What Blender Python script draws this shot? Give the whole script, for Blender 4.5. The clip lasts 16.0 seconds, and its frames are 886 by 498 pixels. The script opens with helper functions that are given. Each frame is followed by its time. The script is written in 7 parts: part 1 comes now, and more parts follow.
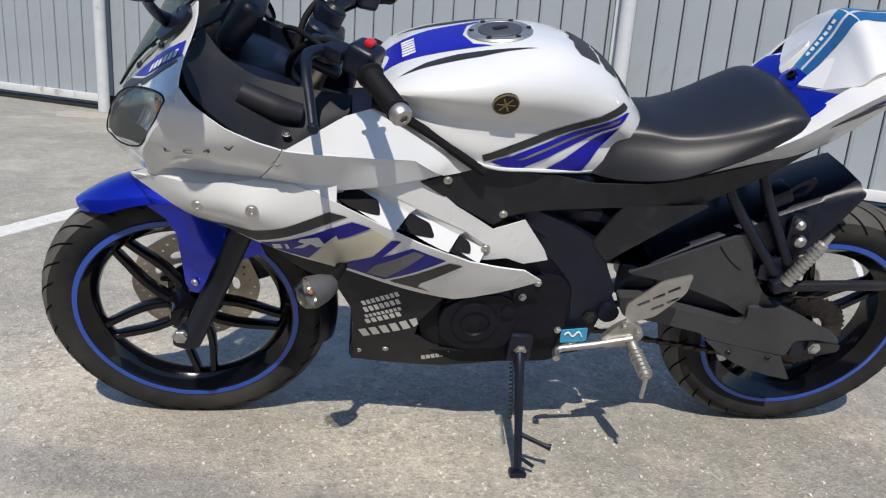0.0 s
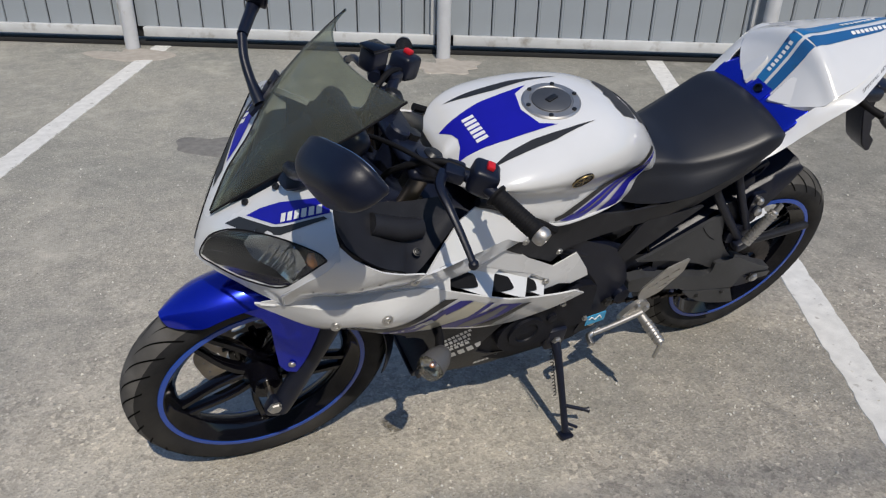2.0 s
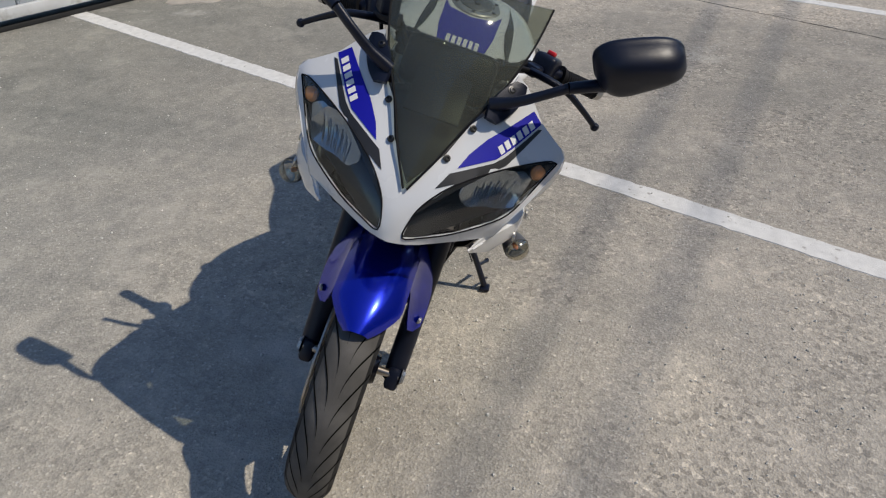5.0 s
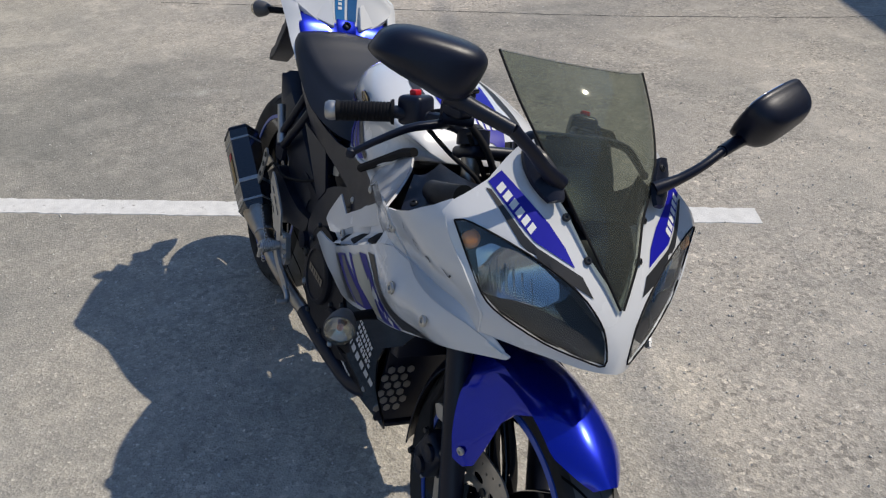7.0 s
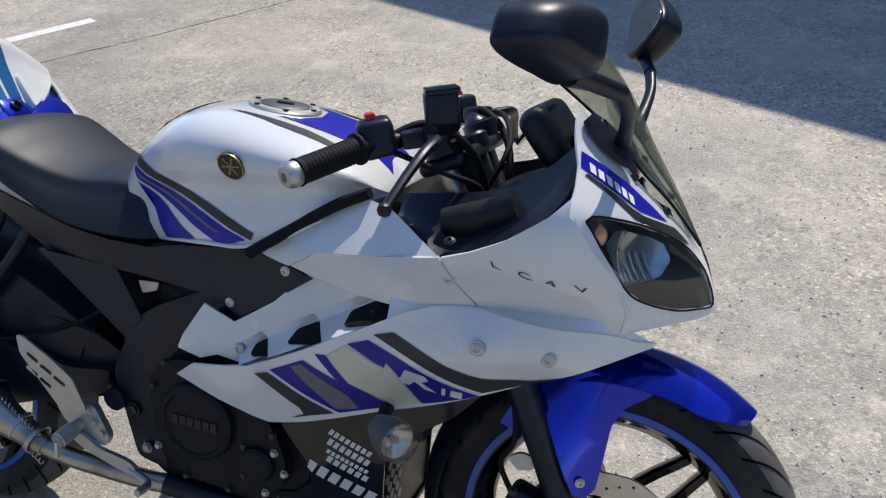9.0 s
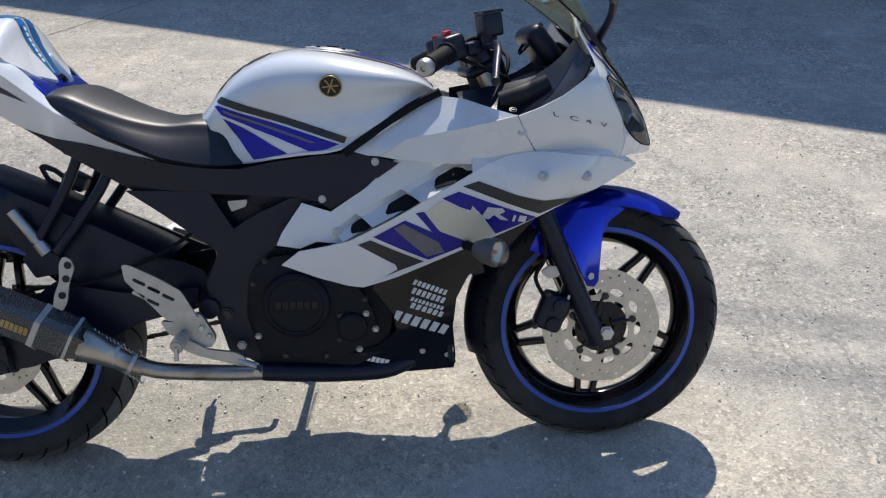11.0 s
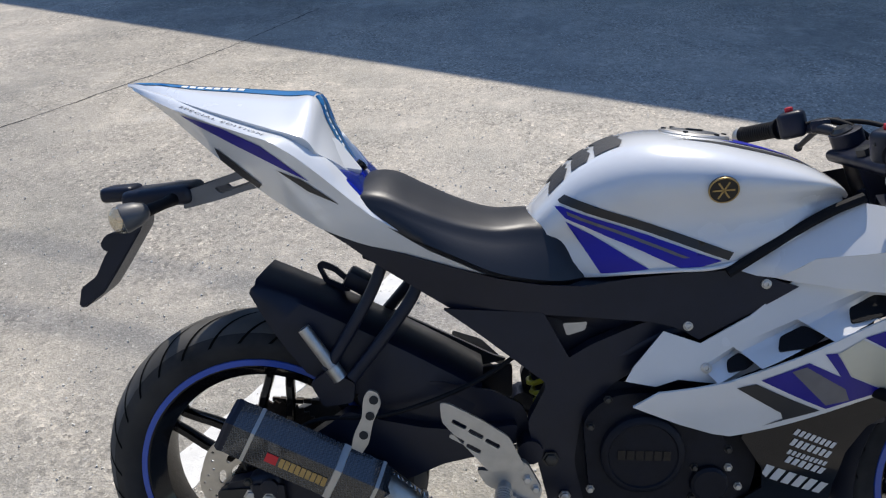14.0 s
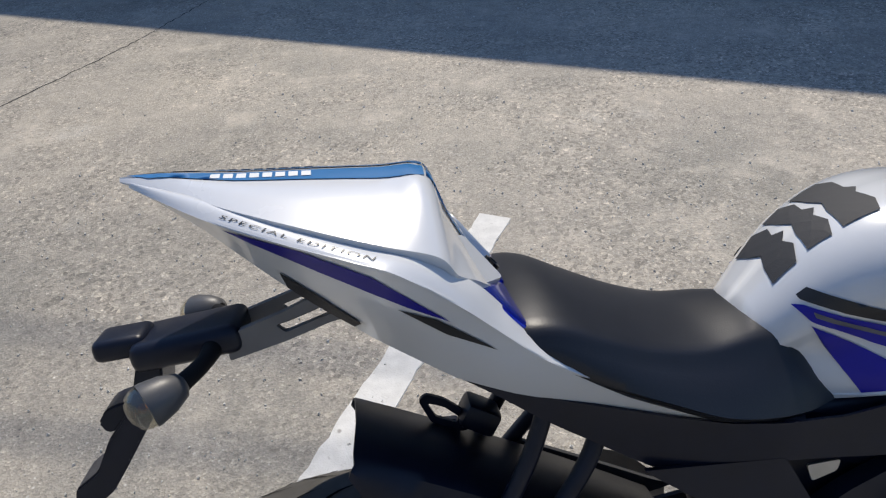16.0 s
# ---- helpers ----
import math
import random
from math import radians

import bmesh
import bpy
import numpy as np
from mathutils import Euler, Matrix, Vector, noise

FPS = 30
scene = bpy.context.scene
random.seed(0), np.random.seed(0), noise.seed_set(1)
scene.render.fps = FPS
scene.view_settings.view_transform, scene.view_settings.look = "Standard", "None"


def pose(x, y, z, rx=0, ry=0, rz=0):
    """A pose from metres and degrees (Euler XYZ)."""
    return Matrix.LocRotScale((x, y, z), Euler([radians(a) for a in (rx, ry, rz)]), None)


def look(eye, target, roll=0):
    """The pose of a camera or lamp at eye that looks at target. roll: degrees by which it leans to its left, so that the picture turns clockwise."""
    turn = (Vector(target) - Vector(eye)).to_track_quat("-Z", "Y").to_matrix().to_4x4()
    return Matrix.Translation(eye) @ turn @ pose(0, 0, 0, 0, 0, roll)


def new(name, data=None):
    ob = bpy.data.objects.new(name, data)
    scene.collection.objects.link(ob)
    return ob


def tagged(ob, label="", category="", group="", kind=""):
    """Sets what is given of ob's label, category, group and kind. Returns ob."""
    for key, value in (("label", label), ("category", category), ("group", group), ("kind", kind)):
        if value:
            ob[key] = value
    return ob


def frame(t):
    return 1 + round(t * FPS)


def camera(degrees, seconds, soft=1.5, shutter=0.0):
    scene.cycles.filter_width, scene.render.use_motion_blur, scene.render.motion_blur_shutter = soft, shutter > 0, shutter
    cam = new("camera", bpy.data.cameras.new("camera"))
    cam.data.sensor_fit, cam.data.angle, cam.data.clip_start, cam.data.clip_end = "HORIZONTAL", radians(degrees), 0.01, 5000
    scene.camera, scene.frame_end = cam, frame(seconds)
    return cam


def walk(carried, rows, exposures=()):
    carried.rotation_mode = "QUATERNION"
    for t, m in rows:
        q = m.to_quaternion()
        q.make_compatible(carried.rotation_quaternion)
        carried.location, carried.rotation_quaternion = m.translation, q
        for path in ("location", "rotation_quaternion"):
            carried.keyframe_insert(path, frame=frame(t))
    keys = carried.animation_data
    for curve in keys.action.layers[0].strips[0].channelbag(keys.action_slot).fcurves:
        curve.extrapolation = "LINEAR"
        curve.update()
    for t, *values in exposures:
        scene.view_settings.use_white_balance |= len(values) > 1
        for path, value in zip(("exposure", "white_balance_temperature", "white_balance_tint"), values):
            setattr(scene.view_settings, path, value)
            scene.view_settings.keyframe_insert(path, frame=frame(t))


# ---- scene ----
cam = camera(59.8, 16.0, soft=1.2)
PATH = [
    (0, (1.024, 1.65, 0.87), (0.786, -0.256, 0.313), 4.1),
    (0.5, (1.05, 1.713, 1.175), (0.807, -0.122, 0.417), 4.7),
    (1, (1.201, 1.77, 1.329), (0.831, 0.018, 0.438), 4.1),
    (1.5, (1.46, 1.661, 1.357), (0.904, -0.014, 0.415), 2.7),
    (2, (1.592, 1.477, 1.327), (0.826, -0.1, 0.366), 1.3),
    (2.5, (1.787, 1.292, 1.294), (0.773, -0.117, 0.3), 0.9),
    (3, (2.047, 1.198, 1.299), (0.817, 0.0, 0.275), 0.9),
    (3.2, (2.158, 1.185, 1.299), (0.856, 0.073, 0.266), 1.0),
    (5.3, (2.545, 0.274, 1.348), (0.868, 0.166, 0.264), -0.0),
    (5.5, (2.543, 0.155, 1.352), (0.866, 0.141, 0.261), -0.1),
    (6, (2.449, -0.059, 1.35), (0.792, 0.164, 0.252), -0.4),
    (6.5, (2.289, -0.22, 1.382), (0.679, 0.244, 0.29), -0.8),
    (7, (2.122, -0.385, 1.414), (0.601, 0.334, 0.333), -1.1),
    (7.5, (1.917, -0.44, 1.401), (0.547, 0.54, 0.323), -1.7),
    (8, (1.747, -0.468, 1.387), (0.586, 0.751, 0.307), -2.8),
    (8.2, (1.665, -0.509, 1.367), (0.613, 0.801, 0.282), -3.2),
    (10.3, (1.125, -1.18, 1.329), (1.102, 0.509, 0.258), -1.4),
    (10.5, (1.07, -1.242, 1.336), (1.099, 0.453, 0.275), -1.0),
    (11, (0.902, -1.356, 1.344), (1.016, 0.354, 0.313), -0.2),
    (11.5, (0.652, -1.4, 1.366), (0.753, 0.322, 0.352), -0.5),
    (12, (0.479, -1.426, 1.375), (0.52, 0.308, 0.38), -0.9),
    (12.5, (0.415, -1.421, 1.366), (0.387, 0.32, 0.382), -1.3),
    (13, (0.413, -1.294, 1.365), (0.342, 0.439, 0.369), -1.7),
    (13.5, (0.436, -1.125, 1.378), (0.352, 0.603, 0.374), -1.9),
    (14, (0.403, -0.954, 1.373), (0.331, 0.764, 0.35), -1.9),
    (14.5, (0.307, -0.791, 1.376), (0.249, 0.913, 0.331), -2.1),
    (15, (0.246, -0.683, 1.361), (0.212, 1.006, 0.291), -2.3),
    (15.5, (0.209, -0.552, 1.354), (0.216, 1.123, 0.262), -2.7),
    (16, (0.106, -0.465, 1.341), (0.239, 1.184, 0.217), -3.9),
]
EXPOSURES = [(0.0, 0.42, 6270, 10), (0.5, 0.19, 6290, 10), (1.0, 0.04, 6320, 10), (1.5, 0.0, 6310, 10), (2.5, 0.0, 6310, 10), (5.5, -0.04, 6470, 10), (7.0, 0.14, 6380, 10), (8.2, 0.38, 6310, 10), (10.4, 0.64, 6260, 10), (13.0, 0.58, 6180, 10), (14.5, 0.52, 6200, 10), (16.0, 0.24, 6390, 10)]
walk(cam, [(t, look(eye, target, roll)) for t, eye, target, roll in PATH], EXPOSURES)

# ---- world and light ----
SUN_EL, SUN_AZ = radians(52), radians(8.5)     # azimuth from +y towards +x
to_sun = Vector((math.sin(SUN_AZ) * math.cos(SUN_EL), math.cos(SUN_AZ) * math.cos(SUN_EL), math.sin(SUN_EL)))
world = bpy.data.worlds.new("sky")
scene.world = world
world.use_nodes = True
wn = world.node_tree.nodes
sky = wn.new("ShaderNodeTexSky")
sky.ozone_density, sky.dust_density = 6.0, 0.2
sky.sky_type, sky.sun_disc, sky.sun_elevation, sky.sun_rotation = "NISHITA", False, SUN_EL, SUN_AZ
world.node_tree.links.new(sky.outputs[0], wn["Background"].inputs[0])
wn["Background"].inputs[1].default_value = 0.125
sun_data = bpy.data.lights.new("sun", "SUN")
sun_data.energy, sun_data.angle, sun_data.color = 3.5, radians(0.53), (1.0, 0.905, 0.765)
sun = new("sun", sun_data)
sun.matrix_world = look(to_sun * 30, (0, 0, 0))


# ---- materials ----
def mat(name, col, rough=0.5, metal=0.0, coat=0.0, var=0.0, vscale=20.0, bump=0.0, bscale=200.0, rvar=0.0, spec=0.5, dirt=None, dscale=6.0, dlo=0.55, dhi=0.7):
    """A principled surface with colour variation at two scales, wear in the gloss, and fine relief."""
    m = bpy.data.materials.new(name)
    m.use_nodes = True
    nt = m.node_tree
    p = nt.nodes["Principled BSDF"]
    p.inputs["Base Color"].default_value = (*col, 1)
    p.inputs["Roughness"].default_value = rough
    p.inputs["Metallic"].default_value = metal
    p.inputs["Coat Weight"].default_value = coat
    p.inputs["Coat Roughness"].default_value = 0.04
    p.inputs["Specular IOR Level"].default_value = spec
    tc = nt.nodes.new("ShaderNodeTexCoord")
    def tex(scale, detail=4):
        n = nt.nodes.new("ShaderNodeTexNoise")
        n.inputs["Scale"].default_value, n.inputs["Detail"].default_value = scale, detail
        nt.links.new(tc.outputs["Object"], n.inputs["Vector"])
        return n.outputs["Fac"]
    out = None
    if var:
        ramp = nt.nodes.new("ShaderNodeValToRGB")
        ramp.color_ramp.elements[0].position, ramp.color_ramp.elements[1].position = 0.3, 0.7
        ramp.color_ramp.elements[0].color = (*[c * (1 - var) for c in col], 1)
        ramp.color_ramp.elements[1].color = (*[min(1, c * (1 + var)) for c in col], 1)
        nt.links.new(tex(vscale, 6), ramp.inputs[0])
        out = ramp.outputs[0]
    if dirt:
        mix = nt.nodes.new("ShaderNodeMix")
        mix.data_type = "RGBA"
        mr = nt.nodes.new("ShaderNodeMapRange")
        mr.inputs["From Min"].default_value, mr.inputs["From Max"].default_value = dlo, dhi
        nt.links.new(tex(dscale, 8), mr.inputs["Value"])
        nt.links.new(mr.outputs[0], mix.inputs["Factor"])
        if out: nt.links.new(out, mix.inputs["A"])
        else: mix.inputs["A"].default_value = (*col, 1)
        mix.inputs["B"].default_value = (*dirt, 1)
        out = mix.outputs["Result"]
    if out: nt.links.new(out, p.inputs["Base Color"])
    if rvar:
        mr = nt.nodes.new("ShaderNodeMapRange")
        mr.inputs["To Min"].default_value, mr.inputs["To Max"].default_value = max(0, rough - rvar), min(1, rough + rvar)
        nt.links.new(tex(vscale * 0.6, 5), mr.inputs["Value"])
        nt.links.new(mr.outputs[0], p.inputs["Roughness"])
    if bump:
        b = nt.nodes.new("ShaderNodeBump")
        b.inputs["Strength"].default_value, b.inputs["Distance"].default_value = 0.5, bump
        nt.links.new(tex(bscale, 3), b.inputs["Height"])
        nt.links.new(b.outputs[0], p.inputs["Normal"])
    return m


def pane(name, col, rough=0.02, base=0.05, rim=0.55, milk=0.0):
    """Thin clear plastic: tinted, with a gloss that grows towards grazing angles."""
    m = bpy.data.materials.new(name)
    m.use_nodes = True
    nt = m.node_tree
    nt.nodes.remove(nt.nodes["Principled BSDF"])
    clear, gloss, mix = nt.nodes.new("ShaderNodeBsdfTransparent"), nt.nodes.new("ShaderNodeBsdfGlossy"), nt.nodes.new("ShaderNodeMixShader")
    clear.inputs["Color"].default_value = (*col, 1)
    gloss.inputs["Roughness"].default_value = rough
    edge, power, scale = nt.nodes.new("ShaderNodeLayerWeight"), nt.nodes.new("ShaderNodeMath"), nt.nodes.new("ShaderNodeMath")
    edge.inputs["Blend"].default_value = 0.5
    power.operation, scale.operation = "POWER", "MULTIPLY_ADD"
    power.inputs[1].default_value, scale.inputs[1].default_value, scale.inputs[2].default_value = 4.0, rim, base
    nt.links.new(edge.outputs["Facing"], power.inputs[0])
    nt.links.new(power.outputs[0], scale.inputs[0])
    nt.links.new(scale.outputs[0], mix.inputs[0])
    body = clear
    if milk:
        glow, through_, both, body = nt.nodes.new("ShaderNodeBsdfDiffuse"), nt.nodes.new("ShaderNodeBsdfTranslucent"), nt.nodes.new("ShaderNodeMixShader"), nt.nodes.new("ShaderNodeMixShader")
        for n in (glow, through_): n.inputs["Color"].default_value = (0.80, 0.82, 0.72, 1)
        both.inputs[0].default_value, body.inputs[0].default_value = 0.5, milk
        nt.links.new(glow.outputs[0], both.inputs[1])
        nt.links.new(through_.outputs[0], both.inputs[2])
        nt.links.new(clear.outputs[0], body.inputs[1])
        nt.links.new(both.outputs[0], body.inputs[2])
    nt.links.new(body.outputs[0], mix.inputs[1])
    nt.links.new(gloss.outputs[0], mix.inputs[2])
    nt.links.new(mix.outputs[0], nt.nodes["Material Output"].inputs[0])
    return m


WHITE = mat("pearl_white_paint", (0.66, 0.665, 0.665), 0.26, coat=0.9, var=0.03, vscale=8, rvar=0.06)
CREAM = mat("cream_decal", (0.58, 0.545, 0.42), 0.35, coat=0.4, var=0.04)
BULLET = mat("grey_black_bullet", (0.075, 0.075, 0.078), 0.45, var=0.15, vscale=30)
WHITE_TRIM = mat("white_trim", (0.75, 0.75, 0.73), 0.35, var=0.02)
BLUE = mat("deep_blue_paint", (0.003, 0.016, 0.46), 0.22, metal=0.7, coat=0.8, var=0.06, vscale=14)
BLUE_DECAL = mat("blue_decal", (0.009, 0.008, 0.31), 0.36, coat=0.05, var=0.06, vscale=30, spec=0.3)
PURPLE = mat("violet_decal", (0.011, 0.008, 0.22), 0.36, coat=0.05, var=0.08, vscale=30, spec=0.3)
GREY_DECAL = mat("near_black_decal", (0.020, 0.020, 0.021), 0.42, var=0.1, vscale=40)
MID_GREY = mat("mid_grey_decal", (0.12, 0.118, 0.128), 0.4, var=0.1, vscale=40)
SILVER_DECAL = mat("silver_decal", (0.55, 0.55, 0.54), 0.4, var=0.05)
TEAL = mat("teal_decal", (0.016, 0.15, 0.37), 0.35, coat=0.3, var=0.05)
NAVY_DECAL = mat("navy_decal", (0.014, 0.10, 0.27), 0.35, coat=0.3, var=0.05)
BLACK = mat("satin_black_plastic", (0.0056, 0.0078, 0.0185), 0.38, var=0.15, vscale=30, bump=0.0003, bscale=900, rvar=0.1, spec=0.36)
# black plastic with its sun sheen put into the colour, plus pale specks
SUNLIT_GREY = mat("sunlit_grey_plastic", (0.040, 0.0415, 0.046), 0.46, var=0.18, vscale=12, bump=0.0004, bscale=700, dirt=(0.060, 0.061, 0.063), dscale=45, dlo=0.62, dhi=0.72, spec=0.4)
# dusty black, also lifted in colour to stand in for sunlight
DUSTY_LIT = mat("dusty_sunlit_black_plastic", (0.0135, 0.0142, 0.0185), 0.5, var=0.2, vscale=25, bump=0.0004, bscale=700, dirt=(0.040, 0.041, 0.044), dscale=18, dlo=0.56, dhi=0.85, spec=0.3)
GLOSS = mat("gloss_black", (0.003, 0.003, 0.005), 0.12, coat=0.25, var=0.1, rvar=0.06, spec=0.25)
ENGINE = mat("cast_black_engine", (0.0065, 0.0074, 0.0125), 0.5, metal=0.05, var=0.2, vscale=40, bump=0.0006, bscale=350, spec=0.2)
RUBBER = mat("tyre_rubber", (0.019, 0.019, 0.020), 0.75, var=0.25, vscale=30, bump=0.0005, bscale=300, dirt=(0.05, 0.047, 0.043), dscale=7, dlo=0.42, dhi=0.75, spec=0.2)
SOFT = mat("soft_rubber", (0.006, 0.006, 0.0075), 0.7, var=0.15, vscale=40, bump=0.0005, bscale=500, spec=0.2)
VINYL = mat("seat_vinyl", (0.0085, 0.0098, 0.0150), 0.44, var=0.12, vscale=15, bump=0.0003, bscale=420, rvar=0.05)
STEEL = mat("brushed_steel", (0.42, 0.375, 0.32), 0.34, metal=1.0, var=0.15, vscale=30, rvar=0.1, dirt=(0.20, 0.14, 0.09), dscale=14, dlo=0.5, dhi=0.8)
ALU = mat("satin_aluminium", (0.47, 0.455, 0.43), 0.45, metal=0.9, var=0.08, vscale=40, rvar=0.1)
DISC = mat("brake_disc_steel", (0.60, 0.54, 0.45), 0.42, metal=0.8, var=0.1, vscale=50, rvar=0.08)
BOLT = mat("zinc_bolt", (0.52, 0.51, 0.49), 0.42, metal=1.0, var=0.15, vscale=80)
DARKBOLT = mat("black_bolt", (0.05, 0.05, 0.05), 0.35, metal=0.8)
CHAIN = mat("rusty_chain", (0.055, 0.045, 0.039), 0.55, metal=0.7, var=0.35, vscale=90)
GOLD = mat("gold_badge", (0.34, 0.25, 0.11), 0.4, metal=0.9, var=0.1)
RED = mat("red_switch", (0.55, 0.012, 0.02), 0.4, var=0.05)
YELLOW = mat("yellow_spring", (0.55, 0.46, 0.02), 0.4, var=0.1)
AMBER = mat("amber_bulb", (0.80, 0.33, 0.12), 0.25, coat=0.5, var=0.05)
STICKER = mat("light_blue_sticker", (0.05, 0.33, 0.60), 0.4, var=0.05)
MIRROR = mat("mirror_glass", (0.8, 0.8, 0.8), 0.02, metal=1.0)
SMOKE = pane("smoked_screen", (0.615, 0.645, 0.59), 0.07, 0.025, 0.35, 0.072)
LENS = pane("headlight_lens", (0.86, 0.87, 0.87), 0.03, 0.05, 0.18)
CLEAR = pane("clear_lens", (0.92, 0.90, 0.84), 0.12, 0.10, 0.4)
REFLECTOR = mat("chrome_reflector", (0.60, 0.62, 0.64), 0.14, metal=1.0, var=0.05)
LAMP_DARK = mat("dark_lamp_housing", (0.026, 0.026, 0.028), 0.32, coat=0.1)
WALL_SHEET = mat("grey_painted_sheet", (0.30, 0.33, 0.355), 0.5, var=0.05, vscale=3, rvar=0.08, bump=0.001, bscale=12, dirt=(0.27, 0.28, 0.28), dscale=5, dlo=0.58, dhi=0.75)
WALL_POST = mat("light_grey_post_paint", (0.50, 0.51, 0.52), 0.5, var=0.06, vscale=12, dirt=(0.3, 0.27, 0.23), dscale=14, dlo=0.66, dhi=0.78)
RAIL_WHITE = mat("dirty_white_rail", (0.56, 0.57, 0.57), 0.55, var=0.08, vscale=9, dirt=(0.28, 0.26, 0.23), dscale=10, dlo=0.58, dhi=0.75)
GROOVE = mat("tread_groove", (0.003, 0.003, 0.003), 0.95, spec=0.1)
TREAD = mat("dusty_tread_rubber", (0.105, 0.100, 0.093), 0.85, var=0.3, vscale=14, bump=0.0006, bscale=350, dirt=(0.055, 0.053, 0.050), dscale=6, dlo=0.45, dhi=0.7, spec=0.25)
# near-black that stands in for shade in gaps, cracks and holes
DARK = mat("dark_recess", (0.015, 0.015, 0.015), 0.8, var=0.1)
MORTAR = mat("pale_mortar", (0.38, 0.345, 0.30), 0.9, var=0.12, vscale=18, bump=0.004, bscale=60)
PLASTER = mat("grey_plaster", (0.25, 0.245, 0.235), 0.85, var=0.08, vscale=3, bump=0.002, bscale=80)
ROOFING = mat("roof_sheet", (0.2, 0.19, 0.18), 0.7, var=0.1, vscale=4)
CABLE = mat("black_cable", (0.02, 0.02, 0.02), 0.6, var=0.1)


def carbon():
    m = mat("carbon_fibre", (0.02, 0.02, 0.022), 0.22, coat=0.8)
    nt = m.node_tree
    tc, w = nt.nodes.new("ShaderNodeTexCoord"), nt.nodes.new("ShaderNodeTexChecker")
    mp = nt.nodes.new("ShaderNodeMapping")
    mp.inputs["Rotation"].default_value = (0.4, radians(45), 0.3)
    w.inputs["Scale"].default_value = 330
    w.inputs["Color1"].default_value, w.inputs["Color2"].default_value = (0.004, 0.004, 0.005, 1), (0.026, 0.028, 0.033, 1)
    nt.links.new(tc.outputs["Object"], mp.inputs[0])
    nt.links.new(mp.outputs[0], w.inputs["Vector"])
    nt.links.new(w.outputs[0], nt.nodes["Principled BSDF"].inputs["Base Color"])
    return m


CARBON = carbon()


def asphalt():
    """Worn bright asphalt: fine aggregate, pale grit, dusty and darker patches."""
    m = bpy.data.materials.new("worn_asphalt")
    m.use_nodes = True
    nt = m.node_tree
    L, N = nt.links.new, nt.nodes.new
    p = nt.nodes["Principled BSDF"]
    tc = N("ShaderNodeTexCoord")
    def noise_tex(scale, detail=5, rough=0.6):
        n = N("ShaderNodeTexNoise")
        n.inputs["Scale"].default_value, n.inputs["Detail"].default_value, n.inputs["Roughness"].default_value = scale, detail, rough
        L(tc.outputs["Object"], n.inputs["Vector"])
        return n.outputs["Fac"]
    def ramp(fac, stops):
        r = N("ShaderNodeValToRGB")
        e = r.color_ramp.elements
        while len(e) < len(stops): e.new(0.5)
        for k, (pos, c) in zip(e, stops): k.position, k.color = pos, (*c, 1)
        L(fac, r.inputs[0])
        return r.outputs[0]
    def mix(a, b, fac, mode="MIX"):
        n = N("ShaderNodeMix")
        n.data_type, n.blend_type = "RGBA", mode
        if isinstance(fac, float): n.inputs["Factor"].default_value = fac
        else: L(fac, n.inputs["Factor"])
        for s, v in (("A", a), ("B", b)):
            if isinstance(v, tuple): n.inputs[s].default_value = (*v, 1)
            else: L(v, n.inputs[s])
        return n.outputs["Result"]
    v = N("ShaderNodeTexVoronoi")
    v.inputs["Scale"].default_value = 170
    L(tc.outputs["Object"], v.inputs["Vector"])
    stones = ramp(v.outputs["Color"], [(0.0, (0.275, 0.264, 0.245)), (0.5, (0.36, 0.345, 0.318)), (0.85, (0.42, 0.402, 0.371)), (1.0, (0.64, 0.615, 0.565))])
    fine = ramp(noise_tex(420, 3), [(0.3, (0.88, 0.88, 0.88)), (0.7, (1.12, 1.115, 1.105))])
    c = mix(stones, fine, 1.0, "MULTIPLY")
    broad = ramp(noise_tex(0.9, 7, 0.65), [(0.30, (0.70, 0.72, 0.73)), (0.5, (1.0, 0.99, 0.98)), (0.70, (1.18, 1.15, 1.11))])
    c = mix(c, broad, 1.0, "MULTIPLY")
    dust = N("ShaderNodeMapRange")
    dust.inputs["From Min"].default_value, dust.inputs["From Max"].default_value, dust.inputs["To Max"].default_value = 0.52, 0.70, 0.8
    L(noise_tex(3.1, 8, 0.7), dust.inputs["Value"])
    c = mix(c, (0.52, 0.485, 0.435), dust.outputs[0])
    # paler and dustier out in the yard than towards the gates
    pos = N("ShaderNodeSeparateXYZ")
    L(tc.outputs["Object"], pos.inputs[0])
    far = N("ShaderNodeMath")
    far.operation = "MULTIPLY_ADD"
    far.inputs[1].default_value = 1.6
    L(noise_tex(0.7, 4), far.inputs[0])
    L(pos.outputs[1], far.inputs[2])
    lane = N("ShaderNodeMapRange")
    lane.inputs["From Min"].default_value, lane.inputs["From Max"].default_value = -1.2, 1.9
    L(far.outputs[0], lane.inputs["Value"])
    c = mix(c, ramp(lane.outputs[0], [(0.0, (0.86, 0.88, 0.845)), (1.0, (1.08, 1.05, 0.995))]), 1.0, "MULTIPLY")
    # oilier behind the parked wheels
    ragged = N("ShaderNodeMath")
    ragged.operation = "MULTIPLY_ADD"
    ragged.inputs[1].default_value = 1.1
    L(noise_tex(1.3, 6, 0.65), ragged.inputs[0])
    L(pos.outputs[0], ragged.inputs[2])
    back = N("ShaderNodeMapRange")
    back.inputs["From Min"].default_value, back.inputs["From Max"].default_value = -2.7, 1.1
    L(ragged.outputs[0], back.inputs["Value"])
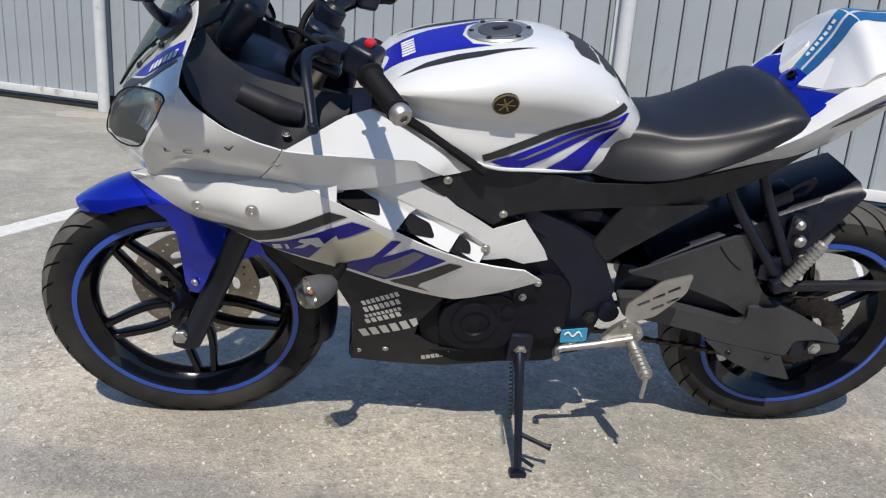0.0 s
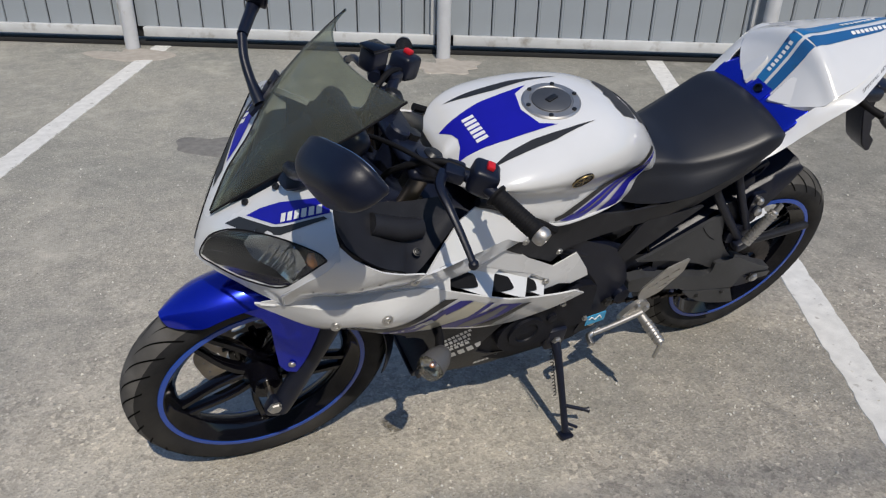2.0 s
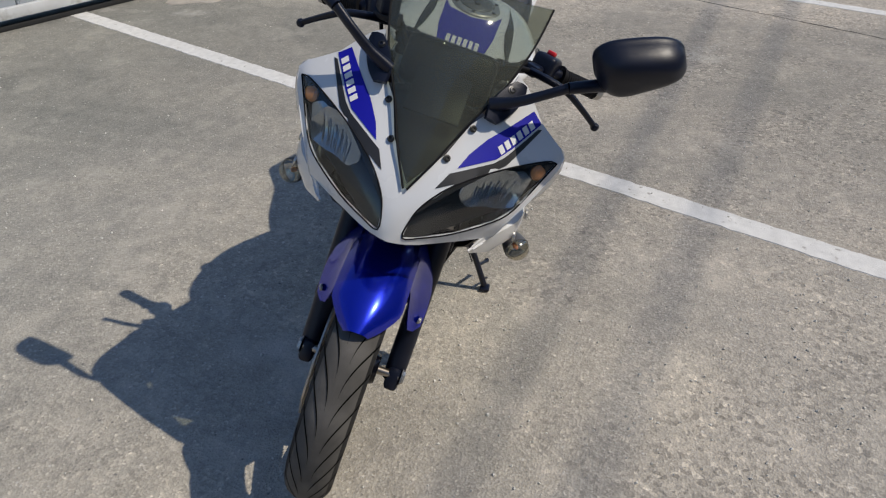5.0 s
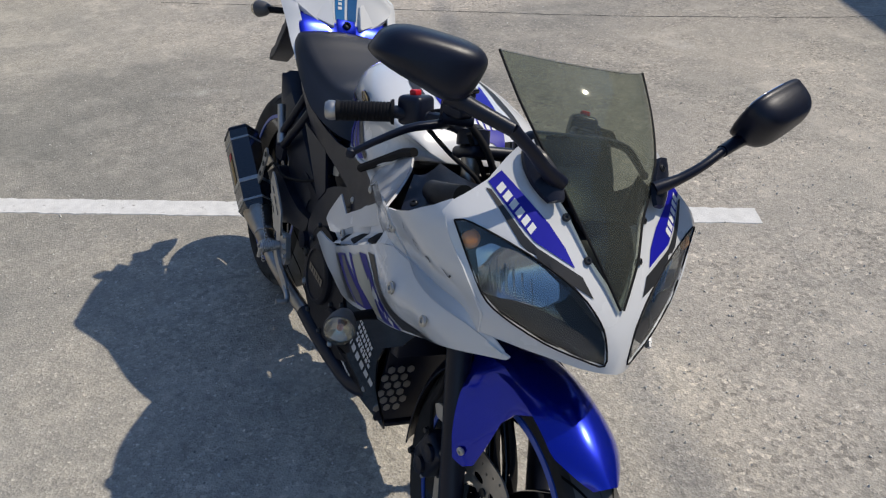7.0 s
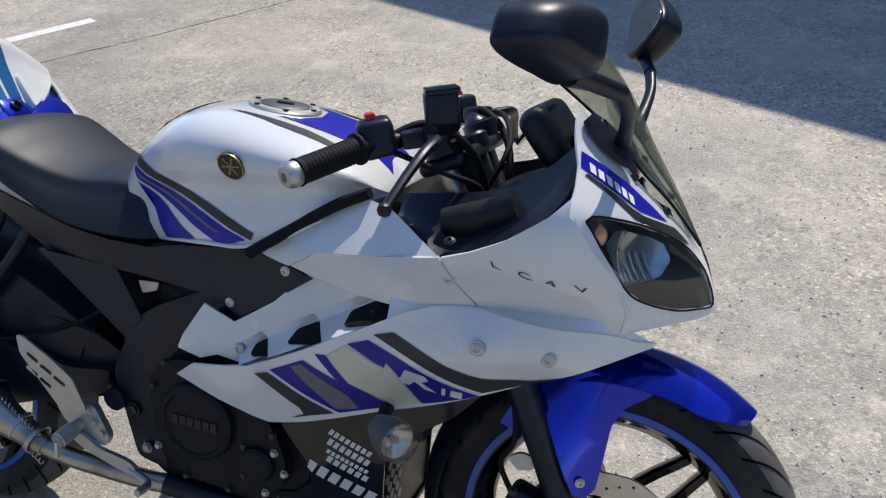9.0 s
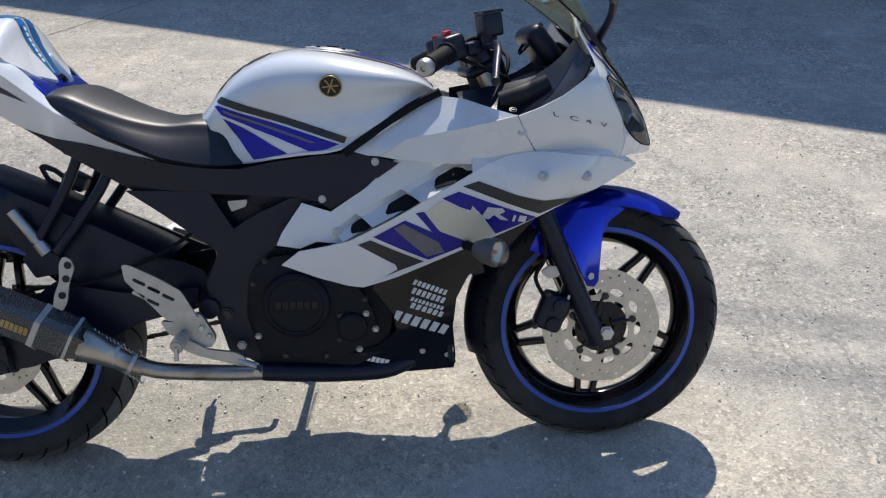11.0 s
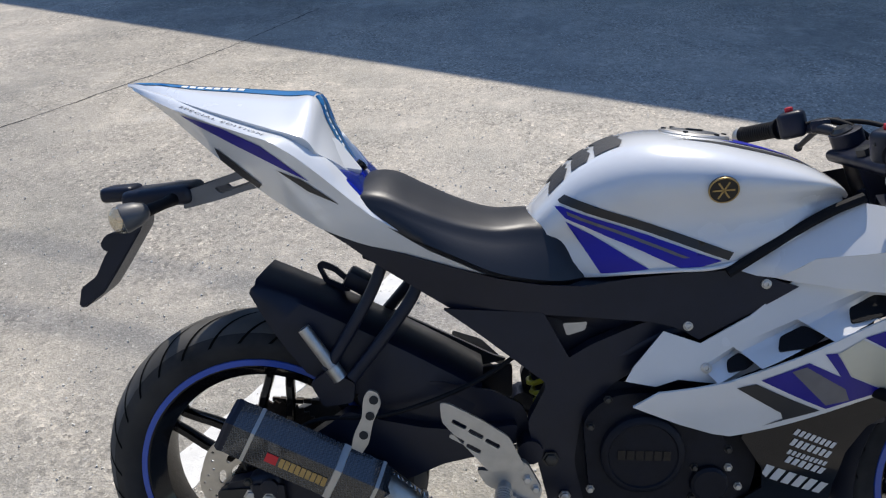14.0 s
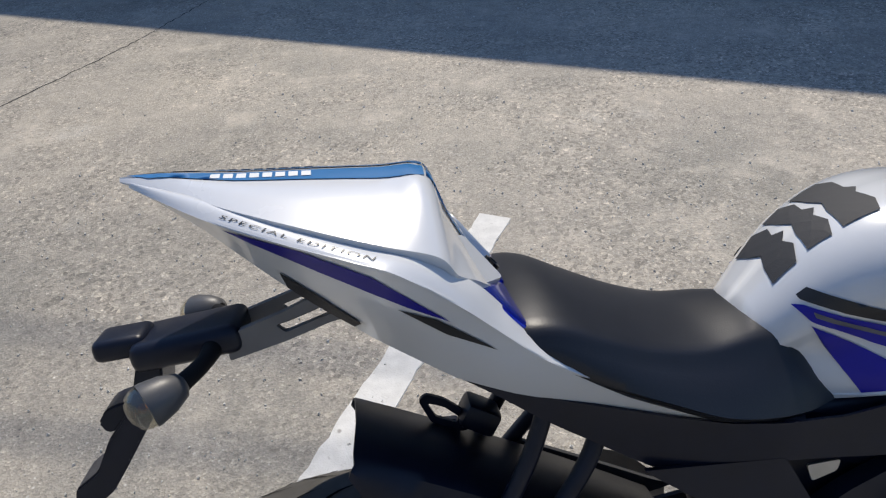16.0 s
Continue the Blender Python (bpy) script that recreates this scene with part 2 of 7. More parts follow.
    c = mix(c, ramp(back.outputs[0], [(0.0, (1.04, 1.03, 1.02)), (0.20, (1.03, 1.02, 1.01)), (0.27, (0.78, 0.785, 0.785)), (0.62, (0.84, 0.84, 0.835)), (1.0, (1.03, 1.03, 1.03))]), 1.0, "MULTIPLY")
    mid = ramp(noise_tex(14, 6, 0.7), [(0.35, (0.86, 0.865, 0.87)), (0.65, (1.10, 1.09, 1.08))])
    c = mix(c, mid, 1.0, "MULTIPLY")
    pits = N("ShaderNodeTexVoronoi")
    pits.inputs["Scale"].default_value = 34
    L(tc.outputs["Object"], pits.inputs["Vector"])
    spot = N("ShaderNodeMapRange")
    spot.inputs["From Min"].default_value, spot.inputs["From Max"].default_value, spot.inputs["To Min"].default_value, spot.inputs["To Max"].default_value = 0.07, 0.15, 0.8, 0.0
    L(pits.outputs["Distance"], spot.inputs["Value"])
    pick = N("ShaderNodeMath")
    pick.operation = "GREATER_THAN"
    pick.inputs[1].default_value = 0.55
    sep = N("ShaderNodeSeparateColor")
    L(pits.outputs["Color"], sep.inputs[0])
    L(sep.outputs[0], pick.inputs[0])
    both = N("ShaderNodeMath")
    both.operation = "MULTIPLY"
    L(pick.outputs[0], both.inputs[0])
    L(spot.outputs[0], both.inputs[1])
    tone = ramp(sep.outputs[1], [(0.35, (0.10, 0.10, 0.10)), (0.5, (0.58, 0.56, 0.52))])
    c = mix(c, tone, both.outputs[0])
    # coarse pale and dark stones laid bare in patches of the open yard
    coarse = N("ShaderNodeTexVoronoi")
    coarse.inputs["Scale"].default_value = 78
    L(tc.outputs["Object"], coarse.inputs["Vector"])
    bits = ramp(coarse.outputs["Color"], [(0.15, (0.46, 0.46, 0.46)), (0.42, (0.95, 0.95, 0.95)), (0.75, (1.05, 1.04, 1.03)), (0.95, (1.75, 1.72, 1.66))])
    bare = N("ShaderNodeMapRange")
    bare.inputs["From Min"].default_value, bare.inputs["From Max"].default_value = 0.38, 0.58
    L(noise_tex(1.7, 5, 0.6), bare.inputs["Value"])
    where = N("ShaderNodeMath")
    where.operation = "MULTIPLY"
    L(bare.outputs[0], where.inputs[0])
    L(lane.outputs[0], where.inputs[1])
    amount = N("ShaderNodeMath")
    amount.operation = "MULTIPLY"
    amount.inputs[1].default_value = 0.75
    L(where.outputs[0], amount.inputs[0])
    c = mix(c, mix(c, bits, 1.0, "MULTIPLY"), amount.outputs[0])
    # pale dried splashes
    splash = N("ShaderNodeMapRange")
    splash.inputs["From Min"].default_value, splash.inputs["From Max"].default_value, splash.inputs["To Max"].default_value = 0.62, 0.72, 0.55
    L(noise_tex(1.35, 6, 0.62), splash.inputs["Value"])
    c = mix(c, (0.56, 0.535, 0.485), splash.outputs[0])
    # dusty pale patches with ragged edges
    total = None
    for x, y, r, k in ((0.85, 0.28, 0.38, 0.9), (1.18, 0.36, 0.26, 0.6), (1.00, 0.75, 0.34, 0.6), (1.68, -0.10, 0.36, 0.6), (2.25, -1.97, 0.20, 0.6), (1.26, -2.47, 0.18, 0.5), (-1.42, 1.60, 0.35, 0.5), (-0.88, 0.68, 0.28, 0.45), (-1.2, 2.22, 0.3, 0.4), (0.87, -3.3, 0.2, 0.5), (-0.75, 3.1, 1.6, 0.6), (0.35, 2.4, 0.8, 0.4)):
        gap = N("ShaderNodeVectorMath")
        gap.operation = "DISTANCE"
        gap.inputs[1].default_value = (x, y, 0)
        L(tc.outputs["Object"], gap.inputs[0])
        wobble = N("ShaderNodeMath")
        wobble.operation = "MULTIPLY_ADD"
        wobble.inputs[1].default_value = r * 1.5
        L(noise_tex(7, 6, 0.65), wobble.inputs[0])
        L(gap.outputs["Value"], wobble.inputs[2])
        spot_ = N("ShaderNodeMapRange")
        spot_.inputs["From Min"].default_value, spot_.inputs["From Max"].default_value = r * 0.75, r * 1.6
        spot_.inputs["To Min"].default_value, spot_.inputs["To Max"].default_value = k, 0.0
        L(wobble.outputs[0], spot_.inputs["Value"])
        if total is None: total = spot_.outputs[0]
        else:
            top = N("ShaderNodeMath")
            top.operation = "MAXIMUM"
            L(total, top.inputs[0])
            L(spot_.outputs[0], top.inputs[1])
            total = top.outputs[0]
    c = mix(c, mix(c, (1.45, 1.42, 1.36), 1.0, "MULTIPLY"), total)
    L(c, p.inputs["Base Color"])
    p.inputs["Roughness"].default_value = 0.85
    b = N("ShaderNodeBump")
    b.inputs["Strength"].default_value, b.inputs["Distance"].default_value = 0.7, 0.006
    h = mix(v.outputs["Distance"], noise_tex(260, 4), 0.5)
    L(h, b.inputs["Height"])
    L(b.outputs[0], p.inputs["Normal"])
    return m


ASPHALT = asphalt()


def line_paint():
    """Worn white road paint with chips where the asphalt shows."""
    return mat("worn_road_paint", (0.67, 0.66, 0.63), 0.75, var=0.1, vscale=25, bump=0.003, bscale=220, dirt=(0.36, 0.34, 0.31), dscale=38, dlo=0.63, dhi=0.74)


PAINT = line_paint()


# ---- building helpers ----
from mathutils.bvhtree import BVHTree
from mathutils.geometry import delaunay_2d_cdt


def finish(bm, name, material, smooth=38):
    me = bpy.data.meshes.new(name)
    bm.to_mesh(me)
    bm.free()
    me.materials.append(material)
    if smooth:
        me.polygons.foreach_set("use_smooth", [True] * len(me.polygons))
        me.set_sharp_from_angle(angle=radians(smooth))
    return me


def part(name, bm, material, parent, label="", smooth=38):
    """One mesh object under a thing or under a part."""
    ob = new(name, finish(bm, name, material, smooth))
    ob.parent = parent
    if label: ob["label"] = label
    return ob


def thing(name, bm, material, label, category, kind="", group="", smooth=38):
    return tagged(new(name, finish(bm, name, material, smooth)), label, category, group, kind)


def spline(pts, n=12):
    """A smooth curve through points (any dimension), n steps a span."""
    P = np.array(pts, float)
    Q = np.vstack([2 * P[0] - P[1], P, 2 * P[-1] - P[-2]])
    out = []
    for i in range(1, len(Q) - 2):
        a, b, c, d = Q[i - 1:i + 3]
        for k in range(n):
            t = k / n
            out.append(0.5 * (2 * b + (c - a) * t + (2 * a - 5 * b + 4 * c - d) * t * t + (3 * b - a - 3 * c + d) * t ** 3))
    out.append(P[-1])
    return np.array(out)


def skin(bm, rings, closed=True, cap=True):
    """Quads between rings of equally many points."""
    vs = [[bm.verts.new(p) for p in r] for r in rings]
    n = len(vs[0])
    for a, b in zip(vs, vs[1:]):
        for i in range(n if closed else n - 1):
            j = (i + 1) % n
            try: bm.faces.new((a[i], a[j], b[j], b[i]))
            except ValueError: pass
    if cap and closed:
        for r in (vs[0], vs[-1]):
            try: bm.faces.new(r)
            except ValueError: pass
    bmesh.ops.recalc_face_normals(bm, faces=bm.faces)
    return bm


def tube(pts, r, segs=12, n=8, bm=None, flat=1.0, smooth=True):
    """A round bar along a path; r is one radius or one for each point; flat squeezes it across."""
    bm = bm or bmesh.new()
    P = spline(pts, n) if smooth and len(pts) > 2 else np.array(pts, float)
    rr = np.interp(np.linspace(0, 1, len(P)), np.linspace(0, 1, len(pts)), r) if isinstance(r, (list, tuple)) else [r] * len(P)
    up = None
    rings = []
    for i, p in enumerate(P):
        d = Vector(P[min(i + 1, len(P) - 1)] - P[max(i - 1, 0)]).normalized()
        if up is None: up = d.orthogonal().normalized()
        up = (up - d * up.dot(d)).normalized()
        side = d.cross(up)
        rings.append([Vector(p) + (up * math.cos(a) + side * math.sin(a) * flat) * float(rr[i]) for a in np.linspace(0, 2 * math.pi, segs, endpoint=False)])
    return skin(bm, rings)


def frame_to(axis):
    return Vector((0, 0, 1)).rotation_difference(Vector(axis)).to_matrix().to_4x4()


def lathe(profile, at, axis=(0, 1, 0), segs=32, bm=None, ring=False, cap=True):
    """Turns a profile of (radius, height) round an axis through a point. ring: the profile closes on itself."""
    bm = bm or bmesh.new()
    m = Matrix.Translation(at) @ frame_to(axis)
    rings = [[m @ Vector((r * math.cos(a), r * math.sin(a), h)) for a in np.linspace(0, 2 * math.pi, segs, endpoint=False)] for r, h in profile]
    if ring: rings.append(rings[0])
    skin(bm, rings, True, cap and not ring)
    if ring: bmesh.ops.remove_doubles(bm, verts=bm.verts, dist=1e-6)
    return bm


def block(size, at, bevel=0.003, turn=(0, 0, 0), bm=None, segs=2):
    """A box with rounded edges."""
    own = bmesh.new()
    bmesh.ops.create_cube(own, size=1, matrix=Matrix.Diagonal((*size, 1)))
    if bevel: bmesh.ops.bevel(own, geom=own.edges[:] , offset=bevel, segments=segs, affect="EDGES", profile=0.5)
    bmesh.ops.transform(own, matrix=pose(*at, *turn), verts=own.verts)
    return join(bm, own) if bm else own


def join(bm, other):
    me = bpy.data.meshes.new("tmp")
    other.to_mesh(me)
    other.free()
    bm.from_mesh(me)
    bpy.data.meshes.remove(me)
    return bm


def inside(p, loop):
    x, y = p
    hit = False
    for (x1, y1), (x2, y2) in zip(loop, loop[1:] + loop[:1]):
        if (y1 > y) != (y2 > y) and x < (x2 - x1) * (y - y1) / (y2 - y1) + x1: hit = not hit
    return hit


def rounded(loop, r, n=4):
    """A polygon with its corners rounded."""
    out = []
    for i, p in enumerate(loop):
        a, b, c = Vector(loop[i - 1]), Vector(p), Vector(loop[(i + 1) % len(loop)])
        u, v = a - b, c - b
        k = min(r, u.length * 0.45, v.length * 0.45)
        s, e = b + u.normalized() * k, b + v.normalized() * k
        for j in range(n + 1):
            t = j / n
            out.append(tuple(s * (1 - t) ** 2 + b * 2 * t * (1 - t) + e * t * t))
    return out


def tiles(loop, holes=(), res=0.02):
    """Triangles that fill a flat outline with holes: points and index triples."""
    pts, edges, loops = [], [], [list(map(tuple, loop))] + [list(map(tuple, h)) for h in holes]
    for lp in loops:
        first = len(pts)
        for (x1, y1), (x2, y2) in zip(lp, lp[1:] + lp[:1]):
            k = max(1, int(math.hypot(x2 - x1, y2 - y1) / res))
            pts += [(x1 + (x2 - x1) * i / k, y1 + (y2 - y1) * i / k) for i in range(k)]
        edges += [(i, i + 1 if i + 1 < len(pts) else first) for i in range(first, len(pts))]
    edge_pts = np.array(pts)
    lo, hi = edge_pts.min(0), edge_pts.max(0)
    for j, v in enumerate(np.arange(lo[1], hi[1], res * 0.87)):
        for u in np.arange(lo[0] + (j % 2) * res / 2, hi[0], res):
            if np.hypot(*(edge_pts - (u, v)).T).min() > res * 0.45 and sum(inside((u, v), lp) for lp in loops) % 2: pts.append((u, v))
    vs, _, fs, *_ = delaunay_2d_cdt([Vector(p) for p in pts], edges, [], 0, 1e-7)
    keep = [f for f in fs if sum(inside(sum((vs[i] for i in f), Vector((0, 0))) / len(f), lp) for lp in loops) % 2]
    return [tuple(v) for v in vs], [tuple(f) for f in keep]


def bend(ctrl, smooth=1e-5):
    """A smooth surface y(x, z) through control points (x, z, y)."""
    C = np.array(ctrl, float)
    def phi(d2): return 0.5 * d2 * np.log(d2 + 1e-12)
    A = C[:, :2]
    K = phi(((A[:, None] - A[None]) ** 2).sum(-1)) + smooth * np.eye(len(A))
    P = np.c_[np.ones(len(A)), A]
    W = np.linalg.solve(np.block([[K, P], [P.T, np.zeros((3, 3))]]), np.r_[C[:, 2], 0, 0, 0])
    def f(x, z):
        q = np.array([x, z])
        return float(phi(((A - q) ** 2).sum(-1)) @ W[:-3] + W[-3] + W[-2:] @ q)
    return f


def thicken(bm, thick):
    """Gives an open surface a back and an edge, inwards."""
    bm.normal_update()
    fs = bm.faces[:]
    back = {v: bm.verts.new(v.co - v.normal * thick) for v in bm.verts[:]}
    rim = [(e.link_loops[0].vert, e.link_loops[0].link_loop_next.vert) for e in bm.edges if len(e.link_faces) == 1]
    for f in fs: bm.faces.new([back[v] for v in reversed(f.verts)])
    for a, b in rim: bm.faces.new((b, a, back[a], back[b]))
    bm.normal_update()


def sheet(loop, yf, thick=0.003, side=1, holes=(), res=0.02):
    """A bent panel: its outline in (x, z), its distance from the middle plane by yf, on the left (1) or right (-1)."""
    vs, fs = tiles(loop, holes, res)
    bm = bmesh.new()
    bv = [bm.verts.new((x, side * (yf(x, z) if callable(yf) else yf), z)) for x, z in vs]
    for f in fs:
        try: bm.faces.new([bv[i] for i in f])
        except ValueError: pass
    for v in [v for v in bm.verts if not v.link_faces]: bm.verts.remove(v)
    bm.normal_update()
    if sum(f.normal.y * f.calc_area() for f in bm.faces) * side < 0: bmesh.ops.reverse_faces(bm, faces=bm.faces)
    bm.normal_update()
    tree = BVHTree.FromBMesh(bm)
    if thick: thicken(bm, thick)
    return bm, tree


def front_sheet(loop, xf, thick=0.003, holes=(), res=0.014):
    """A bent panel seen from ahead: its outline in (y, z), its x by xf(|y|, z)."""
    vs, fs = tiles(loop, holes, res)
    bm = bmesh.new()
    bv = [bm.verts.new((xf(abs(y), z), y, z)) for y, z in vs]
    for f in fs:
        try: bm.faces.new([bv[i] for i in f])
        except ValueError: pass
    for v in [v for v in bm.verts if not v.link_faces]: bm.verts.remove(v)
    bm.normal_update()
    if sum(f.normal.x * f.calc_area() for f in bm.faces) < 0: bmesh.ops.reverse_faces(bm, faces=bm.faces)
    bm.normal_update()
    tree = BVHTree.FromBMesh(bm)
    if thick: thicken(bm, thick)
    return bm, tree


def front_decal(loops, tree, **k):
    return decal(loops, tree, lambda y, z: (2.5, y, z), (-1, 0, 0), **k)


def decal(loops, tree, start, way, res=0.014, off=0.0012):
    """A sticker of one or more outlines laid on a surface along a direction. start(u, v) gives the point it is laid from."""
    bm = bmesh.new()
    way = Vector(way)
    for lp in loops:
        vs, fs = tiles(lp, (), res)
        bv = []
        for u, v in vs:
            s = Vector(start(u, v))
            hit, nrm, _, _ = tree.ray_cast(s, way)
            if hit is None:
                hit, nrm, _, _ = tree.find_nearest(s + way * 0.85)
            if nrm.dot(way) > 0: nrm = -nrm
            bv.append(bm.verts.new(hit + nrm * off))
        for f in fs:
            try: bm.faces.new([bv[i] for i in f])
            except ValueError: pass
    bm.normal_update()
    for f in bm.faces:
        if f.normal.dot(way) > 0: f.normal_flip()
    return bm


def side_decal(loops, tree, side, **k):
    return decal(loops, tree, lambda x, z: (x, side * 1.0, z), (0, -side, 0), **k)


def top_decal(loops, tree, **k):
    return decal(loops, tree, lambda x, y: (x, y, 2.0), (0, 0, -1), **k)


def word_blocks(n, a, b, h, slant=0.25, gap=0.22):
    """n slanted blocks in a row from a to b, h high: stands for lettering."""
    a, b = Vector(a), Vector(b)
    u = (b - a) / n
    up = Vector((-u.y, u.x)).normalized()
    if up.y < 0: up = -up
    up = up * h + u.normalized() * slant * h
    out = []
    for i in range(n):
        s, e = a + u * (i + gap / 2), a + u * (i + 1 - gap / 2)
        out.append([tuple(s), tuple(e), tuple(e + up), tuple(s + up)])
    return out


def letter_parts(name, loops, lay, material, parent, label=""):
    """Each block of a row of lettering as a part of its own."""
    for lp in loops: part(name, lay([lp]), material, parent, label, 0)


def text_mesh(words, size, spacing=1.0):
    cu = bpy.data.curves.new("words", "FONT")
    cu.body, cu.size, cu.space_character = words, size, spacing
    ob = bpy.data.objects.new("words", cu)
    me = bpy.data.meshes.new_from_object(ob)
    bpy.data.objects.remove(ob)
    bm = bmesh.new()
    bm.from_mesh(me)
    bpy.data.meshes.remove(me)
    bmesh.ops.triangulate(bm, faces=bm.faces)
    return bm


# ---- the setting ----
WD, WN = Vector((-0.886, 0.464, 0)), Vector((0.464, 0.886, 0))      # along the garage wall, and out of it
W0 = Vector((-0.575, -3.045, 0))                                    # foot of one post


def wall_pt(s, out, z):
    return W0 + WD * s + WN * out + Vector((0, 0, z))


def ground():
    bm = bmesh.new()
    xs = [-300, -60, -20, -8, -4, -2, 0, 2, 4, 8, 20, 60, 300]
    grid = [[bm.verts.new((x, y, 0)) for x in xs] for y in xs]
    for a, b in zip(grid, grid[1:]):
        for i in range(len(xs) - 1): bm.faces.new((a[i], a[i + 1], b[i + 1], b[i]))
    thing("ground", bm, ASPHALT, "worn grey asphalt of a parking yard, dusty and gritty", "ground", "structure", smooth=0)


ground()


def stripe(a, b, width, seed):
    """A painted line with uneven edges, 3 mm proud."""
    r = random.Random(seed)
    a, b = Vector((*a, 0)), Vector((*b, 0))
    d = (b - a).normalized()
    n = Vector((-d.y, d.x, 0))
    k = int((b - a).length / 0.03)
    bm = bmesh.new()
    rows = []
    for i in range(k + 1):
        p = a + (b - a) * i / k
        e1, e2 = (r.uniform(-0.004, 0.004) for _ in range(2))
        rows.append([p + n * (width / 2 + e1) + Vector((0, 0, -0.002)), p + n * (width / 2 + e1 - 0.003) + Vector((0, 0, 0.003)),
                     p - n * (width / 2 + e2 - 0.003) + Vector((0, 0, 0.003)), p - n * (width / 2 + e2) + Vector((0, 0, -0.002))])
    return skin(bm, rows, closed=True)


for seed, (a, b) in enumerate((((-1.854, -2.498), (0.456, 1.657)), ((0.98, -4.15), (3.05, 0.10)), ((-4.6, -1.08), (-2.31, 3.11)))):
    thing("parking_line", stripe(a, b, 0.112, seed), PAINT, "worn white painted parking line on asphalt", "road marking", "structure", "parking lines")


def crack(points, seed):
    r = random.Random(seed)
    bm = bmesh.new()
    P = spline([(*p, 0.0) for p in points], 20)
    rows = []
    for i, p in enumerate(P):
        d = Vector(P[min(i + 1, len(P) - 1)] - P[max(i - 1, 0)]).normalized()
        n = Vector((-d.y, d.x, 0))
        c = Vector(p) + n * r.uniform(-0.008, 0.008) + Vector((0, 0, 0.0012))
        w = r.uniform(0.002, 0.006)
        rows.append([c + n * w, c - n * w])
    return skin(bm, rows, closed=False)


thing("crack", crack([(-3.6, 0.2), (-2.5, 1.75), (-1.9, 2.6), (-1.25, 3.68), (-1.0, 4.2), (-0.7, 4.9)], 3), DARK, "thin dark crack across the asphalt", "crack", "structure")


def blob(center, rx, ry, turn, seed, z=0.002, n=46):
    """A flat ragged patch."""
    r = random.Random(seed)
    ph = [(r.uniform(0, 6.3), r.uniform(0.03, 0.14)) for _ in range(6)]
    bm = bmesh.new()
    c, s = math.cos(turn), math.sin(turn)
    rings = []
    for f, h in ((1.0, -0.002), (0.96, z), (0.5, z + 0.001)):
        ring = []
        for a in np.linspace(0, 2 * math.pi, n, endpoint=False):
            q = f * (1 + sum(k * math.sin((i + 2) * a + p) for i, (p, k) in enumerate(ph)))
            u, v = rx * q * math.cos(a), ry * q * math.sin(a)
            ring.append((center[0] + u * c - v * s, center[1] + u * s + v * c, h))
        rings.append(ring)
    return skin(bm, rings)


OIL = mat("old_oil_stain", (0.19, 0.182, 0.168), 0.7, var=0.2, vscale=30, bump=0.003, bscale=200)
thing("oil_stain", blob((1.10, -2.02), 0.19, 0.12, 2.6, 5), OIL, "old dark oil stain on the asphalt", "stain", "structure")
for k, (x, y, rx, ry) in enumerate(((-0.50, -2.86, 0.23, 0.16), (1.26, -3.82, 0.25, 0.15), (-2.36, -1.92, 0.24, 0.15), (3.12, -4.72, 0.26, 0.16))):
    thing("mortar_patch", blob((x, y), rx, ry, 2.65, 20 + k, 0.006), MORTAR, "pale ragged mortar round the foot of a post", "mortar", "structure", "mortar patches")


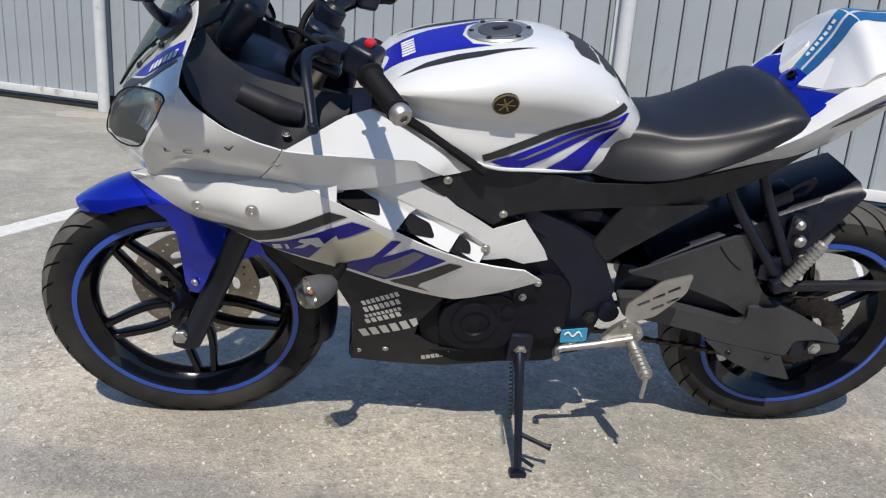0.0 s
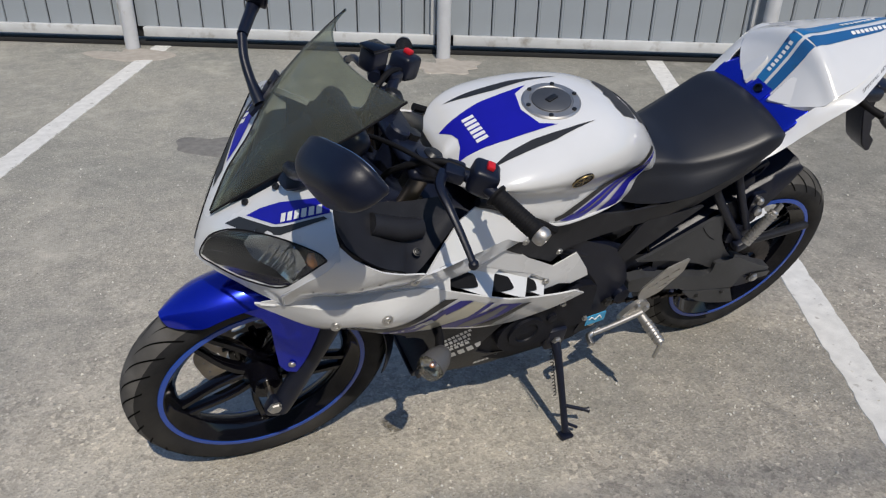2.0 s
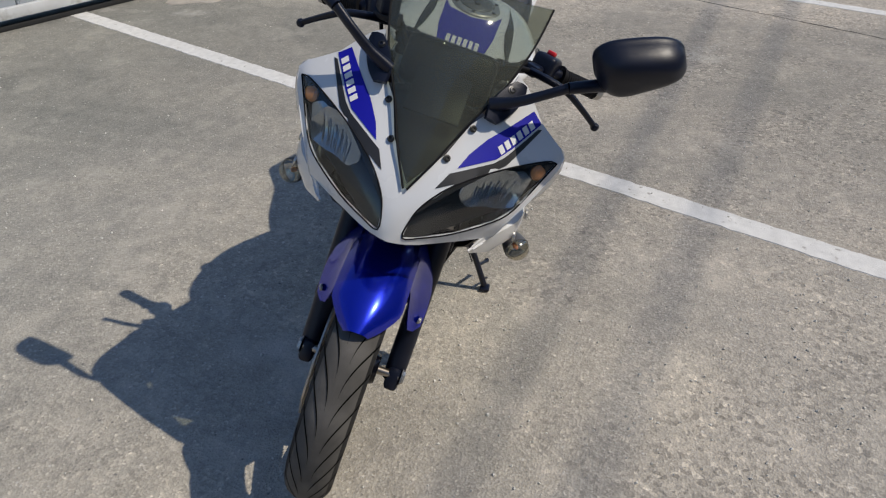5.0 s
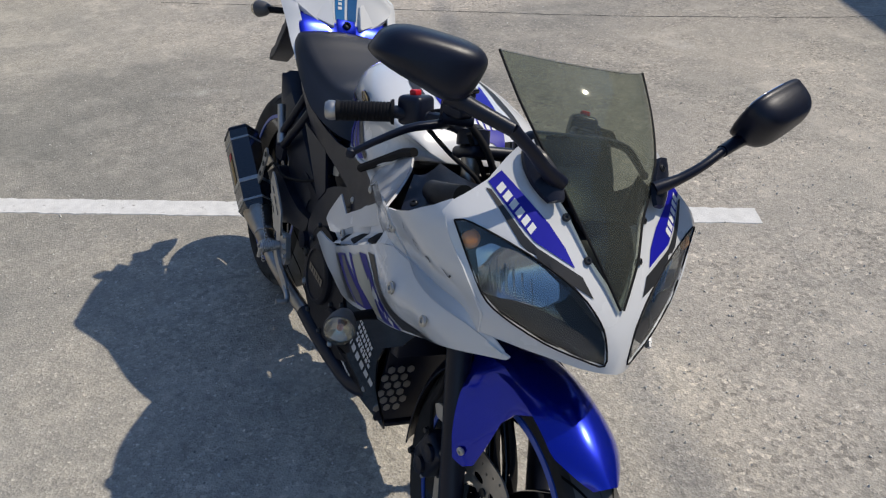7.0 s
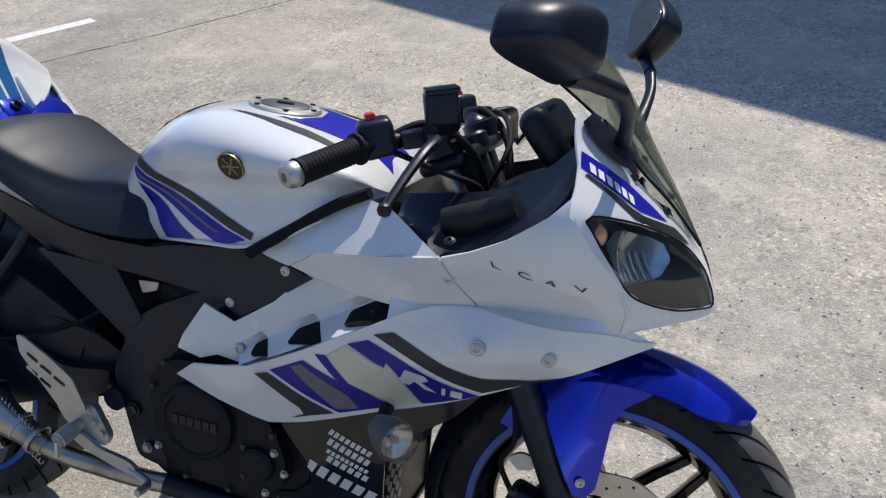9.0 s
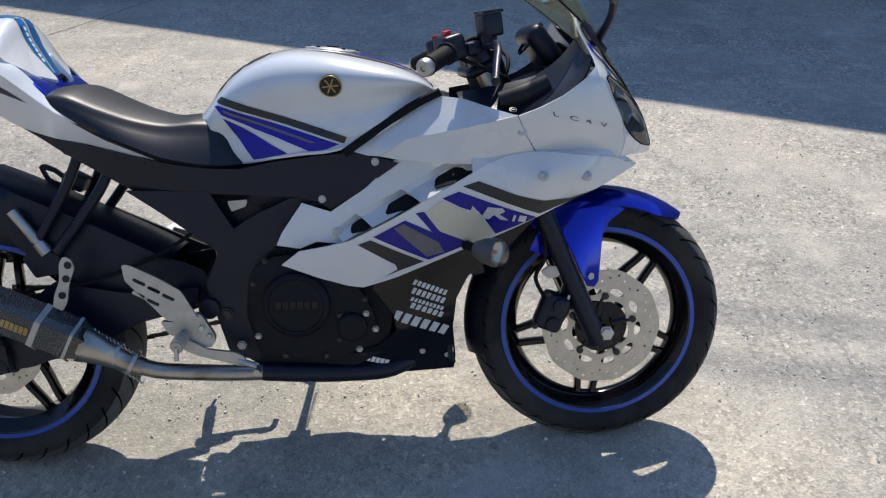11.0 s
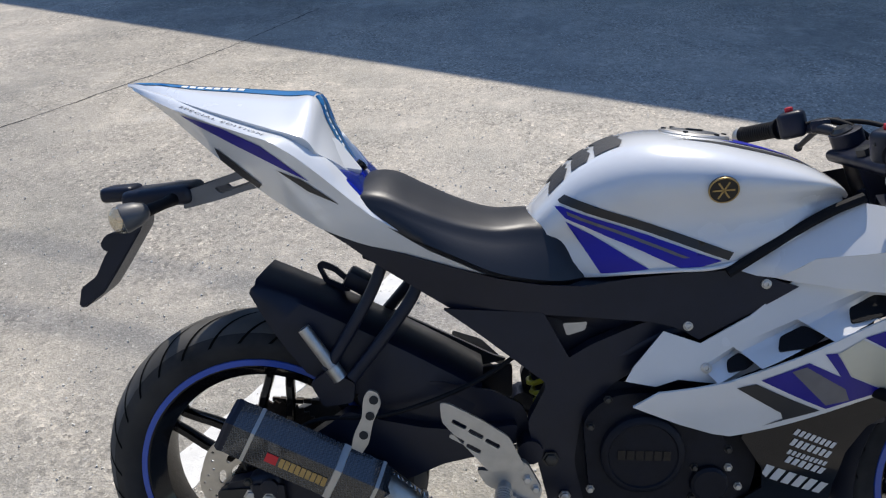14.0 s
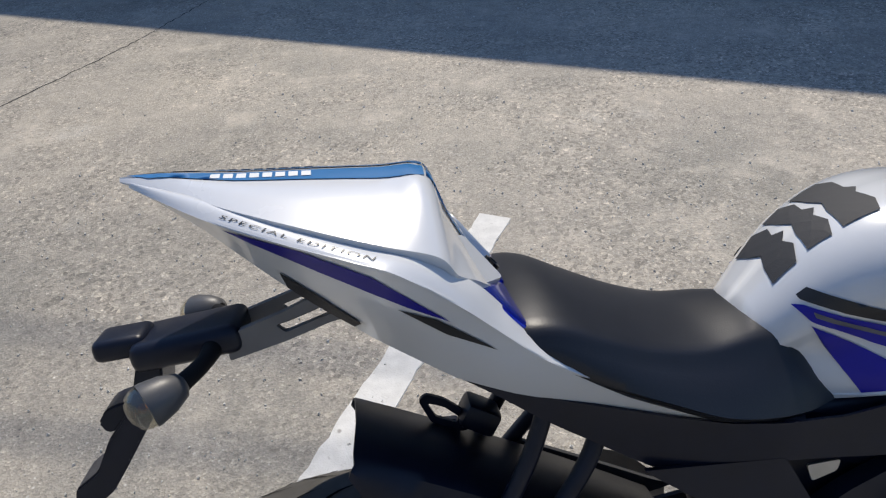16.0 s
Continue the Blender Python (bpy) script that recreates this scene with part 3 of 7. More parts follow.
def garage_wall():
    wall = tagged(new("wall_garage"), "grey painted sheet-metal garage gates with white bottom rail", "wall", "", "structure")
    s0, s1, top = -11.6, 10.4, 2.5
    pitch = 0.147
    turn = math.degrees(math.atan2(WD.y, WD.x))
    # near-black sheet that paints the shade behind the board seams
    shade_backing = block((s1 - s0, 0.05, top), tuple(wall_pt((s0 + s1) / 2, -0.16, top / 2 + 0.05)), 0, (0, 0, turn))
    part("shade_backing", shade_backing, DARK, wall, smooth=0)
    # boards of folded sheet, each a shallow tray with a seam
    rr = random.Random(4)
    n = int((s1 - s0) / pitch)
    meshes = []
    for k in range(4):
        bm = bmesh.new()
        g, dep = 0.005, 0.012
        w = pitch - g
        prof = [(-w / 2, -dep), (-w / 2 + 0.003, -0.002), (-w / 2 + 0.006, 0), (-w * 0.1, 0.0 + 0.0008 * k), (w / 2 - 0.018, 0), (w / 2 - 0.014, -0.003), (w / 2 - 0.006, -0.003), (w / 2, -dep)]
        rows = [[(u, v, z) for u, v in prof] for z in np.linspace(0.125, top, 4)]
        skin(bm, rows, closed=False)
        bm.normal_update()
        if sum(f.normal.y for f in bm.faces) < 0: bmesh.ops.reverse_faces(bm, faces=bm.faces)
        meshes.append(finish(bm, "sheet_board", WALL_SHEET, 25))
    for i in range(n):
        s = s0 + (i + 0.5) * pitch
        ob = new("sheet_board", meshes[rr.randrange(4)])
        # y of the board points out of the wall
        m = Matrix.Identity(4)
        m.col[0].xyz, m.col[1].xyz, m.col[2].xyz = -WD, WN, (0, 0, 1)
        ob.matrix_world = Matrix.Translation(wall_pt(s, -0.105 + rr.uniform(-0.0015, 0.0015), 0)) @ m @ pose(0, 0, 0, 0, 0, rr.uniform(-0.5, 0.5))
        ob.parent = wall
    # the bottom rail of each gate leaf; a near-black strip paints the shade beneath
    for k in range(-6, 5):
        a, b = k * 2.05 + 0.06, (k + 1) * 2.05 - 0.06
        c = (a + b) / 2
        rail = block((b - a, 0.04, 0.062), tuple(wall_pt(c, -0.085, 0.098)), 0.004, (0, 0, turn))
        part("bottom_rail", rail, RAIL_WHITE, wall, "dirty white bottom rail")
    gap_shade = block((s1 - s0, 0.10, 0.03), tuple(wall_pt((s0 + s1) / 2, -0.14, 0.015)), 0.004, (0, 0, turn))
    part("gap_shade", gap_shade, DARK, wall)
    for k in range(-5, 6):
        s = k * 2.05
        post = lathe([(0.045, 0.0), (0.047, 0.01), (0.045, 0.02), (0.045, top + 0.1)], tuple(wall_pt(s, 0.0, 0)), (0, 0, 1), 24)
        p = part("post", post, WALL_POST, wall, "light grey round steel post")
        for z in (0.55, 1.5):
            part("hinge", lathe([(0.012, 0), (0.014, 0.004), (0.014, 0.09), (0.012, 0.094)], tuple(wall_pt(s - 0.058, -0.03, z)), (0, 0, 1), 12), WALL_POST, p)
        # narrow edge strip of the gate leaf beside the post
        part("leaf_edge", block((0.03, 0.03, top - 0.13), tuple(wall_pt(s - 0.075, -0.085, top / 2 + 0.065)), 0.004, (0, 0, turn)), RAIL_WHITE, wall)
    part("top_beam", block((s1 - s0, 0.12, 0.12), tuple(wall_pt((s0 + s1) / 2, -0.08, top + 0.05)), 0.01, (0, 0, turn)), WALL_POST, wall)
    return wall


garage_wall()


def far_building():
    """The plain block across the yard whose shade falls on the asphalt."""
    H = 5.0
    edge = Vector((0.5, 3.14, 0))                                   # a point of the shade's edge
    foot = edge + Vector((to_sun.x, to_sun.y, 0)) * (H / to_sun.z)
    turn = 150.9
    b = tagged(new("building"), "plain grey plastered garage block across the yard", "building", "", "structure")
    c = foot + Vector((math.sin(radians(29.1)), math.cos(radians(29.1)), 0)) * 3.0
    part("wall", block((44, 6, H - 0.2), (c.x, c.y, (H - 0.2) / 2), 0.01, (0, 0, turn)), PLASTER, b)
    part("roof", block((44, 6.0, 0.2), (c.x, c.y, H - 0.1), 0.02, (0, 0, turn)), ROOFING, b)


far_building()


def overhead_cables():
    """Cables high over the yard; their blurred shadows cross the asphalt."""
    for k, (a, b, z, r) in enumerate((((-0.04, 0.71), (1.68, 0.24), 9.5, 0.013), ((-0.407, 1.17), (0.95, 0.74), 10.0, 0.012))):
        a, b = Vector((*a, 0)), Vector((*b, 0))
        d = (b - a).normalized()
        up = to_sun * (z / to_sun.z)
        pts = [a + d * s + up + Vector((0, 0, 0.0)) for s in (-14, -5, 0, 5, 16)]
        thing("overhead_cable", tube([tuple(p) for p in pts], r, 10, 6), CABLE, "black bundled cable strung over the yard", "cable", "structure", "overhead cables")


overhead_cables()


def loose_grit():
    """Small pale stones lying on the asphalt, too many to count."""
    r = random.Random(11)
    bm = bmesh.new()
    for k in range(11000):
        x, y = r.gauss(0.7, 1.6), r.gauss(0.6, 1.7)
        if y < 0.1 and r.random() < 0.6: y = abs(y) * 0.9 + 0.1
        s = 0.0012 + 0.0052 * r.random() ** 3.2
        m = pose(x, y, s * 0.3, r.uniform(0, 360), r.uniform(0, 360), r.uniform(0, 360)) @ Matrix.Diagonal((s, s * r.uniform(0.6, 1), s * r.uniform(0.5, 0.9), 1))
        vs = [bm.verts.new(m @ Vector(v)) for v in ((1, 0, 0), (-1, 0, 0), (0, 1, 0), (0, -1, 0), (0, 0, 1), (0, 0, -1))]
        for f in ((0, 2, 4), (2, 1, 4), (1, 3, 4), (3, 0, 4), (2, 0, 5), (1, 2, 5), (3, 1, 5), (0, 3, 5)): bm.faces.new([vs[i] for i in f])
    thing("grit", bm, mat("pale_grit", (0.60, 0.58, 0.53), 0.9, var=0.3, vscale=3), "loose pale grit scattered over the asphalt", "grit", "stuff", smooth=0)


loose_grit()


# ---- the motorcycle ----
# x forwards, y to its left, z up its middle plane; it leans to the left on its side stand
LEAN = 17.0
bike = tagged(new("motorcycle"), "white and blue sport motorcycle leaning on its side stand", "motorcycle")
bike.matrix_world = pose(0, 0, 0, -LEAN)
SIDES = (1, -1)
FRONT, REAR = Vector((1.352, 0, 0.287)), Vector((0.020, 0, 0.3035))


RIM_TAPE = mat("rim_tape_blue", (0.022, 0.075, 0.40), 0.35, coat=0.25, var=0.06)


def wheel(name, at, R, width, rim_w, disc_r, side_disc, label, spin):
    w = new(name)
    w.parent = bike
    w["label"] = label
    at = Vector(at)
    rim_r = 0.2155
    # tyre: round tread, sidewalls, bead
    prof = []
    h = width / 2
    for a in np.linspace(-78, 78, 25):
        s = math.sin(radians(a)); c = math.cos(radians(a))
        prof.append((R - h * 0.92 * (1 - c) * 0.98, s * h))
    prof = [(rim_r + 0.006, -rim_w / 2 - 0.004), (rim_r + 0.02, -rim_w / 2 - 0.012)] + prof + [(rim_r + 0.02, rim_w / 2 + 0.012), (rim_r + 0.006, rim_w / 2 + 0.004)]
    tyre = part("tyre", lathe(prof, at, (0, 1, 0), 96, cap=False), RUBBER, w, "black road tyre with dusty tread")
    band = [(R + 0.0006 - h * 0.92 * (1 - math.cos(radians(a))) * 0.98, math.sin(radians(a)) * h) for a in np.linspace(-56, 56, 19)]
    part("tread", lathe(band, at, (0, 1, 0), 96, cap=False), TREAD, tyre, "dusty grey tread")
    # tread grooves as dark inlaid bars, in slanted pairs
    bm = bmesh.new()
    n = 30
    for k in range(n):
        for sgn in (1, -1):
            a0 = 2 * math.pi * (k + (0.5 if sgn > 0 else 0)) / n
            rows = []
            for t in np.linspace(0, 1, 13):
                th = radians(9 + 65 * t ** 1.9) * sgn
                ang = a0 + 0.40 * t
                wid = 0.0034 * (0.4 + 0.6 * min(1, 3 * t))
                row = []
                for e in (-1, 1):
                    rad = R - h * 0.92 * (1 - math.cos(th)) * 0.98 + 0.0016
                    aa = ang + e * wid / R
                    row.append((at.x + rad * math.cos(aa), at.y + math.sin(th) * h * 1.003, at.z + rad * math.sin(aa)))
                rows.append(row)
            skin(bm, rows, closed=False)
    part("groove", bm, GROOVE, w, "dark tread grooves")["kind"] = "stuff"
    # rim: barrel with flanges
    f = rim_w / 2
    rp = [(rim_r + 0.010, -f - 0.004), (rim_r + 0.008, -f - 0.008), (rim_r - 0.004, -f - 0.007), (rim_r - 0.014, -f + 0.004), (rim_r - 0.028, -f + 0.016), (rim_r - 0.033, 0),
          (rim_r - 0.028, f - 0.016), (rim_r - 0.014, f - 0.004), (rim_r - 0.004, f + 0.007), (rim_r + 0.008, f + 0.008), (rim_r + 0.010, f + 0.004), (rim_r - 0.010, 0)]
    part("rim", lathe(rp, at, (0, 1, 0), 96, ring=True), GLOSS, w, "gloss black cast rim")
    for s in SIDES:
        part("rim_stripe", lathe([(rim_r + 0.0108, s * (f + 0.0045)), (rim_r + 0.0094, s * (f + 0.009)), (rim_r - 0.0008, s * (f + 0.0098)), (rim_r - 0.0008, s * (f + 0.006))], at, (0, 1, 0), 96, ring=True), RIM_TAPE, w, "blue tape stripe round the rim")
    # five twin spokes
    for k in range(5):
        base = spin + k * 2 * math.pi / 5
        bm = bmesh.new()
        for e in (-1, 1):
            p0, p1 = 0.038, rim_r - 0.022
            rows = []
            for t in np.linspace(0, 1, 6):
                rad = p0 + (p1 - p0) * t
                ang = base + e * (0.42 * (1 - t) ** 1.5 + 0.085)
                hw, hd = 0.0085 - 0.001 * t, 0.014 - 0.003 * t
                c = Vector((math.cos(ang), 0, math.sin(ang)))
                q = Vector((-math.sin(ang), 0, math.cos(ang)))
                ring = []
                for u, v in ((-1, -0.7), (-0.7, -1), (0.7, -1), (1, -0.7), (1, 0.7), (0.7, 1), (-0.7, 1), (-1, 0.7)):
                    ring.append(at + c * rad + q * hw * u + Vector((0, hd * v, 0)))
                rows.append(ring)
            skin(bm, rows)
        part("spoke", bm, GLOSS, w)
    part("hub", lathe([(0.012, -0.058), (0.030, -0.058), (0.034, -0.05), (0.036, -0.03), (0.046, -0.012), (0.048, 0), (0.046, 0.012), (0.036, 0.03), (0.034, 0.05), (0.030, 0.058), (0.012, 0.058)], at, (0, 1, 0), 40), GLOSS, w)
    # disc
    y = side_disc
    flat = [(disc_r * math.cos(a) * (1 + 0.012 * math.cos(10 * a)), disc_r * math.sin(a) * (1 + 0.012 * math.cos(10 * a))) for a in np.linspace(0, 2 * math.pi, 100, endpoint=False)]
    wave = lambda a: disc_r * (0.475 + 0.035 * math.cos(5 * (a - spin)))
    holes = [[(wave(a) * math.cos(a), wave(a) * math.sin(a)) for a in np.linspace(0, 2 * math.pi, 60, endpoint=False)]]
    for k in range(10):                                               # long windows inside the drilled band
        a = spin + 2 * math.pi * (k + .5) / 10
        holes.append([(disc_r * (.635 + .062 * math.sin(b)) * math.cos(a + .20 * math.cos(b)), disc_r * (.635 + .062 * math.sin(b)) * math.sin(a + .20 * math.cos(b))) for b in np.linspace(0, 2 * math.pi, 14, endpoint=False)])
    for k in range(40):
        a = 2 * math.pi * k / 40
        rr = disc_r * (0.93, 0.865, 0.80, 0.865)[k % 4]
        holes.append([(rr * math.cos(a) + 0.0027 * math.cos(b), rr * math.sin(a) + 0.0027 * math.sin(b)) for b in np.linspace(0, 2 * math.pi, 8, endpoint=False)])
    move = lambda lp: [(at.x + u, at.z + v) for u, v in lp]
    bm, _ = sheet(move(flat), abs(y), 0.004, 1 if y > 0 else -1, [move(h_) for h_ in holes], 0.03)
    disc = part("brake_disc", bm, DISC, w, "drilled steel brake disc", 30)
    sg = 1 if y > 0 else -1
    for k in range(5):
        a = spin + (k + 0.5) * 2 * math.pi / 5
        pts = [at + Vector((math.cos(a + d) * r_, sg * (abs(y) - 0.006), math.sin(a + d) * r_)) for r_, d in ((0.025, 0.25), (disc_r * .38, 0.1), (disc_r * 0.56, 0.0))]
        part("carrier_arm", tube([tuple(p) for p in pts], [0.013, 0.011, 0.009], 10, 6, flat=0.5), GLOSS, disc)
        p = at + Vector((math.cos(a) * disc_r * 0.545, sg * abs(y), math.sin(a) * disc_r * 0.545))
        part("rivet", lathe([(0.002, -0.004), (0.008, -0.003), (0.008, 0.004), (0.004, 0.005)], p, (0, sg, 0), 14), DARKBOLT, disc)
    part("carrier_ring", lathe([(disc_r * 0.36, -0.004), (disc_r * 0.45, -0.004), (disc_r * 0.45, 0.002), (disc_r * 0.36, 0.002)], at + Vector((0, sg * (abs(y) - 0.005), 0)), (0, sg, 0), 48, ring=True), GLOSS, disc)
    part("carrier", lathe([(0.030, -0.006), (0.046, -0.006), (0.048, 0.002), (0.030, 0.003)], at + Vector((0, sg * (abs(y) - 0.004), 0)), (0, sg, 0), 40, ring=True), GLOSS, disc)
    return w


wheel("front_wheel", FRONT, 0.2905, 0.098, 0.062, 0.133, -0.066, "front wheel with black twin-spoke rim and blue stripe", 0.84)
rear = wheel("rear_wheel", REAR, 0.3005, 0.130, 0.092, 0.108, -0.080, "rear wheel with black twin-spoke rim and blue stripe", 1.40)


def screw(at, axis, parent, r=0.0085, material=BOLT):
    """A socket screw with a washer rim and a sunk hexagon."""
    bm = lathe([(r * 1.25, -0.002), (r * 1.25, 0.0008), (r, 0.0010), (r * 0.92, 0.0022), (r * 0.8, 0.0027), (r * 0.5, 0.0027), (r * 0.45, 0.0005)], at, axis, 18)
    return part("screw", bm, material, parent)


# -- bodywork surfaces (x, z, distance from the middle) --
FACE = bend([(0, .770, 1.425), (0, .735, 1.448), (0, .69, 1.466), (.046, .82, 1.382), (.072, .866, 1.337), (.102, .895, 1.314), (.116, .928, 1.288), (.122, .953, 1.270), (.240, .847, 1.296), (.214, .845, 1.313), (.14, .821, 1.361), (.074, .788, 1.407), (.037, .753, 1.436),
             (.024, .724, 1.451), (.021, .689, 1.461), (.051, .691, 1.444), (.104, .702, 1.412), (.163, .727, 1.373), (.191, .751, 1.351), (.22, .807, 1.320), (.155, .93, 1.268), (.183, .895, 1.283), (.235, .862, 1.284), (.246, .845, 1.288), (.232, .805, 1.312), (.205, .755, 1.343), (.185, .722, 1.358), (.175, .688, 1.352), (.10, .683, 1.408)], 1e-5)
COWL = bend([(1.284, .862, .235), (1.288, .845, .246), (1.312, .805, .232), (1.343, .755, .205), (1.358, .722, .185), (1.352, .688, .175), (1.202, .774, .250), (1.14, .746, .236), (1.135, .775, .250), (1.175, .703, .206), (1.24, .83, .256), (1.30, .69, .176), (1.20, .70, .202), (1.27, .76, .238)], 1e-5)
UPPER = bend([(.652, .521, .138), (.70, .55, .143), (.775, .547, .150), (.767, .588, .146), (.85, .56, .152), (.84, .635, .150), (.905, .688, .152), (.95, .63, .163), (1.05, .67, .180), (1.0, .69, .172), (1.085, .684, .185), (.806, .520, .150)], 1e-5)
FLARE_TOP = bend([(.818, .707, .148), (.86, .697, .150), (.87, .715, .158), (.924, .732, .173), (1.032, .754, .215), (1.131, .778, .254), (.90, .763, .140), (.95, .790, .146), (.995, .812, .152), (1.04, .806, .176), (1.09, .790, .216), (.86, .735, .142)], 1e-5)
FLARE = bend([(.924, .732, .173), (1.032, .754, .215), (1.131, .778, .254), (1.147, .745, .238), (1.175, .704, .208), (1.12, .69, .206), (1.085, .686, .203), (.983, .694, .186), (.90, .698, .160), (.98, .722, .188), (1.06, .725, .212)], 1e-5)
LOWER = bend([(1.393, .661, .140), (1.33, .69, .185), (1.272, .656, .220), (1.184, .66, .238), (1.179, .704, .215), (1.078, .682, .214), (1.022, .65, .212), (.806, .532, .175), (.662, .479, .156),
              (.80, .43, .145), (.882, .459, .160), (1.031, .524, .178), (1.237, .603, .190), (1.10, .60, .215), (.92, .53, .19), (.74, .48, .162)], 2e-5)
BELLY = bend([(1.003, .303, .112), (1.03, .50, .150), (1.0, .21, .075), (.66, .243, .105), (.83, .212, .095), (.90, .33, .128), (.86, .43, .140), (1.13, .51, .155), (1.2, .59, .172), (1.01, .40, .135)], 2e-5)

FACE_HALF = [(.020, .797), (.046, .826), (.070, .872), (.098, .903), (.113, .935), (.120, .957), (.140, .945), (.158, .926), (.185, .897), (.235, .863), (.248, .847), (.238, .818), (.222, .785), (.205, .755), (.187, .722), (.176, .687), (.11, .681), (.05, .678)]
FACE_OUT = [(0, .773)] + FACE_HALF + [(0, .680)] + [(-y, z) for y, z in FACE_HALF[::-1]]
COWL_OUT = [(1.282, .865), (1.262, .845), (1.215, .812), (1.17, .790), (1.134, .777), (1.150, .742), (1.176, .704), (1.24, .690), (1.30, .686), (1.353, .686), (1.360, .722), (1.345, .755), (1.330, .782), (1.313, .805), (1.290, .846)]
HEAD = [(.236, .842), (.214, .844), (.14, .821), (.074, .788), (.038, .753), (.025, .724), (.022, .692), (.051, .693), (.104, .704), (.163, .729), (.191, .753), (.218, .805)]
FLARE_OUT = [(.924, .732), (.98, .7425), (1.032, .754), (1.085, .7665), (1.131, .778), (1.147, .745), (1.173, .704), (1.12, .688), (1.05, .682), (.97, .686), (.90, .692), (.87, .698)]
FLARE_TOP_OUT = [(.818, .709), (.86, .737), (.90, .764), (.95, .791), (.995, .813), (1.04, .807), (1.09, .790), (1.131, .7785), (1.085, .767), (1.032, .7545), (.98, .743), (.924, .7325), (.87, .6985), (.845, .700)]
UPPER_OUT = [(.90, .690), (1.0, .695), (1.095, .688), (1.03, .642), (.95, .597), (.806, .520), (.735, .527), (.70, .513), (.652, .520), (.664, .545), (.709, .607), (.767, .588), (.84, .635)]
TROUGH_TOP = [(1.079, .679), (1.000, .684), (.910, .631), (.817, .583), (.768, .549)]          # crests along the upper edge
TROUGH_LOW = [(1.079, .676), (1.058, .667), (.949, .611), (.851, .561), (.790, .530)]         # and along the lower edge
CELLS = [(1, 2, 0.38), (2, 3, 0.36), (3, 4, 0.36)]                                              # crest ahead, crest behind, share of the opening
LOWER_OUT = [(.662, .483), (.70, .512), (.76, .522), (.806, .533), (.90, .583), (1.022, .652), (1.078, .684), (1.12, .70), (1.179, .706), (1.26, .698), (1.33, .687), (1.395, .668), (1.390, .661), (1.338, .640), (1.283, .618), (1.22, .589), (1.169, .567), (1.093, .531), (1.02, .500), (.956, .474), (.89, .446), (.85, .432), (.824, .425), (.795, .430), (.74, .45)]
BELLY_OUT = [(.61, .262), (.66, .243), (.74, .226), (.825, .212), (.93, .208), (1.015, .207), (1.019, .24), (1.012, .32), (1.02, .39), (1.045, .44), (1.13, .505), (1.20, .585), (1.10, .57), (1.03, .54), (.93, .495), (.86, .465), (.845, .42), (.885, .36), (.89, .32), (.85, .285), (.78, .268), (.70, .268)]

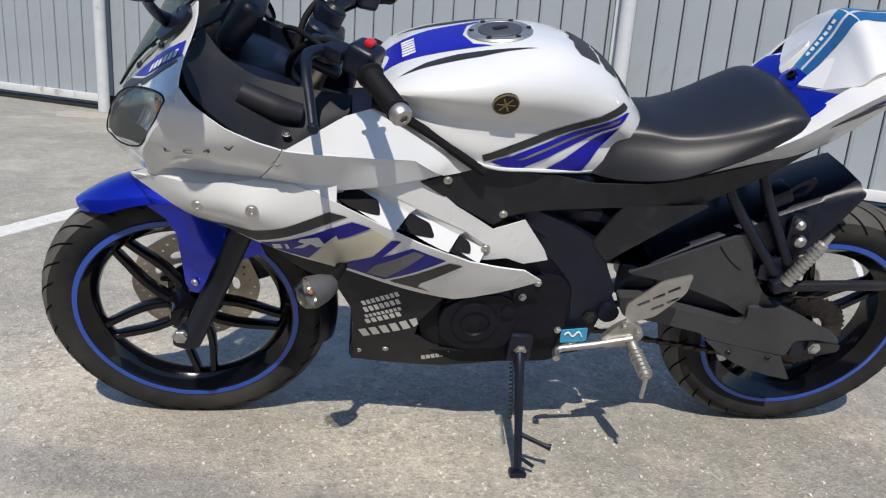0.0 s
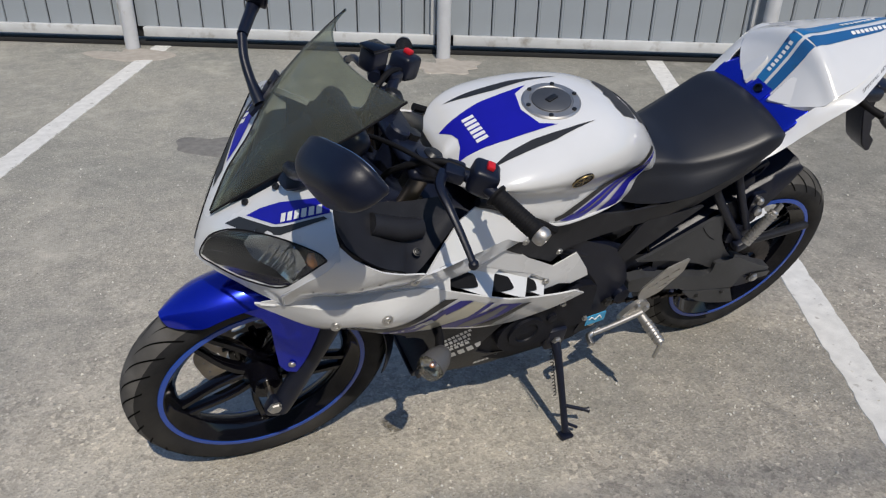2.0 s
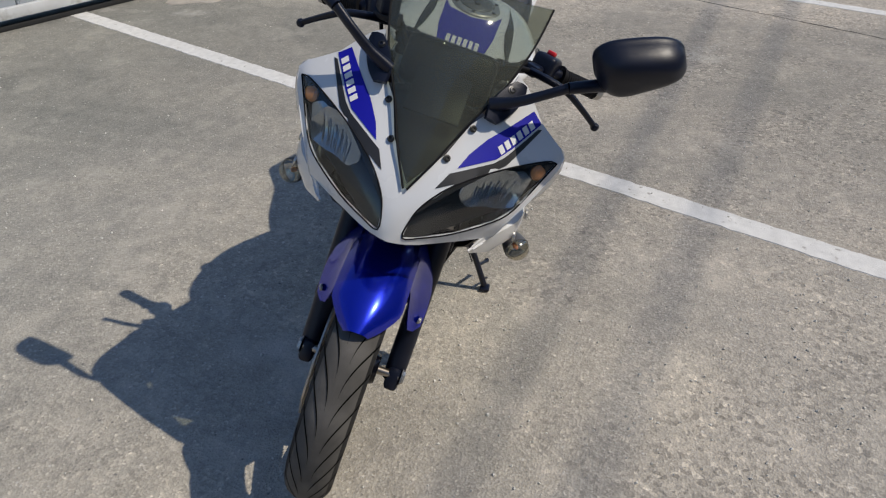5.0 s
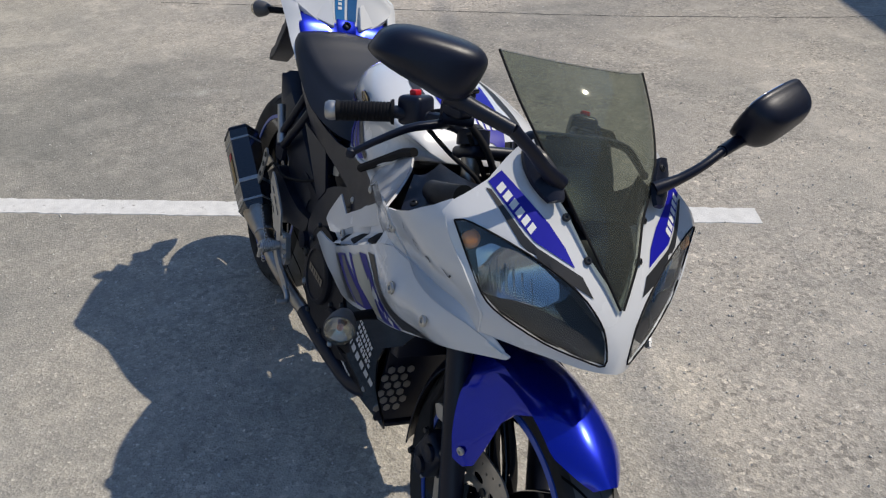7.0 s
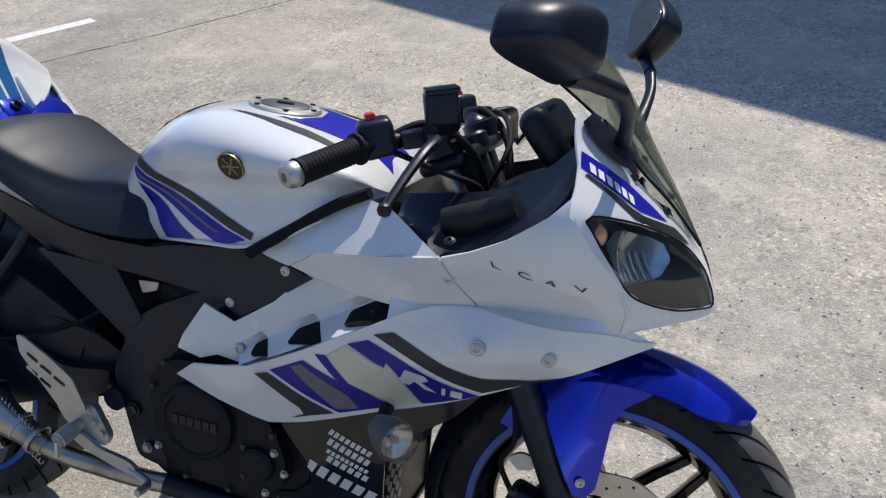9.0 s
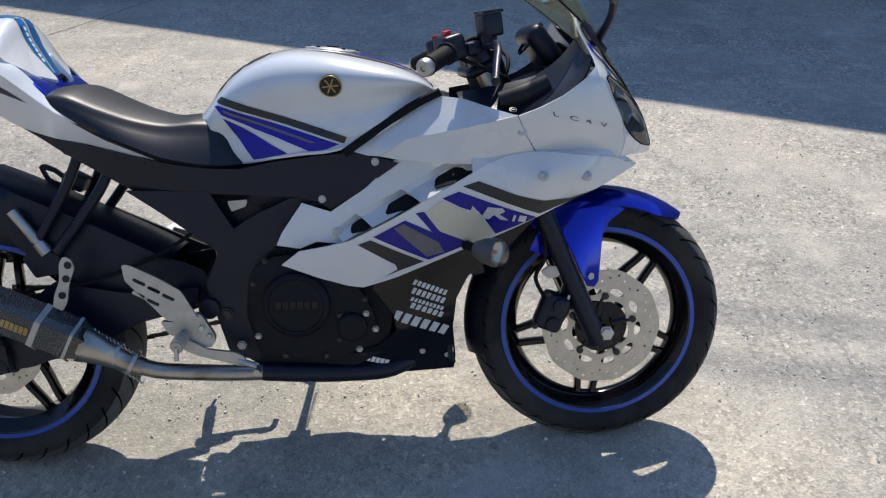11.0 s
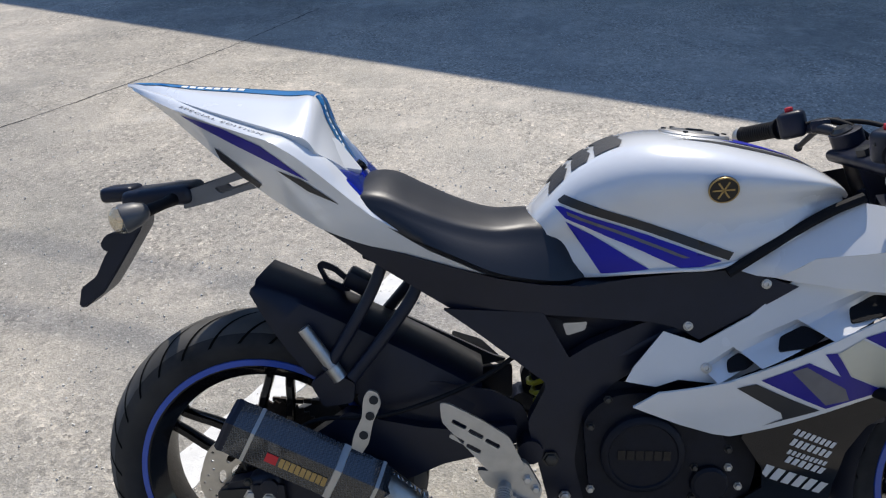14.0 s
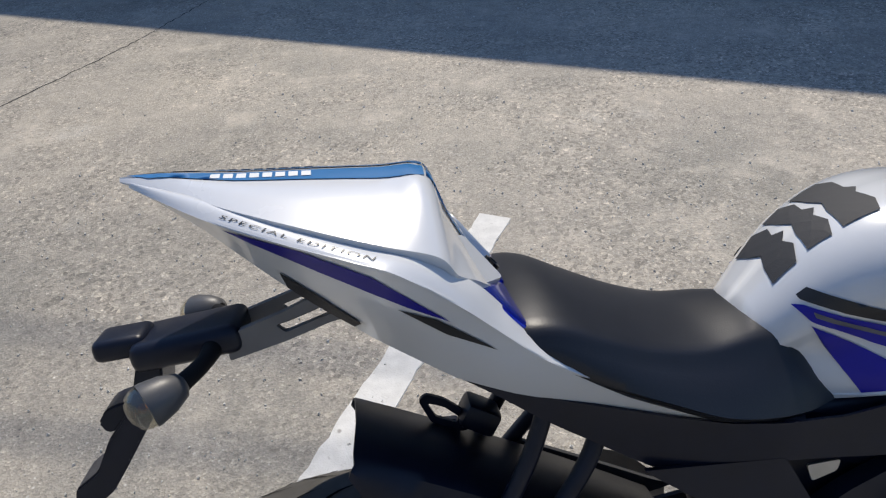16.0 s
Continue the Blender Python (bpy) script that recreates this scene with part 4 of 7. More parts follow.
bm, face_tree = front_sheet(FACE_OUT, FACE, 0.003, [HEAD, [(-y, z) for y, z in HEAD]], 0.013)
face = part("front_cowl", bm, WHITE, bike, "white nose cowl round the headlights")
for s in SIDES:
    flip = lambda lp: [(s * y, z) for y, z in lp]
    # headlight: lens, sunk housing, reflector bowl, amber bulb
    bm, _ = front_sheet(flip(HEAD), lambda y, z: FACE(y, z) - 0.001, 0.002)
    head = part("headlight", bm, LENS, bike, "clear headlight lens with a dark housing")
    hc = Vector((.125, .770))
    bm, _ = front_sheet(flip([tuple(hc + (Vector(p) - hc) * 1.035) for p in HEAD]), lambda y, z: FACE(y, z) - 0.0035 - 0.050 * max(0.0, 1 - ((Vector((y, z)) - hc).length / 0.11) ** 2), 0.002)
    part("housing", bm, LAMP_DARK, head)
    REFL = [(.203, .808), (.185, .822), (.147, .814), (.092, .794), (.090, .768), (.108, .748), (.159, .744), (.188, .752)]
    rc_ = Vector((.138, .776))
    sunk = lambda y, z, k=0.030: FACE(y, z) - 0.008 - k * max(0.0, 1 - ((Vector((y, z)) - rc_).length / 0.055) ** 2)
    bm, _ = front_sheet(flip(rounded(REFL, 0.005)), sunk, 0.002, (), 0.008)
    refl = part("reflector", bm, REFLECTOR, head, "chrome headlight reflector")
    for k in range(6):
        t = 0.12 + k * 0.11
        a, b = Vector((.188, .800)).lerp(Vector((.088, .770)), t), Vector((.178, .756)).lerp(Vector((.090, .742)), t)
        part("flute", tube([(sunk(p.x, p.y, 0.024), s * p.x, p.y) for p in (a, a.lerp(b, .33), a.lerp(b, .66), b)], 0.0013, 6, 4), REFLECTOR, refl)
    part("bulb", lathe([(0.002, -0.006), (0.013, -0.003), (0.0155, 0.003), (0.011, 0.009), (0.002, 0.012)], (FACE(.209, .819) - 0.014, s * .209, .819), (0.8, s * 0.5, 0.1), 16), AMBER, head, "amber position bulb")
    part("lens_seal", tube([(FACE(y, z) + 0.0004, s * y, z) for y, z in HEAD + HEAD[:1]], 0.0015, 8, 3), SOFT, head)
    part("flash_decal", front_decal([flip([(.186, .894), (.166, .910), (.105, .859), (.083, .833), (.072, .812), (.130, .836), (.150, .854)])], face_tree), BLUE_DECAL, face, "blue flash decal")
    part("line_decal", front_decal([flip([(.190, .886), (.183, .886), (.143, .841), (.128, .830), (.062, .803), (.047, .779), (.134, .816), (.150, .830)])], face_tree), GREY_DECAL, face)
    letter_parts("letter_block", [flip(lp) for lp in word_blocks(6, (.178, .889), (.134, .842), 0.0135, 0.0, 0.30)], lambda l: front_decal(l, face_tree, off=0.002, res=0.03), WHITE_TRIM, face)
    bm, tr = sheet(COWL_OUT, COWL, 0.003, s, (), 0.014)
    cowl = part("cowl_side", bm, WHITE, bike, "white side of the nose cowl")
    # lettering low on the cowl
    for i, letter in enumerate("LC4V"):
        bm = text_mesh(letter, 0.030)
        bmesh.ops.subdivide_edges(bm, edges=[e for e in bm.edges if e.calc_length() > 0.012], cuts=2)
        for v in bm.verts:
            u, w_ = 0.033 * i + v.co.x * 0.85, v.co.y * 0.42
            x, z = (1.198 + u - 0.3 * w_ if s < 0 else 1.318 - u), .776 - 0.25 * (u if s < 0 else 0.12 - u) + w_
            v.co = (x, s * (COWL(x, z) + 0.0012), z)
        part("model_letter", bm, GREY_DECAL, cowl, "small dark letter " + letter, 0)
    # upper side fairing with three slots
    bm, _ = sheet(UPPER_OUT, UPPER, 0.003, s, [TROUGH_TOP + TROUGH_LOW[:0:-1]], 0.016)
    upper = part("upper_side_fairing", bm, WHITE, bike, "white side fairing with three slots")
    bm, _ = sheet(FLARE_OUT, FLARE, 0.004, s, (), 0.014)
    flare = part("fairing_flare", bm, WHITE, bike, "white flared upper fairing")
    bm, _ = sheet(FLARE_TOP_OUT, FLARE_TOP, 0.004, s, (), 0.014)
    part("flare_top", bm, WHITE, flare)
    part("tank_seam", tube([(.800, s * .152, .706), (.86, s * .149, .745), (.90, s * .147, .771), (.95, s * .149, .801), (.995, s * .151, .821)], 0.0085, 8, 5), SOFT, flare, "black rubber seam beside the tank")
    # louvres: a shaded upper wall, then blades that rise rearwards to a crest; behind each crest a dark opening
    over = lambda p, u: UPPER(p.x, p.y) * (1 - u) + LOWER(p.x, p.y) * u
    def sunk_by(k, u):
        v = max(0.0, (u - 0.36) / 0.64)
        e = (1 - k) ** 1.3
        return min(1.0, u / 0.36) * (0.013 * (1 - v) * (1 - e) + 0.031 * e)
    for i, j, share in CELLS:
        a1, a2, b1, b2 = (Vector(p) for p in (TROUGH_TOP[i], TROUGH_LOW[i], TROUGH_TOP[j], TROUGH_LOW[j]))
        rows = []
        for k in np.linspace(-0.10, 1.0, 9):
            q1, q2 = a1.lerp(b1, k), a2.lerp(b2, k)
            row = [(q.x, s * (over(q, min(1, max(0, u))) - sunk_by(max(0, k), max(0, u)) - 0.0012), q.y) for u, q in ((u, q1.lerp(q2, u)) for u in (-.02, .12, .24, .34, .38, .55, .8, 1.0))]
            rows.append(row + [(x, y - s * .004, z) for x, y, z in row[::-1]])
        part("louvre", skin(bmesh.new(), rows), WHITE, upper, "", 30)
        # the opening: a dark net on the floor behind the crest ahead
        m1, m2 = a1.lerp(a2, 0.38), b1.lerp(b2, 0.38)
        hole = [m1.lerp(m2, 0.04), a2.lerp(a1, 0.02), a2.lerp(b2, share - .08), a2.lerp(b2, share + .12).lerp(b1, 0.30), m1.lerp(m2, share + .06)]
        def lift(x, z):
            low = np.interp(x, [p[0] for p in TROUGH_LOW[::-1]], [p[1] for p in TROUGH_LOW[::-1]])
            top_ = np.interp(x, [p[0] for p in TROUGH_TOP[::-1]], [p[1] for p in TROUGH_TOP[::-1]])
            u = min(1, max(0, (top_ - z) / max(0.004, top_ - low)))
            return over(Vector((x, z)), u) - sunk_by(min(1, max(0, (a2.x - x) / (a2.x - b2.x))), u) + 0.003
        bm, _ = sheet(rounded([tuple(p) for p in hole], 0.005, 3), lift, 0.004, s, (), 0.008)
        part("slot_net", bm, SOFT, upper, "dark net in the slot")
    # added black plate that stops sunlight leaking out through the louvres
    ring_ = TROUGH_TOP + TROUGH_LOW[:0:-1]
    mid_ = sum((Vector(p) for p in ring_), Vector((0, 0))) / len(ring_)
    bm, _ = sheet([tuple(mid_ + (Vector(p) - mid_) * 1.12) for p in ring_], lambda x, z: UPPER(x, z) - 0.046, 0.003, s, (), 0.03)
    part("trough_light_stop", bm, BLACK, upper)
    # lower side fairing with its blue wing decals
    bm, tr_l = sheet(LOWER_OUT, LOWER, 0.004, s, (), 0.016)
    lower = part("lower_side_fairing", bm, WHITE, bike, "white side fairing with violet and grey decals")
    lay = lambda l, o=0.0012: side_decal(l, tr_l, s, off=o)
    part("grey_decal", lay([[(1.031, .642), (1.061, .652), (1.137, .623), (1.19, .609), (1.246, .609), (1.295, .624), (1.240, .600), (1.184, .580)]]), GREY_DECAL, lower, "black stripe decal")
    part("violet_decal", lay([[(.990, .619), (1.023, .632), (1.179, .573), (1.097, .540), (1.067, .584), (1.049, .603), (1.046, .593), (1.026, .600)]]), PURPLE, lower, "violet decal")
    part("cream_decal", lay([[(.956, .592), (.988, .616), (1.024, .598), (1.044, .591), (1.048, .600), (1.064, .582), (1.094, .540), (1.052, .522), (.986, .550)]]), CREAM, lower, "cream decal between the violet ones")
    part("violet_decal", lay([[(.852, .541), (.897, .566), (.916, .576), (.969, .550), (.937, .591), (.954, .593), (.984, .550), (1.048, .519), (.961, .487)]]), PURPLE, lower, "violet decal")
    part("grey_flash", lay([[(.893, .560), (.913, .569), (.981, .527), (.994, .503), (.958, .495)]], 0.0018), MID_GREY, lower)
    part("black_decal", lay([[(.819, .524), (.846, .534), (.952, .484), (.905, .466), (.870, .450), (.898, .467), (.893, .479)]]), GREY_DECAL, lower, "black stripe decal")
    letter_parts("model_mark", [[(1.066, .577), (1.079, .600), (1.108, .597), (1.113, .590), (1.102, .584), (1.122, .570), (1.106, .572), (1.092, .583), (1.082, .574)], [(1.128, .568), (1.131, .582), (1.136, .581), (1.133, .567)], [(1.140, .567), (1.143, .580), (1.158, .577), (1.155, .564)]], lambda l: lay(l, 0.0018), SILVER_DECAL, lower, "silver slanted mark")
    # shelf that runs from the top of the wing in under the nose cowl
    edge = np.array([(1.050, .667), (1.078, .684), (1.12, .70), (1.179, .706), (1.26, .698), (1.33, .687), (1.385, .670)])
    rows = []
    for x, z in spline(edge, 5):
        oy = LOWER(x, z) - 0.001
        iy = (FLARE(x, .690) if x < 1.15 else COWL(min(x, 1.34), .702)) - 0.004
        iz = max(z, .700) + 0.012
        iy = min(iy, oy - 0.004)
        fade = min(1, max(0.02, (1.392 - x) / 0.10))
        iy, iz = oy + (iy - oy) * fade, z + (iz - z) * fade
        rows.append([(x, s * (oy + (iy - oy) * t), z + (iz - z) * t - 0.004 * math.sin(math.pi * t)) for t in np.linspace(0, 1, 6)])
    bm = skin(bmesh.new(), rows, closed=False)
    bm.normal_update()
    if sum(f.normal.z for f in bm.faces) < 0: bmesh.ops.reverse_faces(bm, faces=bm.faces)
    thicken(bm, 0.003)
    part("wing_shelf", bm, WHITE, lower, "", 50)
    # belly fairing
    bm, tr_b = sheet(BELLY_OUT, BELLY, 0.004, s, (), 0.02)
    # left belly in the dusty sunlit tone
    belly = part("belly_fairing", bm, GLOSS if s < 0 else DUSTY_LIT, bike, "black lower fairing with white lettering")
    d = 1 if s < 0 else -1
    ends = lambda a, b: (a, b) if s < 0 else (b, a)
    for n, a, b, h_ in ((6, (.877, .350), (.995, .302), .024), (8, (.926, .428), (.997, .398), .012), (7, (.922, .408), (.992, .379), .014), (9, (.92, .391), (.99, .363), .009), (6, (.918, .375), (.988, .346), .013)):
        letter_parts("letter_block", word_blocks(n, *ends(a, b), h_, 0.15 if s < 0 else -0.1, 0.30), lambda l: side_decal(l, tr_b, s, res=0.03), SILVER_DECAL, belly)
    letter_parts("letter_block", word_blocks(6, *ends((.81, .252), (.868, .232)), .014, 0.1, 0.2), lambda l: side_decal(l, tr_b, s, res=0.03), WHITE_TRIM, belly)
    for x, z in ((1.184, .661), (1.272, .656)):
        screw((x, s * (LOWER(x, z) + 0.001), z), (0, s, 0.1), lower)
    screw((1.142, s * (COWL(1.142, .748) + 0.001), .748), (0, s, 0.1), upper, 0.007)
    screw((.777, s * (UPPER(.777, .548) + 0.001), .548), (0, s, 0.1), upper, 0.007)
    for x, z in ((.945, .262), (1.0, .246)):
        screw((x, s * (BELLY(x, z) + 0.001), z), (0, s, -0.1), belly, 0.005)


def screen():
    """The smoked windscreen: a bubble from a point low on the nose to an upswept top edge."""
    E = spline([(1.433, 0.003, .768), (1.392, .038, .826), (1.347, .064, .874), (1.296, .103, .936), (1.225, .130, .996), (1.155, .143, 1.051)], 8)
    C = spline([(1.433, 0, .772), (1.396, 0, .836), (1.356, 0, .898), (1.318, 0, .962), (1.270, 0, 1.022), (1.216, 0, 1.058)], 8)
    rings = []
    for e, c in zip(E, C):
        row = []
        for v in np.linspace(-1, 1, 25):
            k = 1 - abs(v) ** 2.2
            row.append((e[0] + (c[0] - e[0]) * k, v * e[1], e[2] + (c[2] - e[2]) * k))
        rings.append(row)
    bm = skin(bmesh.new(), rings, closed=False)
    tree = BVHTree.FromBMesh(bm)
    bm.normal_update()
    if bm.faces[:][len(bm.faces) // 2].normal.x < 0: bmesh.ops.reverse_faces(bm, faces=bm.faces)
    thicken(bm, 0.003)
    ob = part("windscreen", bm, SMOKE, bike, "smoked transparent windscreen")
    for s in SIDES:
        part("screen_edge", tube([(p[0], s * p[1], p[2]) for p in E[::4]], 0.0020, 8, 3), SOFT, ob)
        for x, y, z in ((1.384, .050, .820), (1.339, .076, .866)):
            screw((x, s * y, z + 0.003), (0.6, s * 0.35, 0.6), ob, 0.005, DARKBOLT)
    part("top_edge", tube([rings[-1][i] for i in range(0, 25, 4)], 0.0016, 8, 3), LENS, ob)


screen()


def tank():
    xs = np.array([.50, .525, .555, .587, .64, .70, .78, .86, .92, .965, .99, 1.0])
    top = [.782, .810, .845, .873, .899, .911, .907, .890, .872, .848, .822, .808]
    bot = [.70, .692, .686, .683, .690, .700, .708, .735, .772, .795, .803, .806]
    wid = [.060, .078, .090, .103, .126, .147, .163, .168, .160, .138, .112, .085]
    zsh = [.735, .752, .775, .795, .82, .835, .842, .843, .84, .833, .818, .808]
    X = np.linspace(xs[0], xs[-1], 44)
    f = lambda v: [np.interp(x, spline(np.c_[xs, v], 10)[:, 0], spline(np.c_[xs, v], 10)[:, 1]) for x in X]
    T, B, W, Z = map(f, (top, bot, wid, zsh))
    rings = []
    for x, t, b, w, z in zip(X, T, B, W, Z):
        half = []
        for a in np.linspace(0, 1, 15):
            th = a * math.pi / 2
            half.append((w * math.sin(th) ** 0.80, z + (t - z) * math.cos(th) ** 0.85))
        wb = w - 0.022 * min(1, w / 0.15)
        for a in np.linspace(0, 1, 9)[1:]:
            pinch = 0.016 * math.sin(min(1, a * 1.25) * math.pi) ** 1.5 * min(1, w / 0.15) if a < 0.8 else 0.0
            half.append((w + (wb - w) * a ** 1.2 - pinch, z + (b - z) * a))
        ring = [(x, y, zz) for y, zz in half] + [(x, -y, zz) for y, zz in half[::-1]]
        rings.append(ring)
    bm = skin(bmesh.new(), rings)
    tree = BVHTree.FromBMesh(bm)
    ob = part("fuel_tank", bm, WHITE, bike, "white fuel tank with blue and black decals", 50)
    for s in SIDES:
        part("black_stripe", side_decal([[(.546, .810), (.556, .819), (.68, .781), (.808, .738), (.802, .725), (.68, .766), (.548, .806)]], tree, s, res=0.008, off=0.0016), GREY_DECAL, ob)
        part("blue_decal", side_decal([[(.540, .800), (.550, .801), (.68, .761), (.792, .724), (.764, .714), (.734, .709), (.674, .735), (.620, .755), (.583, .772), (.556, .783)]], tree, s, res=0.008, off=0.0016), BLUE_DECAL, ob, "blue flash decal")
        part("blue_decal", side_decal([[(.556, .778), (.600, .755), (.654, .724), (.686, .706), (.650, .698), (.614, .693)]], tree, s, res=0.008, off=0.0016), BLUE_DECAL, ob, "blue flash decal")
        part("grey_line", side_decal([[(.558, .794), (.68, .751), (.745, .728), (.735, .727), (.67, .749), (.560, .788)]], tree, s, res=0.008, off=0.0024), MID_GREY, ob)
        part("swoosh_decal", top_decal([[(.722, s * .076), (.79, s * .082), (.86, s * .082), (.91, s * .090), (.955, s * .106), (.90, s * .105), (.82, s * .099)]], tree), GREY_DECAL, ob)
        c = tree.ray_cast(Vector((.782, s, .838)), Vector((0, -s, 0)))
        at, nr = c[0], c[1] if c[1].y * s > 0 else -c[1]
        badge = part("badge", lathe([(0.002, -0.002), (0.0225, -0.002), (0.0225, 0.001), (0.021, 0.0022), (0.002, 0.0022)], at, nr, 32), GLOSS, ob, "round black and gold tank badge")
        part("badge_ring", lathe([(0.0225, 0.0), (0.0225, 0.003), (0.0205, 0.003), (0.0205, 0.0)], at, nr, 32, ring=True), GOLD, badge)
        bm = bmesh.new()
        rot = frame_to(nr)
        for k in range(3):
            m = Matrix.Translation(at) @ rot @ Matrix.Rotation(math.pi * k / 3, 4, "Z")
            q = [m @ Vector(v) for v in ((-0.016, -0.0014, 0.0028), (0.016, -0.0014, 0.0028), (0.016, 0.0014, 0.0028), (-0.016, 0.0014, 0.0028))]
            bm.faces.new([bm.verts.new(p) for p in q])
        part("badge_bars", bm, GOLD, badge, smooth=0)
        # lower trim lip of the tank
        lip = [(x, s * (w - 0.018), b + 0.004) for x, b, w in zip(X[4:40:5], B[4:40:5], W[4:40:5])]
        part("tank_trim", tube(lip, 0.0036, 8, 4), WHITE, ob, "white lower lip of the tank")
    # blue panel in front of the cap, with lettering blocks and black borders
    part("top_panel", top_decal([[(.80, .066), (.83, .050), (.843, .0), (.83, -.050), (.80, -.066), (.90, -.062), (.985, -.046), (.972, -.02), (.968, 0), (.972, .02), (.985, .046), (.90, .062)]], tree), BLUE_DECAL, ob, "blue panel in front of the filler cap")
    letter_parts("letter_block", [[(.925, y), (.947, y), (.947, y + .0085), (.925, y + .0085)] for y in np.linspace(-.036, .028, 6)], lambda l: top_decal(l, tree, off=0.002), WHITE_TRIM, ob)
    # rubber pad at the rear
    pads = [[(x0, -w), (x1 - .008, -w - .006), (x1, -w + .016), (x1 - .004, -.012), (x1 + .004, 0), (x1 - .004, .012), (x1, w - .016), (x1 - .008, w + .006), (x0, w), (x0 + .003, .02), (x0 + .009, 0), (x0 + .003, -.02)]
            for x0, x1, w in ((.534, .566, .046), (.570, .602, .052), (.606, .652, .058))]
    letter_parts("tank_pad", pads, lambda l: top_decal(l, tree, off=0.0018), mat("matt_grey_pad", (0.030, 0.031, 0.035), 0.7, bump=0.0008, bscale=600), ob, "dark grey rubber tank pad")
    # filler cap
    cz = tree.ray_cast(Vector((.778, 0, 2)), Vector((0, 0, -1)))
    at, nr = cz[0], Vector((0.12, 0, 1)).normalized()
    cap = part("filler_cap", lathe([(0.002, -0.008), (0.058, -0.008), (0.058, -0.001), (0.055, 0.002), (0.043, 0.003), (0.041, 0.001), (0.002, 0.001)], at, nr, 48), ALU, ob, "round aluminium filler cap")
    part("cap_lid", lathe([(0.002, 0.0), (0.039, 0.0), (0.039, 0.003), (0.037, 0.0045), (0.002, 0.0045)], at, nr, 40), mat("dark_cap_lid", (0.10, 0.105, 0.115), 0.5, metal=0.6, var=0.1), cap)
    rot = frame_to(nr)
    for k in range(6):
        p = Matrix.Translation(at) @ rot @ Vector((0.0505 * math.cos(k * math.pi / 3), 0.0505 * math.sin(k * math.pi / 3), 0.0022))
        part("cap_bolt", lathe([(0.001, -0.001), (0.0045, -0.001), (0.0045, 0.0025), (0.002, 0.003)], p, nr, 10), DARKBOLT, cap)
    part("key_flap", block((0.026, 0.012, 0.004), tuple(Matrix.Translation(at) @ rot @ Vector((0, 0, 0.0055))), 0.0012, (0, 7, 20)), DARKBOLT, cap)
    return ob


tank()


def loft_x(xs, top, bot, wid, n=30, sharp=0.8, flat_bottom=True, shoulder=0.5, segs=13):
    """A body along x from its top, bottom and half width."""
    c = lambda v: spline(np.c_[xs, v], 10)
    X = np.linspace(min(xs), max(xs), n)
    if xs[0] > xs[-1]: X = X[::-1]
    order = np.argsort(c(top)[:, 0])
    f = lambda v: np.interp(X, c(v)[order, 0], c(v)[order, 1])
    rings = []
    for x, t, b, w in zip(X, f(top), f(bot), f(wid)):
        z = b + (t - b) * shoulder
        half = [(w * math.sin(a) ** sharp, z + (t - z) * math.cos(a) ** sharp) for a in np.linspace(0, math.pi / 2, segs)]
        half += [(w * (1 - 0.12 * k), z + (b - z) * k) for k in (0.35, 0.7, 1.0)]
        rings.append([(x, y, zz) for y, zz in half] + [(x, -y, zz) for y, zz in half[::-1]])
    return skin(bmesh.new(), rings)


# seat: a flat saddle with a crisp edge and corners at the rear, steep flanks towards the tank
def seat_body():
    xs = [.196, .212, .232, .27, .32, .38, .44, .50, .55, .588]
    rows = np.c_[xs, [.822, .838, .847, .846, .823, .797, .780, .782, .778, .738],      # middle of the top
                 [.060, .112, .128, .130, .126, .113, .098, .082, .070, .060],             # half width of the top edge
                 [.808, .822, .832, .828, .805, .780, .766, .766, .755, .718],             # height of that edge
                 [.060, .112, .130, .139, .143, .143, .138, .124, .106, .088],             # half width below
                 [.800, .800, .800, .785, .762, .735, .708, .692, .684, .684]]             # height below
    rings = []
    for x, zt, wt, ze, wb, zb in spline(rows, 6):
        half = [(wt * t, zt - (zt - ze) * t ** 2.4) for t in (0, .25, .5, .7, .85, .95)]
        half += [(wt + 0.0015, ze - 0.0035), (wt + 0.0035, ze - 0.009)]
        half += [(wt + 0.0035 + (wb - wt) * t + 0.004 * math.sin(math.pi * t), ze - 0.009 + (zb - ze + 0.009) * t) for t in (.25, .5, .75, 1)] + [(wb - .01, zb - .012)]
        rings.append([(x, y, z) for y, z in half] + [(x, -y, z) for y, z in half[:0:-1]])
    return skin(bmesh.new(), rings)


seat = part("seat", seat_body(), VINYL, bike, "black vinyl rider seat", 60)
for s in SIDES:
    part("seat_piping", tube([(.235, s * .128, .801), (.29, s * .138, .776), (.36, s * .141, .742), (.44, s * .135, .705), (.53, s * .110, .686), (.58, s * .088, .688)], 0.004, 8, 6), SOFT, seat)


